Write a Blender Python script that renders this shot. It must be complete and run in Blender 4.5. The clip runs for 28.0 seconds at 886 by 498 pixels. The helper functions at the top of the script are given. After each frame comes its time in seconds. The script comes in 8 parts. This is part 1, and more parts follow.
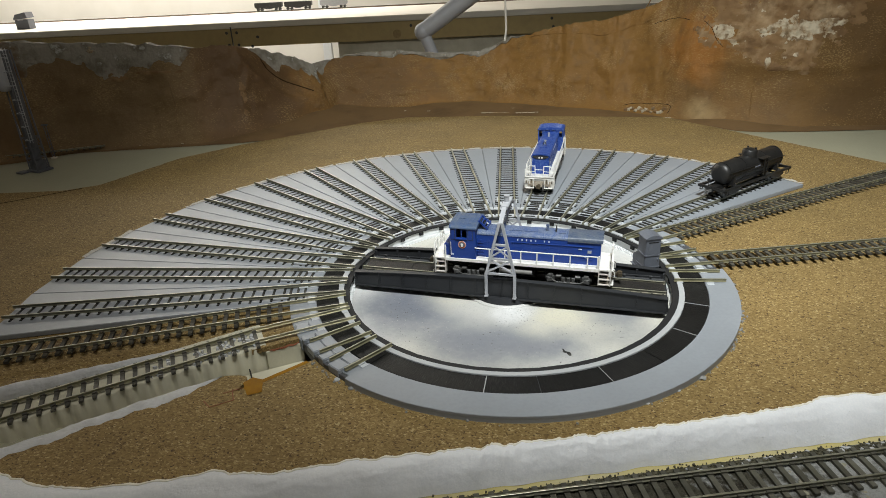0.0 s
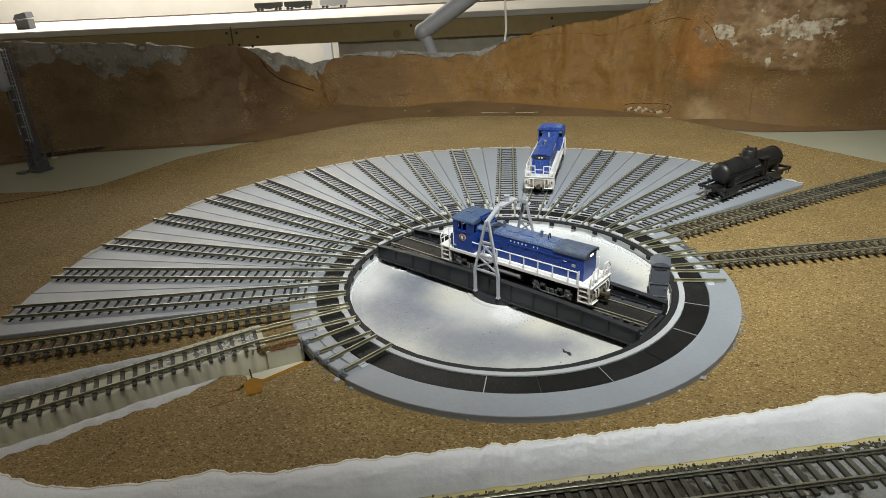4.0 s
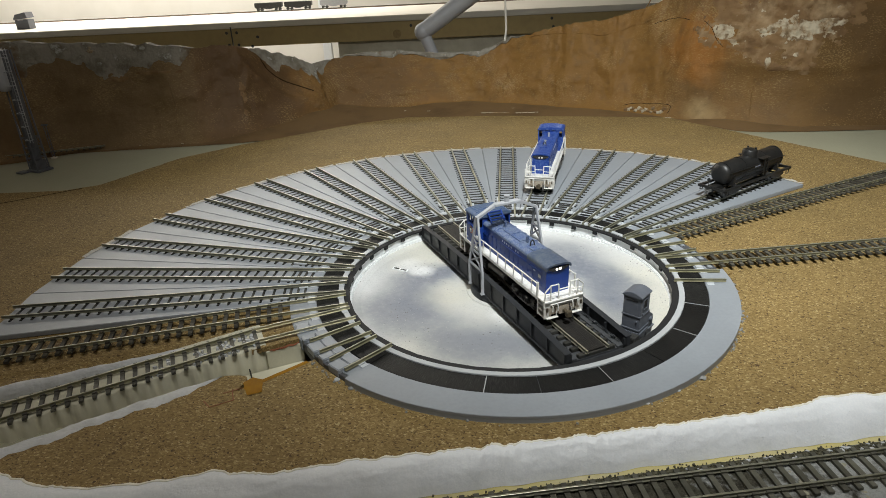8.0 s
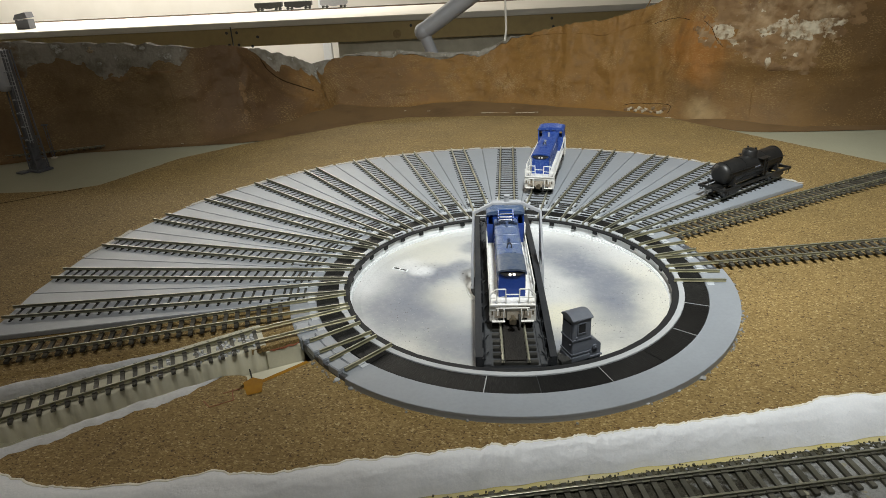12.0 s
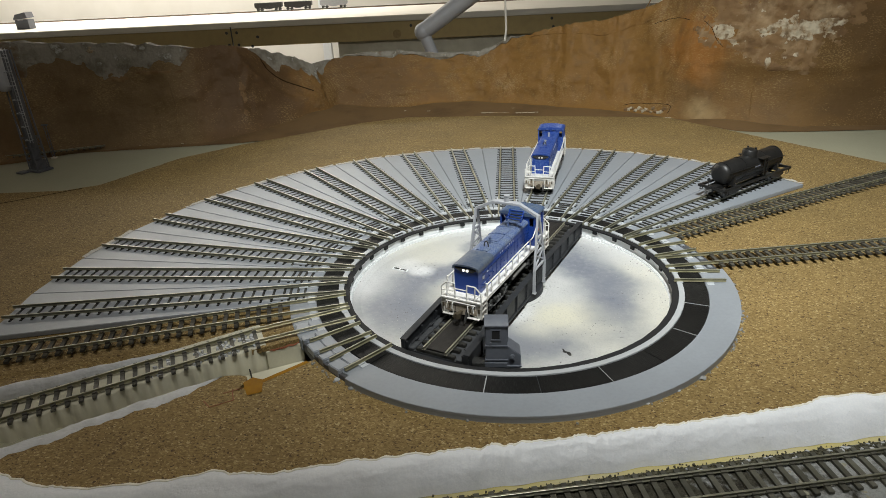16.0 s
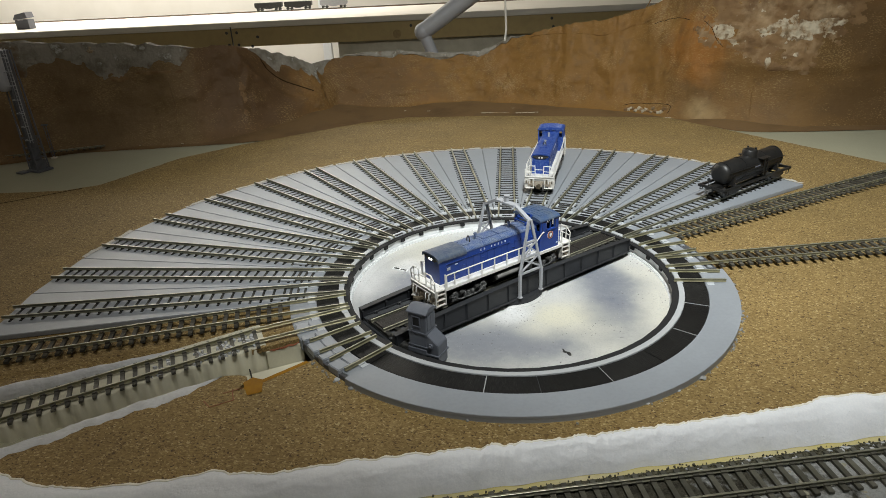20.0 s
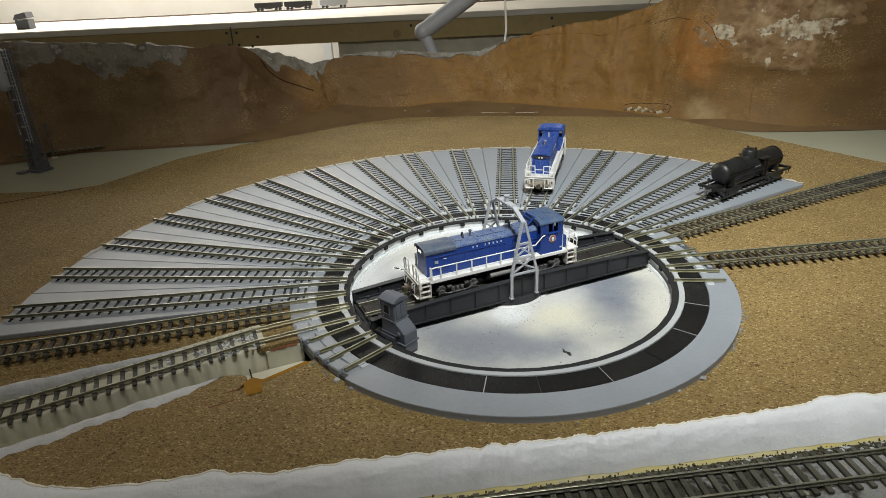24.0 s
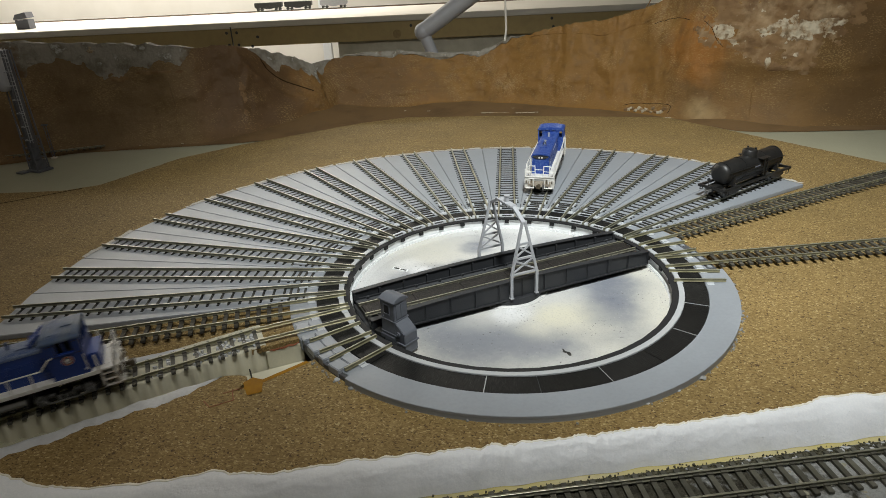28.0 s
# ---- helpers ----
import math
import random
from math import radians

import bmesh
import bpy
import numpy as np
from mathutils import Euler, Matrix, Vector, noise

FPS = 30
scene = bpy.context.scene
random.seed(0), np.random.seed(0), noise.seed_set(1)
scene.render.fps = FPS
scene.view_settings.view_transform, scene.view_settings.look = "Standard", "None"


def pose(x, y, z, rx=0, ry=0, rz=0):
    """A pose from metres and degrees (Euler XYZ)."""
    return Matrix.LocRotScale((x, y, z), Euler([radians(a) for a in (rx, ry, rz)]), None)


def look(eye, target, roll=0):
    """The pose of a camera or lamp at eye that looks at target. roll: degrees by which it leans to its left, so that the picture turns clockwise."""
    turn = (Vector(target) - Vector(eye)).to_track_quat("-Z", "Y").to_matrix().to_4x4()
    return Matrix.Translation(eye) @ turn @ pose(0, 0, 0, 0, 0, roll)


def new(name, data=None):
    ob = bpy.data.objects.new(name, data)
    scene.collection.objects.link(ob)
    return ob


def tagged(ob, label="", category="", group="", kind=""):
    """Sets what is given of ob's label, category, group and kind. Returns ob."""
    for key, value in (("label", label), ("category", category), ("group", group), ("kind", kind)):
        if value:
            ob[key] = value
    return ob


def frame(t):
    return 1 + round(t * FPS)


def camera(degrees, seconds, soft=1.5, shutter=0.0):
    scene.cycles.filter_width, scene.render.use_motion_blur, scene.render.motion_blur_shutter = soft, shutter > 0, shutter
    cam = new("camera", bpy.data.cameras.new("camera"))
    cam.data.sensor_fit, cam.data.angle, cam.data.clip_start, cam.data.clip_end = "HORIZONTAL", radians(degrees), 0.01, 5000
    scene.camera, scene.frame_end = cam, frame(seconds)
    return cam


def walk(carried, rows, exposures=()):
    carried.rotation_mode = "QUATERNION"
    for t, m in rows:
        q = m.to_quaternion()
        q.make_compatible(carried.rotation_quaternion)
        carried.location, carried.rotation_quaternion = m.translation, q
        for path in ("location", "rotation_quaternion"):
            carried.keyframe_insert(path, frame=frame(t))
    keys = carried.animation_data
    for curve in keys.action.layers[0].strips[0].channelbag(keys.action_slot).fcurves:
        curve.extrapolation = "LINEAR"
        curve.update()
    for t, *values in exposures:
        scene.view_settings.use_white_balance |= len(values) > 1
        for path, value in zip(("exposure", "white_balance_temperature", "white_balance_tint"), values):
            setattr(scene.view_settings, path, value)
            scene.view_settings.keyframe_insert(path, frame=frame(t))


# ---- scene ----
# ---------- camera ----------
cam = camera(70.55, 28.0, soft=0.72, shutter=0.5)
EYE = look((0.0, -0.47914, 0.24375), (-0.05067, -0.02624, 0.03805), -2.654)
walk(cam, [(0.0, EYE), (28.0, EYE)], exposures=[(0.0, 0.08), (9.0, 0.05), (16.0, 0.02), (20.0, 0.0), (28.0, 0.0)])

# ---------- light ----------
world = bpy.data.worlds.new("room_dim")
world.use_nodes = True
world.node_tree.nodes["Background"].inputs["Color"].default_value = (0.9, 0.95, 1.0, 1)
world.node_tree.nodes["Background"].inputs["Strength"].default_value = 0.02
scene.world = world


def area_lamp(name, eye, target, sx, sy, power, colour):
    data = bpy.data.lights.new(name, "AREA")
    data.shape, data.size, data.size_y = "RECTANGLE", sx, sy
    data.energy, data.color = power, colour
    ob = new(name, data)
    ob.matrix_world = look(eye, target)
    return ob


area_lamp("ceiling_lamp", (0.0, -0.35, 1.10), (0.0, -0.25, 0.0), 0.9, 0.15, 3.0, (1.0, 0.97, 0.89))
area_lamp("shelf_lamp", (-1.45, 2.06, 0.95), (-1.45, 2.14, 0.0), 1.9, 0.15, 34.0, (1.0, 0.95, 0.86))
# shaded work lamp on the aisle side
data = bpy.data.lights.new("work_lamp", "SPOT")
data.energy, data.color, data.shadow_soft_size = 55.5, (0.915, 0.96, 0.945), 0.06
data.spot_size, data.spot_blend = radians(68), 1.0
new("work_lamp", data).matrix_world = look((0.12, -0.38, 0.85), (0.10, 0.345, 0.0))

# ---------- small geometry helpers ----------
UP = Vector((0, 0, 1))


def box(bm, x0, x1, y0, y1, z0, z1, m=None):
    vs = [bm.verts.new((x, y, z)) for z in (z0, z1) for x, y in ((x0, y0), (x1, y0), (x1, y1), (x0, y1))]
    for f in ((3, 2, 1, 0), (4, 5, 6, 7), (0, 1, 5, 4), (1, 2, 6, 5), (2, 3, 7, 6), (3, 0, 4, 7)):
        bm.faces.new([vs[i] for i in f])
    if m is not None:
        bmesh.ops.transform(bm, matrix=m, verts=vs)
    return vs


def cbox(bm, x, y, z, sx, sy, sz, m=None):
    return box(bm, x - sx / 2, x + sx / 2, y - sy / 2, y + sy / 2, z - sz / 2, z + sz / 2, m)


def rod(bm, a, b, r, seg=6, r2=None):
    """A capped round bar from a to b."""
    a, b = Vector(a), Vector(b)
    q = (b - a).to_track_quat("Z", "Y")
    rings = []
    for p, rad in ((a, r), (b, r if r2 is None else r2)):
        rings.append([bm.verts.new(p + q @ Vector((rad * math.cos(2 * math.pi * i / seg), rad * math.sin(2 * math.pi * i / seg), 0))) for i in range(seg)])
    for i in range(seg):
        bm.faces.new((rings[0][i], rings[0][(i + 1) % seg], rings[1][(i + 1) % seg], rings[1][i]))
    bm.faces.new(rings[0][::-1])
    bm.faces.new(rings[1])


def wire(bm, pts, r, seg=6):
    for a, b in zip(pts, pts[1:]):
        rod(bm, a, b, r, seg)


def bar(bm, a, b, w, h):
    """A square bar from a to b, w across and h high."""
    a, b = Vector(a), Vector(b)
    d = b - a
    x = d.normalized()
    y = UP.cross(x)
    y = y.normalized() if y.length > 1e-4 else Vector((0, 1, 0))
    z = x.cross(y)
    vs = [bm.verts.new(p + y * sy * w / 2 + z * sz * h / 2) for p in (a, b) for sy, sz in ((-1, -1), (1, -1), (1, 1), (-1, 1))]
    for f in ((3, 2, 1, 0), (4, 5, 6, 7), (0, 1, 5, 4), (1, 2, 6, 5), (2, 3, 7, 6), (3, 0, 4, 7)):
        bm.faces.new([vs[i] for i in f])


def prism(bm, profile, x0, x1, axis="x"):
    """A closed profile of (a, b) swept along an axis: x takes (y, z), y takes (x, z), z takes (x, y)."""
    def put(s, a, b):
        return {"x": (s, a, b), "y": (a, s, b), "z": (a, b, s)}[axis]
    r0 = [bm.verts.new(put(x0, a, b)) for a, b in profile]
    r1 = [bm.verts.new(put(x1, a, b)) for a, b in profile]
    n = len(profile)
    for i in range(n):
        bm.faces.new((r0[i], r0[(i + 1) % n], r1[(i + 1) % n], r1[i]))
    bm.faces.new(r0[::-1])
    bm.faces.new(r1)


def ring(bm, r0, r1, z0, z1, a0=0.0, a1=360.0, n=72):
    """A flat ring or an arc of one with a rectangular section; z1 is its top."""
    full = abs(a1 - a0) >= 359.99
    cols = []
    for i in range(n + (0 if full else 1)):
        a = radians(a0 + (a1 - a0) * i / n)
        c, s = math.cos(a), math.sin(a)
        cols.append([bm.verts.new((r * c, r * s, z)) for r, z in ((r0, z0), (r1, z0), (r1, z1), (r0, z1))])
    for i in range(n):
        p, q = cols[i], cols[(i + 1) % len(cols)]
        for k in range(4):
            bm.faces.new((p[k], q[k], q[(k + 1) % 4], p[(k + 1) % 4]))
    if not full:
        bm.faces.new(cols[0])
        bm.faces.new(cols[-1][::-1])


def lathe(bm, profile, n=32):
    """Profile of (r, z) turned round the z axis."""
    cols = []
    for i in range(n):
        a = 2 * math.pi * i / n
        cols.append([bm.verts.new((r * math.cos(a), r * math.sin(a), z)) for r, z in profile])
    for i in range(n):
        p, q = cols[i], cols[(i + 1) % n]
        for k in range(len(profile) - 1):
            bm.faces.new((p[k], q[k], q[k + 1], p[k + 1]))


def tune(bm, bevel=0.0, smooth=None):
    bmesh.ops.remove_doubles(bm, verts=bm.verts, dist=1e-7)
    bmesh.ops.recalc_face_normals(bm, faces=bm.faces)
    if bevel:
        edges = [e for e in bm.edges if len(e.link_faces) == 2 and e.calc_face_angle(0) > 0.6]
        bmesh.ops.bevel(bm, geom=edges, offset=bevel, segments=2, affect="EDGES", clamp_overlap=True)
    if smooth is not None:
        for f in bm.faces:
            f.smooth = True
        for e in bm.edges:
            e.smooth = len(e.link_faces) == 2 and e.calc_face_angle(0) < radians(smooth)


def mesh_of(name, bm, mat):
    me = bpy.data.meshes.new(name)
    bm.normal_update()
    bm.to_mesh(me)
    bm.free()
    for m in (mat if isinstance(mat, (list, tuple)) else [mat]):
        me.materials.append(m)
    return me


def part(name, bm, mat, parent, label="", bevel=0.0, smooth=None, fix=True):
    """One bmesh as one mesh object under a thing or a part."""
    if fix:
        tune(bm, bevel, smooth)
    ob = new(name, mesh_of(name, bm, mat))
    ob.parent = parent
    if label:
        ob["label"] = label
    return ob


def piece(name, me, parent, m):
    ob = new(name, me)
    ob.parent = parent
    ob.matrix_basis = m
    return ob


def thing(name, label, category, m=None, group="", kind=""):
    ob = tagged(new(name), label, category, group, kind)
    if m is not None:
        ob.matrix_basis = m
    return ob


def solid(name, bm, mat, label, category, group="", kind="", bevel=0.0, smooth=None, fix=True):
    if fix:
        tune(bm, bevel, smooth)
    return tagged(new(name, mesh_of(name, bm, mat)), label, category, group, kind)


def B():
    return bmesh.new()


def polar(r, deg, z=0.0):
    return Vector((r * math.cos(radians(deg)), r * math.sin(radians(deg)), z))
# ---------- materials ----------
def material(name, base, rough=0.6, metal=0.0, second=None, scale=60.0, amount=0.5, bump=0.0, bump_scale=None,
             fine=None, fine_scale=600.0, fine_amount=0.3, emit=None, power=0.0, spec=0.5, piece_var=0.0, stretch=None):
    """A procedural surface: a base colour, a second colour in soft patches, a third in fine grain, and relief."""
    m = bpy.data.materials.new(name)
    m.use_nodes = True
    nt = m.node_tree
    nd, lk = nt.nodes, nt.links
    p = nd["Principled BSDF"]
    p.inputs["Roughness"].default_value, p.inputs["Metallic"].default_value = rough, metal
    p.inputs["Specular IOR Level"].default_value = spec
    tc = nd.new("ShaderNodeTexCoord")
    vec = tc.outputs["Object"]
    if stretch:
        mp = nd.new("ShaderNodeMapping")
        mp.inputs["Scale"].default_value = stretch
        lk.new(vec, mp.inputs["Vector"])
        vec = mp.outputs["Vector"]

    def noise_at(s, detail=4.0, r=0.55):
        n = nd.new("ShaderNodeTexNoise")
        n.inputs["Scale"].default_value, n.inputs["Detail"].default_value, n.inputs["Roughness"].default_value = s, detail, r
        lk.new(vec, n.inputs["Vector"])
        return n.outputs["Fac"]

    def ramp(src, a, b):
        r = nd.new("ShaderNodeMapRange")
        r.inputs["From Min"].default_value, r.inputs["From Max"].default_value = a, b
        lk.new(src, r.inputs["Value"])
        return r.outputs["Result"]

    def mix(fac, a, b):
        x = nd.new("ShaderNodeMix")
        x.data_type = "RGBA"
        for sock, v in ((x.inputs["Factor"], fac), (x.inputs["A"], a), (x.inputs["B"], b)):
            if isinstance(v, bpy.types.NodeSocket):
                lk.new(v, sock)
            elif isinstance(v, tuple):
                sock.default_value = (*v, 1)
            else:
                sock.default_value = v
        return x.outputs["Result"]

    def times(src, k):
        n = nd.new("ShaderNodeMath")
        n.operation = "MULTIPLY"
        n.inputs[1].default_value = k
        lk.new(src, n.inputs[0])
        return n.outputs[0]

    col = base
    if second:
        col = mix(times(ramp(noise_at(scale), 0.5 - 0.22, 0.5 + 0.22), amount), base, second)
    if fine:
        col = mix(times(ramp(noise_at(fine_scale, 2.0), 0.42, 0.66), fine_amount), col, fine)
    if piece_var:
        info = nd.new("ShaderNodeObjectInfo")
        h = nd.new("ShaderNodeHueSaturation")
        v = nd.new("ShaderNodeMapRange")
        v.inputs["To Min"].default_value, v.inputs["To Max"].default_value = 1 - piece_var, 1 + piece_var
        lk.new(info.outputs["Random"], v.inputs["Value"])
        lk.new(v.outputs["Result"], h.inputs["Value"])
        if isinstance(col, bpy.types.NodeSocket):
            lk.new(col, h.inputs["Color"])
        else:
            h.inputs["Color"].default_value = (*col, 1)
        col = h.outputs["Color"]
    if isinstance(col, bpy.types.NodeSocket):
        lk.new(col, p.inputs["Base Color"])
    else:
        p.inputs["Base Color"].default_value = (*col, 1)
    rv = nd.new("ShaderNodeMapRange")
    rv.inputs["To Min"].default_value, rv.inputs["To Max"].default_value = max(rough - 0.12, 0.02), min(rough + 0.12, 1)
    lk.new(noise_at(scale * 1.7), rv.inputs["Value"])
    lk.new(rv.outputs["Result"], p.inputs["Roughness"])
    if bump:
        b = nd.new("ShaderNodeBump")
        b.inputs["Strength"].default_value, b.inputs["Distance"].default_value = bump, 0.001
        lk.new(noise_at(bump_scale or fine_scale, 3.0), b.inputs["Height"])
        lk.new(b.outputs["Normal"], p.inputs["Normal"])
    if emit:
        p.inputs["Emission Color"].default_value, p.inputs["Emission Strength"].default_value = (*emit, 1), power
    return m


GREY = material("grey_plastic", (0.316, 0.340, 0.374), 0.42, second=(0.264, 0.285, 0.312), scale=18, amount=0.7, fine=(0.24, 0.25, 0.265), fine_scale=420, fine_amount=0.2, bump=0.06, bump_scale=1200, spec=0.45)
# darker copy of grey_plastic: shade of sides and gaps put into the colour
GREY_SHADED = material("grey_plastic_shaded", (0.085, 0.088, 0.095), 0.55, second=(0.06, 0.06, 0.066), scale=60, amount=0.5)
PALE_RING = material("pale_grey_ring", (0.47, 0.485, 0.50), 0.5, second=(0.36, 0.37, 0.38), scale=50, amount=0.5)
CHAIR = material("pale_chair_plate", (0.56, 0.59, 0.63), 0.45, second=(0.42, 0.42, 0.40), scale=180, amount=0.6)
def black_deck():
    """Black stained deck wood, its grain and pale scratches running outward from the pivot."""
    m = bpy.data.materials.new("black_stained_deck")
    m.use_nodes = True
    nt = m.node_tree
    nd, lk = nt.nodes, nt.links
    p = nd["Principled BSDF"]
    p.inputs["Specular IOR Level"].default_value = 0.3
    tc = nd.new("ShaderNodeTexCoord")
    sp = nd.new("ShaderNodeSeparateXYZ")
    lk.new(tc.outputs["Object"], sp.inputs[0])
    at = nd.new("ShaderNodeMath")
    at.operation = "ARCTAN2"
    lk.new(sp.outputs["Y"], at.inputs[0])
    lk.new(sp.outputs["X"], at.inputs[1])
    ln = nd.new("ShaderNodeVectorMath")
    ln.operation = "LENGTH"
    lk.new(tc.outputs["Object"], ln.inputs[0])
    cb = nd.new("ShaderNodeCombineXYZ")
    lk.new(at.outputs[0], cb.inputs["X"])
    lk.new(ln.outputs["Value"], cb.inputs["Y"])
    mp = nd.new("ShaderNodeMapping")
    mp.inputs["Scale"].default_value = (150, 170, 1)
    lk.new(cb.outputs[0], mp.inputs["Vector"])
    n = nd.new("ShaderNodeTexNoise")
    n.inputs["Scale"].default_value, n.inputs["Detail"].default_value, n.inputs["Roughness"].default_value = 1.0, 5, 0.65
    lk.new(mp.outputs["Vector"], n.inputs["Vector"])
    big = nd.new("ShaderNodeTexNoise")
    big.inputs["Scale"].default_value, big.inputs["Detail"].default_value = 45, 3
    lk.new(tc.outputs["Object"], big.inputs["Vector"])
    ad = nd.new("ShaderNodeMath")
    ad.operation = "MULTIPLY_ADD"
    ad.inputs[1].default_value = 0.45
    lk.new(big.outputs["Fac"], ad.inputs[0])
    lk.new(n.outputs["Fac"], ad.inputs[2])
    cr = nd.new("ShaderNodeValToRGB")
    e = cr.color_ramp.elements
    e[0].position, e[0].color = 0.45, (0.0032, 0.0032, 0.0031, 1)
    e[1].position, e[1].color = 0.98, (0.027, 0.0265, 0.025, 1)
    k = e.new(0.78)
    k.color = (0.0095, 0.0094, 0.009, 1)
    lk.new(ad.outputs[0], cr.inputs["Fac"])
    info = nd.new("ShaderNodeObjectInfo")
    v = nd.new("ShaderNodeMapRange")
    v.inputs["To Min"].default_value, v.inputs["To Max"].default_value = 0.7, 1.5
    lk.new(info.outputs["Random"], v.inputs["Value"])
    h = nd.new("ShaderNodeHueSaturation")
    lk.new(v.outputs["Result"], h.inputs["Value"])
    lk.new(cr.outputs["Color"], h.inputs["Color"])
    lk.new(h.outputs["Color"], p.inputs["Base Color"])
    r = nd.new("ShaderNodeMapRange")
    r.inputs["To Min"].default_value, r.inputs["To Max"].default_value = 0.62, 0.46
    lk.new(n.outputs["Fac"], r.inputs["Value"])
    lk.new(r.outputs["Result"], p.inputs["Roughness"])
    b = nd.new("ShaderNodeBump")
    b.inputs["Strength"].default_value, b.inputs["Distance"].default_value = 0.5, 0.0008
    lk.new(n.outputs["Fac"], b.inputs["Height"])
    lk.new(b.outputs["Normal"], p.inputs["Normal"])
    return m


BLACK_WOOD = black_deck()
GIRDER = material("dark_grey_girder_paint", (0.021, 0.023, 0.027), 0.5, second=(0.034, 0.035, 0.038), scale=70, amount=0.6, fine=(0.08, 0.08, 0.08), fine_scale=1200, fine_amount=0.12, bump=0.08, bump_scale=1600, spec=0.35)
PORTAL = material("light_grey_paint", (0.42, 0.43, 0.46), 0.5, second=(0.30, 0.31, 0.34), scale=160, amount=0.5)
CABIN = material("slate_grey_paint", (0.125, 0.136, 0.162), 0.5, second=(0.088, 0.096, 0.118), scale=160, amount=0.6, fine=(0.15, 0.16, 0.175), fine_scale=900, fine_amount=0.15)
DECK_GREY = material("dusty_grey_bridge_deck", (0.060, 0.063, 0.068), 0.6, second=(0.035, 0.036, 0.040), scale=90, amount=0.7, fine=(0.14, 0.14, 0.14), fine_scale=1100, fine_amount=0.25, spec=0.3)
DECK_WOOD = material("rust_stained_black_planks", (0.011, 0.0105, 0.0098), 0.55, second=(0.026, 0.022, 0.019), scale=190, amount=0.75, fine=(0.10, 0.095, 0.09), fine_scale=1500, fine_amount=0.15, bump=0.4, bump_scale=800, spec=0.3, stretch=(0.35, 1.6, 1))
RAIL_DARK = material("dulled_bridge_rail", (0.30, 0.285, 0.22), 0.4, metal=0.4, second=(0.05, 0.046, 0.038), scale=160, amount=0.7)
DARK_HOLE = material("dark_opening", (0.012, 0.012, 0.013), 0.7)
PIT_WALL = material("white_pit_wall", (0.86, 0.88, 0.89), 0.5, second=(0.76, 0.76, 0.74), scale=90, amount=0.4)
RAIL = material("nickel_rail", (0.36, 0.34, 0.22), 0.36, metal=0.5, second=(0.20, 0.185, 0.11), scale=120, amount=0.7)
RAIL_SHINE = material("bright_rail_top", (0.50, 0.49, 0.38), 0.32, metal=0.6, second=(0.24, 0.235, 0.17), scale=110, amount=0.6)
RAIL_OLD = material("weathered_rail", (0.25, 0.245, 0.185), 0.38, metal=0.4, second=(0.12, 0.115, 0.08), scale=120, amount=0.7)
RAIL_HEAD = material("polished_railhead", (0.52, 0.49, 0.36), 0.38, metal=0.7, second=(0.38, 0.35, 0.24), scale=90, amount=0.5)
TIE = material("dark_brown_tie", (0.032, 0.031, 0.028), 0.6, second=(0.055, 0.053, 0.047), scale=300, amount=0.7, piece_var=0.3, spec=0.2)
TIE_GREY = material("grey_tie", (0.080, 0.076, 0.064), 0.6, second=(0.14, 0.134, 0.115), scale=300, amount=0.7, piece_var=0.25, spec=0.3)
TIE_OLIVE = material("olive_brown_tie", (0.088, 0.084, 0.064), 0.65, second=(0.15, 0.144, 0.115), scale=260, amount=0.7, piece_var=0.25, spec=0.3)
TIE_MID = material("dusty_brown_tie", (0.062, 0.056, 0.044), 0.7, second=(0.11, 0.102, 0.082), scale=300, amount=0.7, piece_var=0.35, spec=0.2)
CRACK_AND_SHADE = material("dark_crack_and_shade", (0.036, 0.021, 0.010), 0.9, second=(0.05, 0.03, 0.014), scale=90, amount=0.6, spec=0.1)
BOARD = material("pale_green_board_paint", (0.37, 0.36, 0.26), 0.6, second=(0.32, 0.31, 0.22), scale=9, amount=0.6, fine=(0.2, 0.19, 0.13), fine_scale=500, fine_amount=0.12)
PLASTER = material("white_plaster", (0.88, 0.895, 0.925), 0.45, second=(0.74, 0.76, 0.80), scale=38, amount=0.6, fine=(0.96, 0.96, 0.97), fine_scale=900, fine_amount=0.35, bump=0.35, bump_scale=420)
# darker copy of white_plaster: the trough lips' shade is put into the colour
LIP = material("shaded_white_plaster", (0.62, 0.63, 0.65), 0.6, second=(0.42, 0.42, 0.42), scale=120, amount=0.7, bump=0.6, bump_scale=420)
GLITTER = material("mica_glitter", (1.0, 1.0, 1.0), 0.2, spec=1.0)
PAPER = material("torn_paper", (0.62, 0.61, 0.57), 0.7, second=(0.40, 0.36, 0.28), scale=260, amount=0.9)
FOAM = material("white_foam", (0.66, 0.63, 0.50), 0.6, second=(0.50, 0.47, 0.35), scale=40, amount=0.6, bump=0.2, bump_scale=500)
YELLOW = material("yellow_roadbed_edge", (0.58, 0.49, 0.17), 0.6, second=(0.60, 0.55, 0.40), scale=40, amount=0.7, bump=0.2, bump_scale=400)
TAPE = material("amber_tape", (0.36, 0.17, 0.001), 0.35, second=(0.19, 0.08, 0.001), scale=120, amount=0.8, spec=0.05)
RED_PENCIL = material("red_pencil", (0.26, 0.085, 0.035), 0.7)
BLUE = material("blue_loco_paint", (0.009, 0.046, 0.27), 0.34, second=(0.007, 0.032, 0.18), scale=60, amount=0.5, fine=(0.05, 0.09, 0.25), fine_scale=700, fine_amount=0.2)
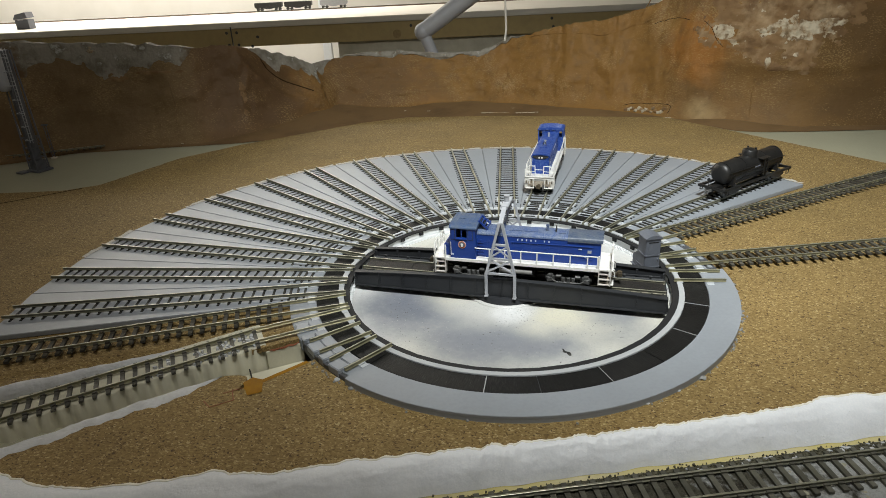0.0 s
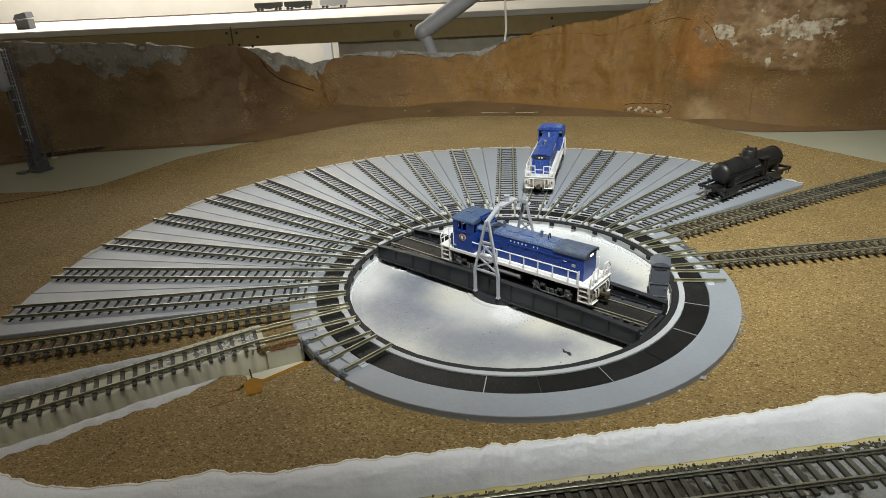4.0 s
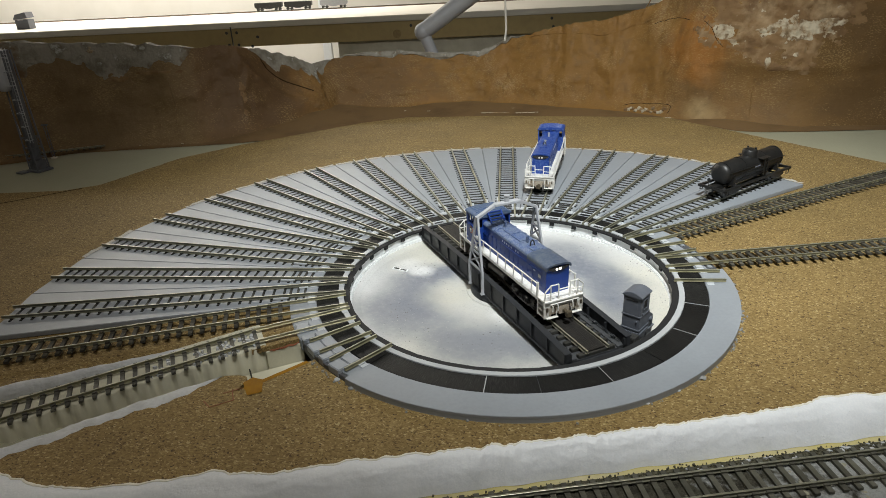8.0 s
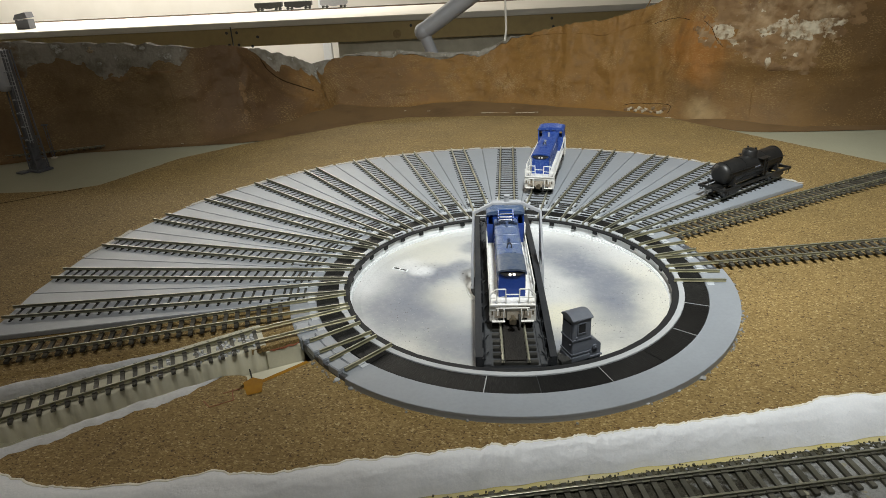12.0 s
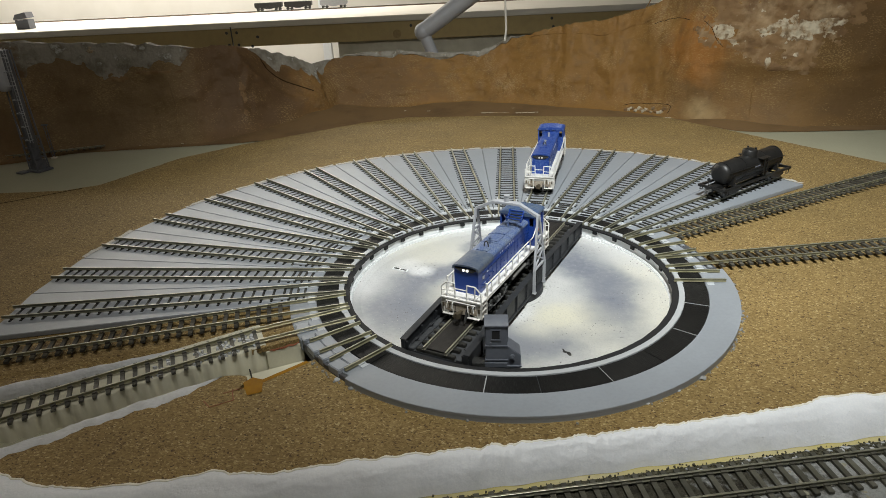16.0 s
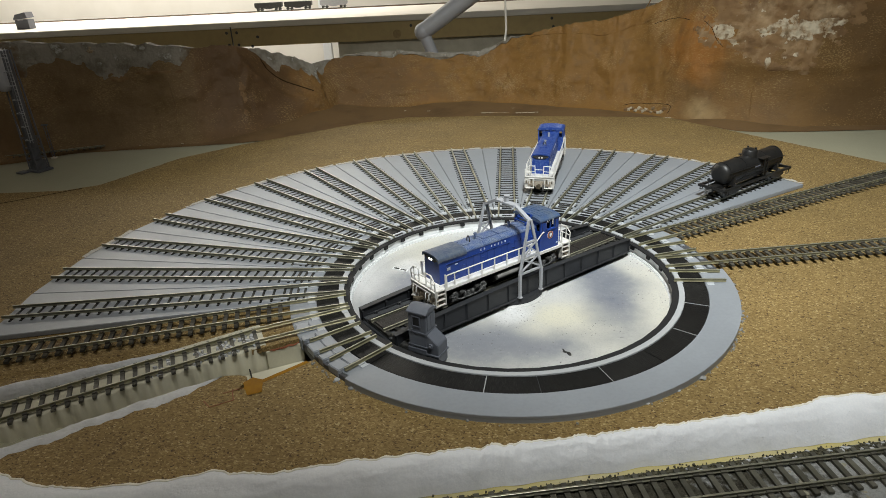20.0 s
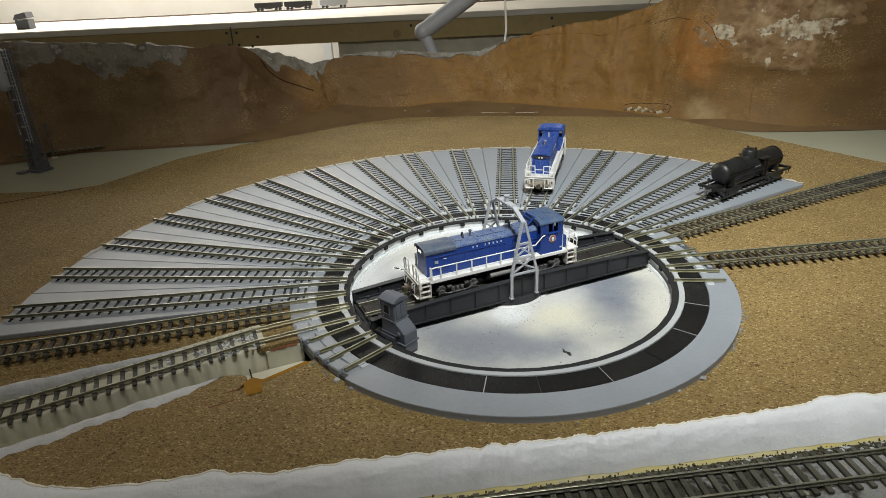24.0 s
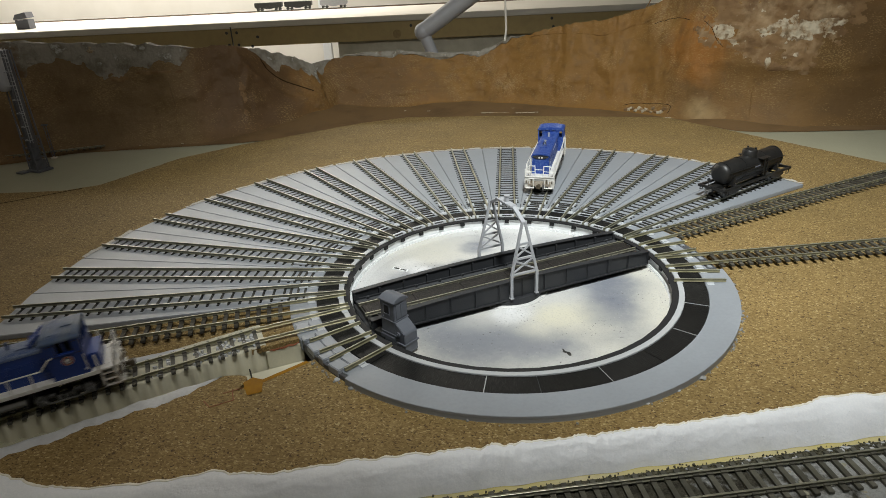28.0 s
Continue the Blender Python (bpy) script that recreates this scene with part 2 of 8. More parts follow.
BLUE_CLEAN = material("bright_blue_paint", (0.009, 0.048, 0.28), 0.45, second=(0.007, 0.034, 0.19), scale=60, amount=0.5, fine=(0.20, 0.28, 0.48), fine_scale=420, fine_amount=0.3)
ROOF = material("weathered_blue_roof", (0.018, 0.062, 0.22), 0.38, second=(0.12, 0.15, 0.21), scale=170, amount=0.85, fine=(0.34, 0.38, 0.44), fine_scale=1100, fine_amount=0.45, bump=0.15, bump_scale=300)
RADIATOR = material("sooty_radiator_roof", (0.036, 0.060, 0.125), 0.40, second=(0.12, 0.14, 0.165), scale=160, amount=0.8, fine=(0.20, 0.22, 0.23), fine_scale=500, fine_amount=0.28, bump=0.15, bump_scale=300)
CAB_ROOF = material("weathered_cab_roof", (0.026, 0.070, 0.19), 0.45, second=(0.10, 0.125, 0.155), scale=110, amount=0.8, fine=(0.22, 0.23, 0.19), fine_scale=700, fine_amount=0.2)
WHITE = material("white_loco_paint", (0.86, 0.86, 0.84), 0.4, second=(0.70, 0.66, 0.58), scale=150, amount=0.5, fine=(0.42, 0.34, 0.25), fine_scale=520, fine_amount=0.2)
DUSTY_WHITE = material("dusty_white_paint", (0.74, 0.72, 0.68), 0.5, second=(0.46, 0.40, 0.34), scale=420, amount=0.7)
# grimy black; the pale second colour paints glints in as small specks
GRIME_GLINTS = material("grimy_black_with_painted_glints", (0.014, 0.014, 0.014), 0.4, second=(0.10, 0.098, 0.092), scale=700, amount=0.6)
STEEL = material("worn_steel", (0.33, 0.33, 0.325), 0.30, metal=0.4, second=(0.025, 0.025, 0.025), scale=420, amount=0.9)
TANK_GREY = material("grimy_grey_tank", (0.26, 0.255, 0.245), 0.5, second=(0.12, 0.115, 0.105), scale=150, amount=0.7)
BRASS = material("brown_coupler", (0.085, 0.068, 0.045), 0.5, metal=0.4, second=(0.17, 0.14, 0.095), scale=400, amount=0.6)
DIRTY = material("rusty_white_paint", (0.50, 0.44, 0.36), 0.5, second=(0.22, 0.17, 0.12), scale=420, amount=0.8)
GRIT = material("dark_olive_grit", (0.095, 0.088, 0.055), 0.9, second=(0.042, 0.038, 0.024), scale=420, amount=0.8, fine=(0.22, 0.21, 0.16), fine_scale=800, fine_amount=0.4, bump=1.0, bump_scale=500, spec=0.2)
WINDOW = material("dark_cab_glass", (0.035, 0.04, 0.05), 0.1)
CRUMB = material("grey_grit", (0.30, 0.30, 0.29), 0.8, second=(0.18, 0.18, 0.17), scale=300, amount=0.8)
HEADLIGHT = material("lit_headlight", (1, 0.96, 0.85), 0.3, emit=(1.0, 0.95, 0.85), power=1.6)
PANE = material("clear_cab_glass", (0.9, 0.92, 0.93), 0.06)
PANE.node_tree.nodes["Principled BSDF"].inputs["Transmission Weight"].default_value = 1.0
PANE.node_tree.nodes["Principled BSDF"].inputs["IOR"].default_value = 1.1
LAMP_OFF = material("clear_lens", (0.6, 0.6, 0.58), 0.15)
LETTER = material("pale_lettering", (0.48, 0.53, 0.68), 0.5)
ORANGE = material("orange_emblem_ring", (0.55, 0.17, 0.06), 0.5)
TANKCAR = material("satin_black_paint", (0.010, 0.010, 0.010), 0.40, second=(0.024, 0.023, 0.022), scale=120, amount=0.7, fine=(0.05, 0.048, 0.045), fine_scale=900, fine_amount=0.15)
BEAM = material("tan_fascia_board", (0.43, 0.33, 0.145), 0.6, second=(0.34, 0.26, 0.12), scale=3.5, amount=0.8, fine=(0.24, 0.18, 0.09), fine_scale=60, fine_amount=0.2)
SHELF = material("white_shelf_top", (0.74, 0.71, 0.64), 0.6, second=(0.6, 0.56, 0.48), scale=5, amount=0.5)
WALL = material("white_room_wall", (0.84, 0.81, 0.74), 0.8, second=(0.66, 0.62, 0.54), scale=5, amount=0.7, bump=1.0, bump_scale=9)
ROOM = material("room_paint", (0.42, 0.41, 0.38), 0.85, second=(0.36, 0.35, 0.32), scale=2, amount=0.6)
PIPE = material("grey_lamp_arm", (0.30, 0.30, 0.31), 0.5, second=(0.24, 0.24, 0.245), scale=8, amount=0.5, fine=(0.24, 0.23, 0.22), fine_scale=90, fine_amount=0.2)
TOWER = material("dull_grey_tower_paint", (0.125, 0.13, 0.15), 0.55, second=(0.085, 0.088, 0.10), scale=60, amount=0.6)
HOPPER = material("dull_black_hopper", (0.02, 0.02, 0.02), 0.6, second=(0.05, 0.05, 0.05), scale=30, amount=0.5)
WOODBLOCK = material("grey_weathered_block", (0.58, 0.55, 0.45), 0.8, second=(0.36, 0.33, 0.25), scale=20, amount=0.8, bump=0.5, bump_scale=90)


def cork():
    m = bpy.data.materials.new("cork_sheet")
    m.use_nodes = True
    nt = m.node_tree
    nd, lk = nt.nodes, nt.links
    p = nd["Principled BSDF"]
    p.inputs["Roughness"].default_value = 0.82
    tc = nd.new("ShaderNodeTexCoord")
    warp = nd.new("ShaderNodeTexNoise")
    warp.inputs["Scale"].default_value, warp.inputs["Detail"].default_value = 260, 2
    lk.new(tc.outputs["Object"], warp.inputs["Vector"])
    vm = nd.new("ShaderNodeMix")
    vm.data_type = "VECTOR"
    vm.inputs["Factor"].default_value = 0.0035
    lk.new(tc.outputs["Object"], vm.inputs["A"])
    lk.new(warp.outputs["Color"], vm.inputs["B"])
    v = nd.new("ShaderNodeTexVoronoi")
    v.inputs["Scale"].default_value = 1020
    flat = nd.new("ShaderNodeMapping")
    flat.inputs["Rotation"].default_value = (0, 0, 0.2)
    flat.inputs["Scale"].default_value = (0.80, 1.15, 1)
    lk.new(vm.outputs["Result"], flat.inputs["Vector"])
    lk.new(flat.outputs["Vector"], v.inputs["Vector"])
    sep = nd.new("ShaderNodeSeparateColor")
    lk.new(v.outputs["Color"], sep.inputs["Color"])
    cr = nd.new("ShaderNodeValToRGB")
    e = cr.color_ramp.elements
    e[0].position, e[0].color = 0.0, (0.08, 0.042, 0.014, 1)
    e[1].position, e[1].color = 1.0, (0.56, 0.43, 0.21, 1)
    for pos, c in ((0.07, (0.185, 0.112, 0.034, 1)), (0.3, (0.268, 0.176, 0.060, 1)), (0.74, (0.318, 0.214, 0.075, 1)), (0.92, (0.40, 0.285, 0.112, 1))):
        k = e.new(pos)
        k.color = c
    lk.new(sep.outputs["Red"], cr.inputs["Fac"])
    big = nd.new("ShaderNodeTexNoise")
    big.inputs["Scale"].default_value, big.inputs["Detail"].default_value = 14, 4
    lk.new(tc.outputs["Object"], big.inputs["Vector"])
    h = nd.new("ShaderNodeHueSaturation")
    mr = nd.new("ShaderNodeMapRange")
    mr.inputs["From Min"].default_value, mr.inputs["From Max"].default_value = 0.3, 0.7
    mr.inputs["To Min"].default_value, mr.inputs["To Max"].default_value = 0.74, 0.92
    lk.new(big.outputs["Fac"], mr.inputs["Value"])
    lk.new(mr.outputs["Result"], h.inputs["Value"])
    lk.new(cr.outputs["Color"], h.inputs["Color"])
    lk.new(h.outputs["Color"], p.inputs["Base Color"])
    b = nd.new("ShaderNodeBump")
    b.inputs["Strength"].default_value, b.inputs["Distance"].default_value = 0.5, 0.0007
    lk.new(sep.outputs["Green"], b.inputs["Height"])
    lk.new(b.outputs["Normal"], p.inputs["Normal"])
    return m


CORK = cork()
def patchy(name, layers, rough=0.7, bump=0.4, bump_scale=120, grain=None, grain_scale=900, grain_amount=0.4, spec=0.5, dash=None, dash_amount=0.5):
    """A surface with a base colour and shaped stains: layers of (colour, centre or None, reach, noise scale, low, high)."""
    m = bpy.data.materials.new(name)
    m.use_nodes = True
    nt = m.node_tree
    nd, lk = nt.nodes, nt.links
    p = nd["Principled BSDF"]
    p.inputs["Roughness"].default_value = rough
    p.inputs["Specular IOR Level"].default_value = spec
    tc = nd.new("ShaderNodeTexCoord")
    col = None
    for colour, centre, reach, scale, low, high in layers:
        if col is None:
            rgb = nd.new("ShaderNodeRGB")
            rgb.outputs[0].default_value = (*colour, 1)
            col = rgb.outputs[0]
            continue
        n = nd.new("ShaderNodeTexNoise")
        n.inputs["Scale"].default_value, n.inputs["Detail"].default_value, n.inputs["Roughness"].default_value = scale, 5, 0.6
        lk.new(tc.outputs["Object"], n.inputs["Vector"])
        f = n.outputs["Fac"]
        if centre is not None:
            d = nd.new("ShaderNodeVectorMath")
            d.operation = "DISTANCE"
            d.inputs[1].default_value = centre
            lk.new(tc.outputs["Object"], d.inputs[0])
            q = nd.new("ShaderNodeMapRange")
            q.inputs["From Min"].default_value, q.inputs["From Max"].default_value = reach * 0.35, reach
            q.inputs["To Min"].default_value, q.inputs["To Max"].default_value = 0.32, -0.32
            lk.new(d.outputs["Value"], q.inputs["Value"])
            a = nd.new("ShaderNodeMath")
            a.operation = "ADD"
            lk.new(f, a.inputs[0])
            lk.new(q.outputs["Result"], a.inputs[1])
            f = a.outputs[0]
        r = nd.new("ShaderNodeMapRange")
        r.inputs["From Min"].default_value, r.inputs["From Max"].default_value = low, high
        lk.new(f, r.inputs["Value"])
        x = nd.new("ShaderNodeMix")
        x.data_type = "RGBA"
        lk.new(r.outputs["Result"], x.inputs["Factor"])
        lk.new(col, x.inputs["A"])
        x.inputs["B"].default_value = (*colour, 1)
        col = x.outputs["Result"]
    if grain:
        n = nd.new("ShaderNodeTexNoise")
        n.inputs["Scale"].default_value, n.inputs["Detail"].default_value = grain_scale, 3
        lk.new(tc.outputs["Object"], n.inputs["Vector"])
        r = nd.new("ShaderNodeMapRange")
        r.inputs["From Min"].default_value, r.inputs["From Max"].default_value = 0.5, 0.75
        r.inputs["To Max"].default_value = grain_amount
        lk.new(n.outputs["Fac"], r.inputs["Value"])
        x = nd.new("ShaderNodeMix")
        x.data_type = "RGBA"
        lk.new(r.outputs["Result"], x.inputs["Factor"])
        lk.new(col, x.inputs["A"])
        x.inputs["B"].default_value = (*grain, 1)
        col = x.outputs["Result"]
    n = nd.new("ShaderNodeTexNoise")
    n.inputs["Scale"].default_value, n.inputs["Detail"].default_value = bump_scale, 6
    lk.new(tc.outputs["Object"], n.inputs["Vector"])
    high = n.outputs["Fac"]
    if dash:
        # short threads of woven cloth, worn to a paler colour in places
        mp = nd.new("ShaderNodeMapping")
        mp.inputs["Scale"].default_value = (330, 330, 950)
        lk.new(tc.outputs["Object"], mp.inputs["Vector"])
        d = nd.new("ShaderNodeTexNoise")
        d.inputs["Scale"].default_value, d.inputs["Detail"].default_value = 1.0, 2
        lk.new(mp.outputs["Vector"], d.inputs["Vector"])
        w = nd.new("ShaderNodeTexNoise")
        w.inputs["Scale"].default_value, w.inputs["Detail"].default_value = 16, 3
        lk.new(tc.outputs["Object"], w.inputs["Vector"])
        ws = nd.new("ShaderNodeMath")
        ws.operation = "MULTIPLY_ADD"
        ws.inputs[1].default_value = 0.7
        lk.new(w.outputs["Fac"], ws.inputs[0])
        lk.new(d.outputs["Fac"], ws.inputs[2])
        r = nd.new("ShaderNodeMapRange")
        r.inputs["From Min"].default_value, r.inputs["From Max"].default_value = 0.93, 1.10
        r.inputs["To Max"].default_value = dash_amount
        lk.new(ws.outputs[0], r.inputs["Value"])
        x = nd.new("ShaderNodeMix")
        x.data_type = "RGBA"
        lk.new(r.outputs["Result"], x.inputs["Factor"])
        lk.new(col, x.inputs["A"])
        x.inputs["B"].default_value = (*dash, 1)
        col = x.outputs["Result"]
        ad = nd.new("ShaderNodeMath")
        ad.operation = "MULTIPLY_ADD"
        ad.inputs[1].default_value = 0.5
        lk.new(d.outputs["Fac"], ad.inputs[0])
        lk.new(high, ad.inputs[2])
        high = ad.outputs[0]
    lk.new(col, p.inputs["Base Color"])
    b = nd.new("ShaderNodeBump")
    b.inputs["Strength"].default_value, b.inputs["Distance"].default_value = bump, 0.002
    lk.new(high, b.inputs["Height"])
    lk.new(b.outputs["Normal"], p.inputs["Normal"])
    return m


FLOOR_Z = -0.0118


def sprayed_floor():
    """White pit floor with a soft ring of blue-grey overspray, cream mist and fine specks."""
    m = bpy.data.materials.new("sprayed_pit_floor")
    m.use_nodes = True
    nt = m.node_tree
    nd, lk = nt.nodes, nt.links
    p = nd["Principled BSDF"]
    p.inputs["Roughness"].default_value, p.inputs["Specular IOR Level"].default_value = 0.42, 0.35
    tc = nd.new("ShaderNodeTexCoord")

    def noise_at(scale, detail=3.0, rough=0.5, shift=0.0):
        mp = nd.new("ShaderNodeMapping")
        mp.inputs["Location"].default_value = (shift, shift * 0.7, 0)
        lk.new(tc.outputs["Object"], mp.inputs["Vector"])
        n = nd.new("ShaderNodeTexNoise")
        n.inputs["Scale"].default_value, n.inputs["Detail"].default_value, n.inputs["Roughness"].default_value = scale, detail, rough
        lk.new(mp.outputs["Vector"], n.inputs["Vector"])
        return n.outputs["Fac"]

    def calc(op, a, b=0.0):
        n = nd.new("ShaderNodeMath")
        n.operation = op
        for sock, v in zip(n.inputs, (a, b)):
            if isinstance(v, bpy.types.NodeSocket):
                lk.new(v, sock)
            else:
                sock.default_value = v
        return n.outputs[0]

    def ranged(src, a, b, lo=0.0, hi=1.0, soft=True):
        r = nd.new("ShaderNodeMapRange")
        if soft:
            r.interpolation_type = "SMOOTHSTEP"
        for name, v in (("From Min", a), ("From Max", b), ("To Min", lo), ("To Max", hi)):
            r.inputs[name].default_value = v
        lk.new(src, r.inputs["Value"])
        return r.outputs["Result"]

    def blend(col, fac, colour):
        x = nd.new("ShaderNodeMix")
        x.data_type = "RGBA"
        lk.new(fac, x.inputs["Factor"])
        lk.new(col, x.inputs["A"])
        x.inputs["B"].default_value = (*colour, 1)
        return x.outputs["Result"]

    def cloud(cx, cy, reach, warp=0.026, grow=0.15):
        """A soft round mist of spray about (cx, cy)."""
        d = nd.new("ShaderNodeVectorMath")
        d.operation = "DISTANCE"
        d.inputs[1].default_value = (cx, cy, FLOOR_Z)
        lk.new(tc.outputs["Object"], d.inputs[0])
        w = calc("MULTIPLY_ADD", noise_at(34, 3, 0.55, cx * 7), warp)
        nd[w.node.name].inputs[2].default_value = -warp / 2
        mist = ranged(calc("ADD", d.outputs["Value"], w), reach, reach * grow, 0.0, 1.0)
        return calc("MULTIPLY", mist, mottle)

    mottle = ranged(noise_at(160, 5, 0.7, 2.0), 0.30, 0.62, 0.72, 1.0)
    rgb = nd.new("ShaderNodeRGB")
    rgb.outputs[0].default_value = (0.55, 0.55, 0.54, 1)
    col = rgb.outputs[0]
    for cx, cy, reach, amount, colour in PIT_MIST:
        col = blend(col, calc("MULTIPLY", cloud(cx, cy, reach), amount), colour)
    # spray dust: dense fine dots where the mist is thick, a few dark flecks everywhere
    grain = ranged(noise_at(900, 2, 0.7, 3.0), 0.50, 0.72, 0.0, 0.34)
    col = blend(col, grain, (0.25, 0.255, 0.28))
    fleck = ranged(noise_at(420, 2, 0.6, 5.0), 0.655, 0.690)
    col = blend(col, calc("MULTIPLY", fleck, ranged(noise_at(22, 2, 0.5, 8.0), 0.46, 0.62)), (0.10, 0.095, 0.10))
    pale = ranged(noise_at(820, 2, 0.6, 9.0), 0.66, 0.76, 0.0, 0.4)
    col = blend(col, pale, (0.72, 0.72, 0.70))
    lk.new(col, p.inputs["Base Color"])
    b = nd.new("ShaderNodeBump")
    b.inputs["Strength"].default_value, b.inputs["Distance"].default_value = 0.18, 0.001
    lk.new(noise_at(420, 4, 0.6, 1.0), b.inputs["Height"])
    lk.new(b.outputs["Normal"], p.inputs["Normal"])
    return m


# mists of spray on the pit floor: centre x, centre y, reach, amount, colour
SLATE, SMOKE, CREAM, CHALK = (0.160, 0.178, 0.225), (0.225, 0.238, 0.268), (0.60, 0.58, 0.50), (0.76, 0.765, 0.77)
PIT_MIST = [(-0.076, 0.078, 0.060, 0.75, CREAM), (0.118, 0.014, 0.060, 0.75, CREAM), (-0.052, -0.099, 0.060, 0.65, CREAM), (0.081, -0.069, 0.075, 0.80, CREAM), (0.112, -0.039, 0.050, 0.70, CREAM),
            (0.001, -0.108, 0.050, 0.50, CREAM), (-0.129, 0.006, 0.045, 0.60, CHALK), (0.019, 0.106, 0.050, 0.50, CHALK), (-0.094, -0.020, 0.048, 0.60, SMOKE), (-0.080, -0.047, 0.045, 0.60, SMOKE),
            (-0.056, -0.060, 0.042, 0.60, SMOKE), (-0.033, -0.068, 0.042, 0.65, SMOKE), (-0.011, -0.073, 0.040, 0.65, SMOKE), (-0.087, -0.061, 0.035, 0.40, SMOKE), (0.012, -0.080, 0.030, 0.60, SMOKE),
            (0.032, -0.084, 0.024, 0.60, SMOKE), (-0.041, -0.084, 0.035, 0.45, SMOKE), (-0.091, 0.012, 0.036, 0.55, SMOKE), (-0.074, 0.017, 0.040, 0.85, SLATE), (-0.058, 0.032, 0.026, 0.80, SLATE),
            (-0.041, 0.046, 0.018, 0.75, SLATE), (-0.074, -0.019, 0.036, 0.80, SLATE), (-0.065, -0.043, 0.026, 0.55, SLATE), (0.055, 0.072, 0.045, 0.70, SLATE), (0.068, 0.045, 0.040, 0.85, SLATE),
            (0.082, 0.027, 0.036, 0.80, SLATE), (0.037, 0.085, 0.035, 0.60, SMOKE), (0.093, 0.005, 0.042, 0.65, SMOKE), (0.090, -0.026, 0.036, 0.60, SMOKE), (0.080, -0.033, 0.034, 0.55, SLATE),
            (0.075, -0.002, 0.034, 0.50, SMOKE), (0.066, -0.061, 0.030, 0.40, SMOKE), (-0.029, 0.088, 0.024, 0.75, SLATE), (-0.010, 0.106, 0.030, 0.45, SMOKE), (-0.032, -0.084, 0.045, 0.60, SMOKE), (-0.011, -0.090, 0.045, 0.60, SMOKE), (0.018, -0.087, 0.040, 0.60, SMOKE), (0.042, -0.091, 0.030, 0.45, SMOKE), (0.081, -0.044, 0.040, 0.50, SMOKE), (0.089, -0.069, 0.032, 0.45, SMOKE), (0.077, -0.007, 0.034, 0.50, SLATE), (-0.095, -0.043, 0.045, 0.50, SMOKE),
            (-0.046, -0.014, 0.040, 0.75, (0.57, 0.55, 0.47)),
            (-0.021, -0.044, 0.036, 0.60, (0.58, 0.57, 0.53)), (0.051, -0.009, 0.028, 0.50, (0.58, 0.58, 0.56)), (0.052, -0.046, 0.044, 0.95, CREAM), (0.027, -0.058, 0.034, 0.90, CREAM), (0.004, -0.039, 0.022, 0.80, CHALK),
            (-0.094, 0.049, 0.020, 0.50, CHALK), (0.092, 0.012, 0.026, 0.55, SLATE), (0.084, -0.020, 0.024, 0.50, SLATE), (0.070, -0.044, 0.022, 0.45, SMOKE), (0.042, -0.080, 0.026, 0.55, SMOKE), (0.017, -0.088, 0.026, 0.60, SMOKE), (-0.015, -0.102, 0.030, 0.55, SMOKE),
            (-0.092, -0.029, 0.040, 0.55, SLATE), (-0.078, 0.034, 0.016, 0.85, CHALK), (0.042, -0.040, 0.026, 0.75, (0.66, 0.63, 0.50))]
PIT_FLOOR = sprayed_floor()

BALLAST = patchy("grey_green_ballast", [
    ((0.075, 0.070, 0.052), None, 0, 0, 0, 1), ((0.035, 0.032, 0.024), None, 0, 160, 0.45, 0.60),
    ((0.40, 0.41, 0.40), (0.34, -0.160, -0.032), 0.30, 90, 0.46, 0.62), ((0.42, 0.40, 0.30), None, 0, 110, 0.62, 0.66)],
    rough=0.9, spec=0.2, bump=0.8, bump_scale=500, grain=(0.16, 0.15, 0.12), grain_scale=900, grain_amount=0.5)

HILL = patchy("brown_painted_plaster_cloth", [
    ((0.215, 0.110, 0.030), None, 0, 0, 0, 1),
    ((0.131, 0.075, 0.027), None, 0, 5, 0.45, 0.65),
    ((0.250, 0.131, 0.033), None, 0, 9, 0.52, 0.75),
    ((0.205, 0.106, 0.028), (0.13, 0.69, 0.03), 0.26, 10, 0.44, 0.85),
    ((0.275, 0.112, 0.020), (0.31, 0.61, 0.105), 0.10, 14, 0.46, 0.95),
    ((0.300, 0.115, 0.018), (0.32, 0.60, 0.100), 0.05, 18, 0.46, 0.90),
    ((0.175, 0.097, 0.032), (0.46, 0.56, 0.03), 0.26, 9, 0.40, 0.80),
    ((0.165, 0.108, 0.052), (-0.66, 0.48, 0.06), 0.36, 8, 0.36, 0.75),
    ((0.110, 0.062, 0.023), (0.64, 0.55, 0.10), 0.30, 10, 0.34, 0.80),
    ((0.135, 0.078, 0.036), (-0.44, 0.55, 0.06), 0.17, 10, 0.42, 0.75),
    ((0.105, 0.060, 0.028), (-0.40, 0.57, 0.07), 0.15, 10, 0.34, 0.75),
    ((0.150, 0.082, 0.029), (-0.25, 0.71, 0.06), 0.16, 10, 0.36, 0.80),
    ((0.285, 0.195, 0.090), (0.325, 0.60, -0.006), 0.055, 22, 0.50, 0.95)],
    rough=0.6, bump=0.6, bump_scale=130, grain=(0.105, 0.062, 0.026), grain_scale=70, grain_amount=0.45, spec=0.2, dash=(0.36, 0.25, 0.115), dash_amount=0.5)
CRAG = patchy("crumbled_brown_plaster", [
    ((0.200, 0.120, 0.056), None, 0, 0, 0, 1), ((0.135, 0.078, 0.036), None, 0, 26, 0.46, 0.62), ((0.31, 0.215, 0.12), None, 0, 34, 0.50, 0.70), ((0.40, 0.34, 0.25), None, 0, 80, 0.64, 0.72)],
    rough=0.8, spec=0.2, bump=0.8, bump_scale=140)
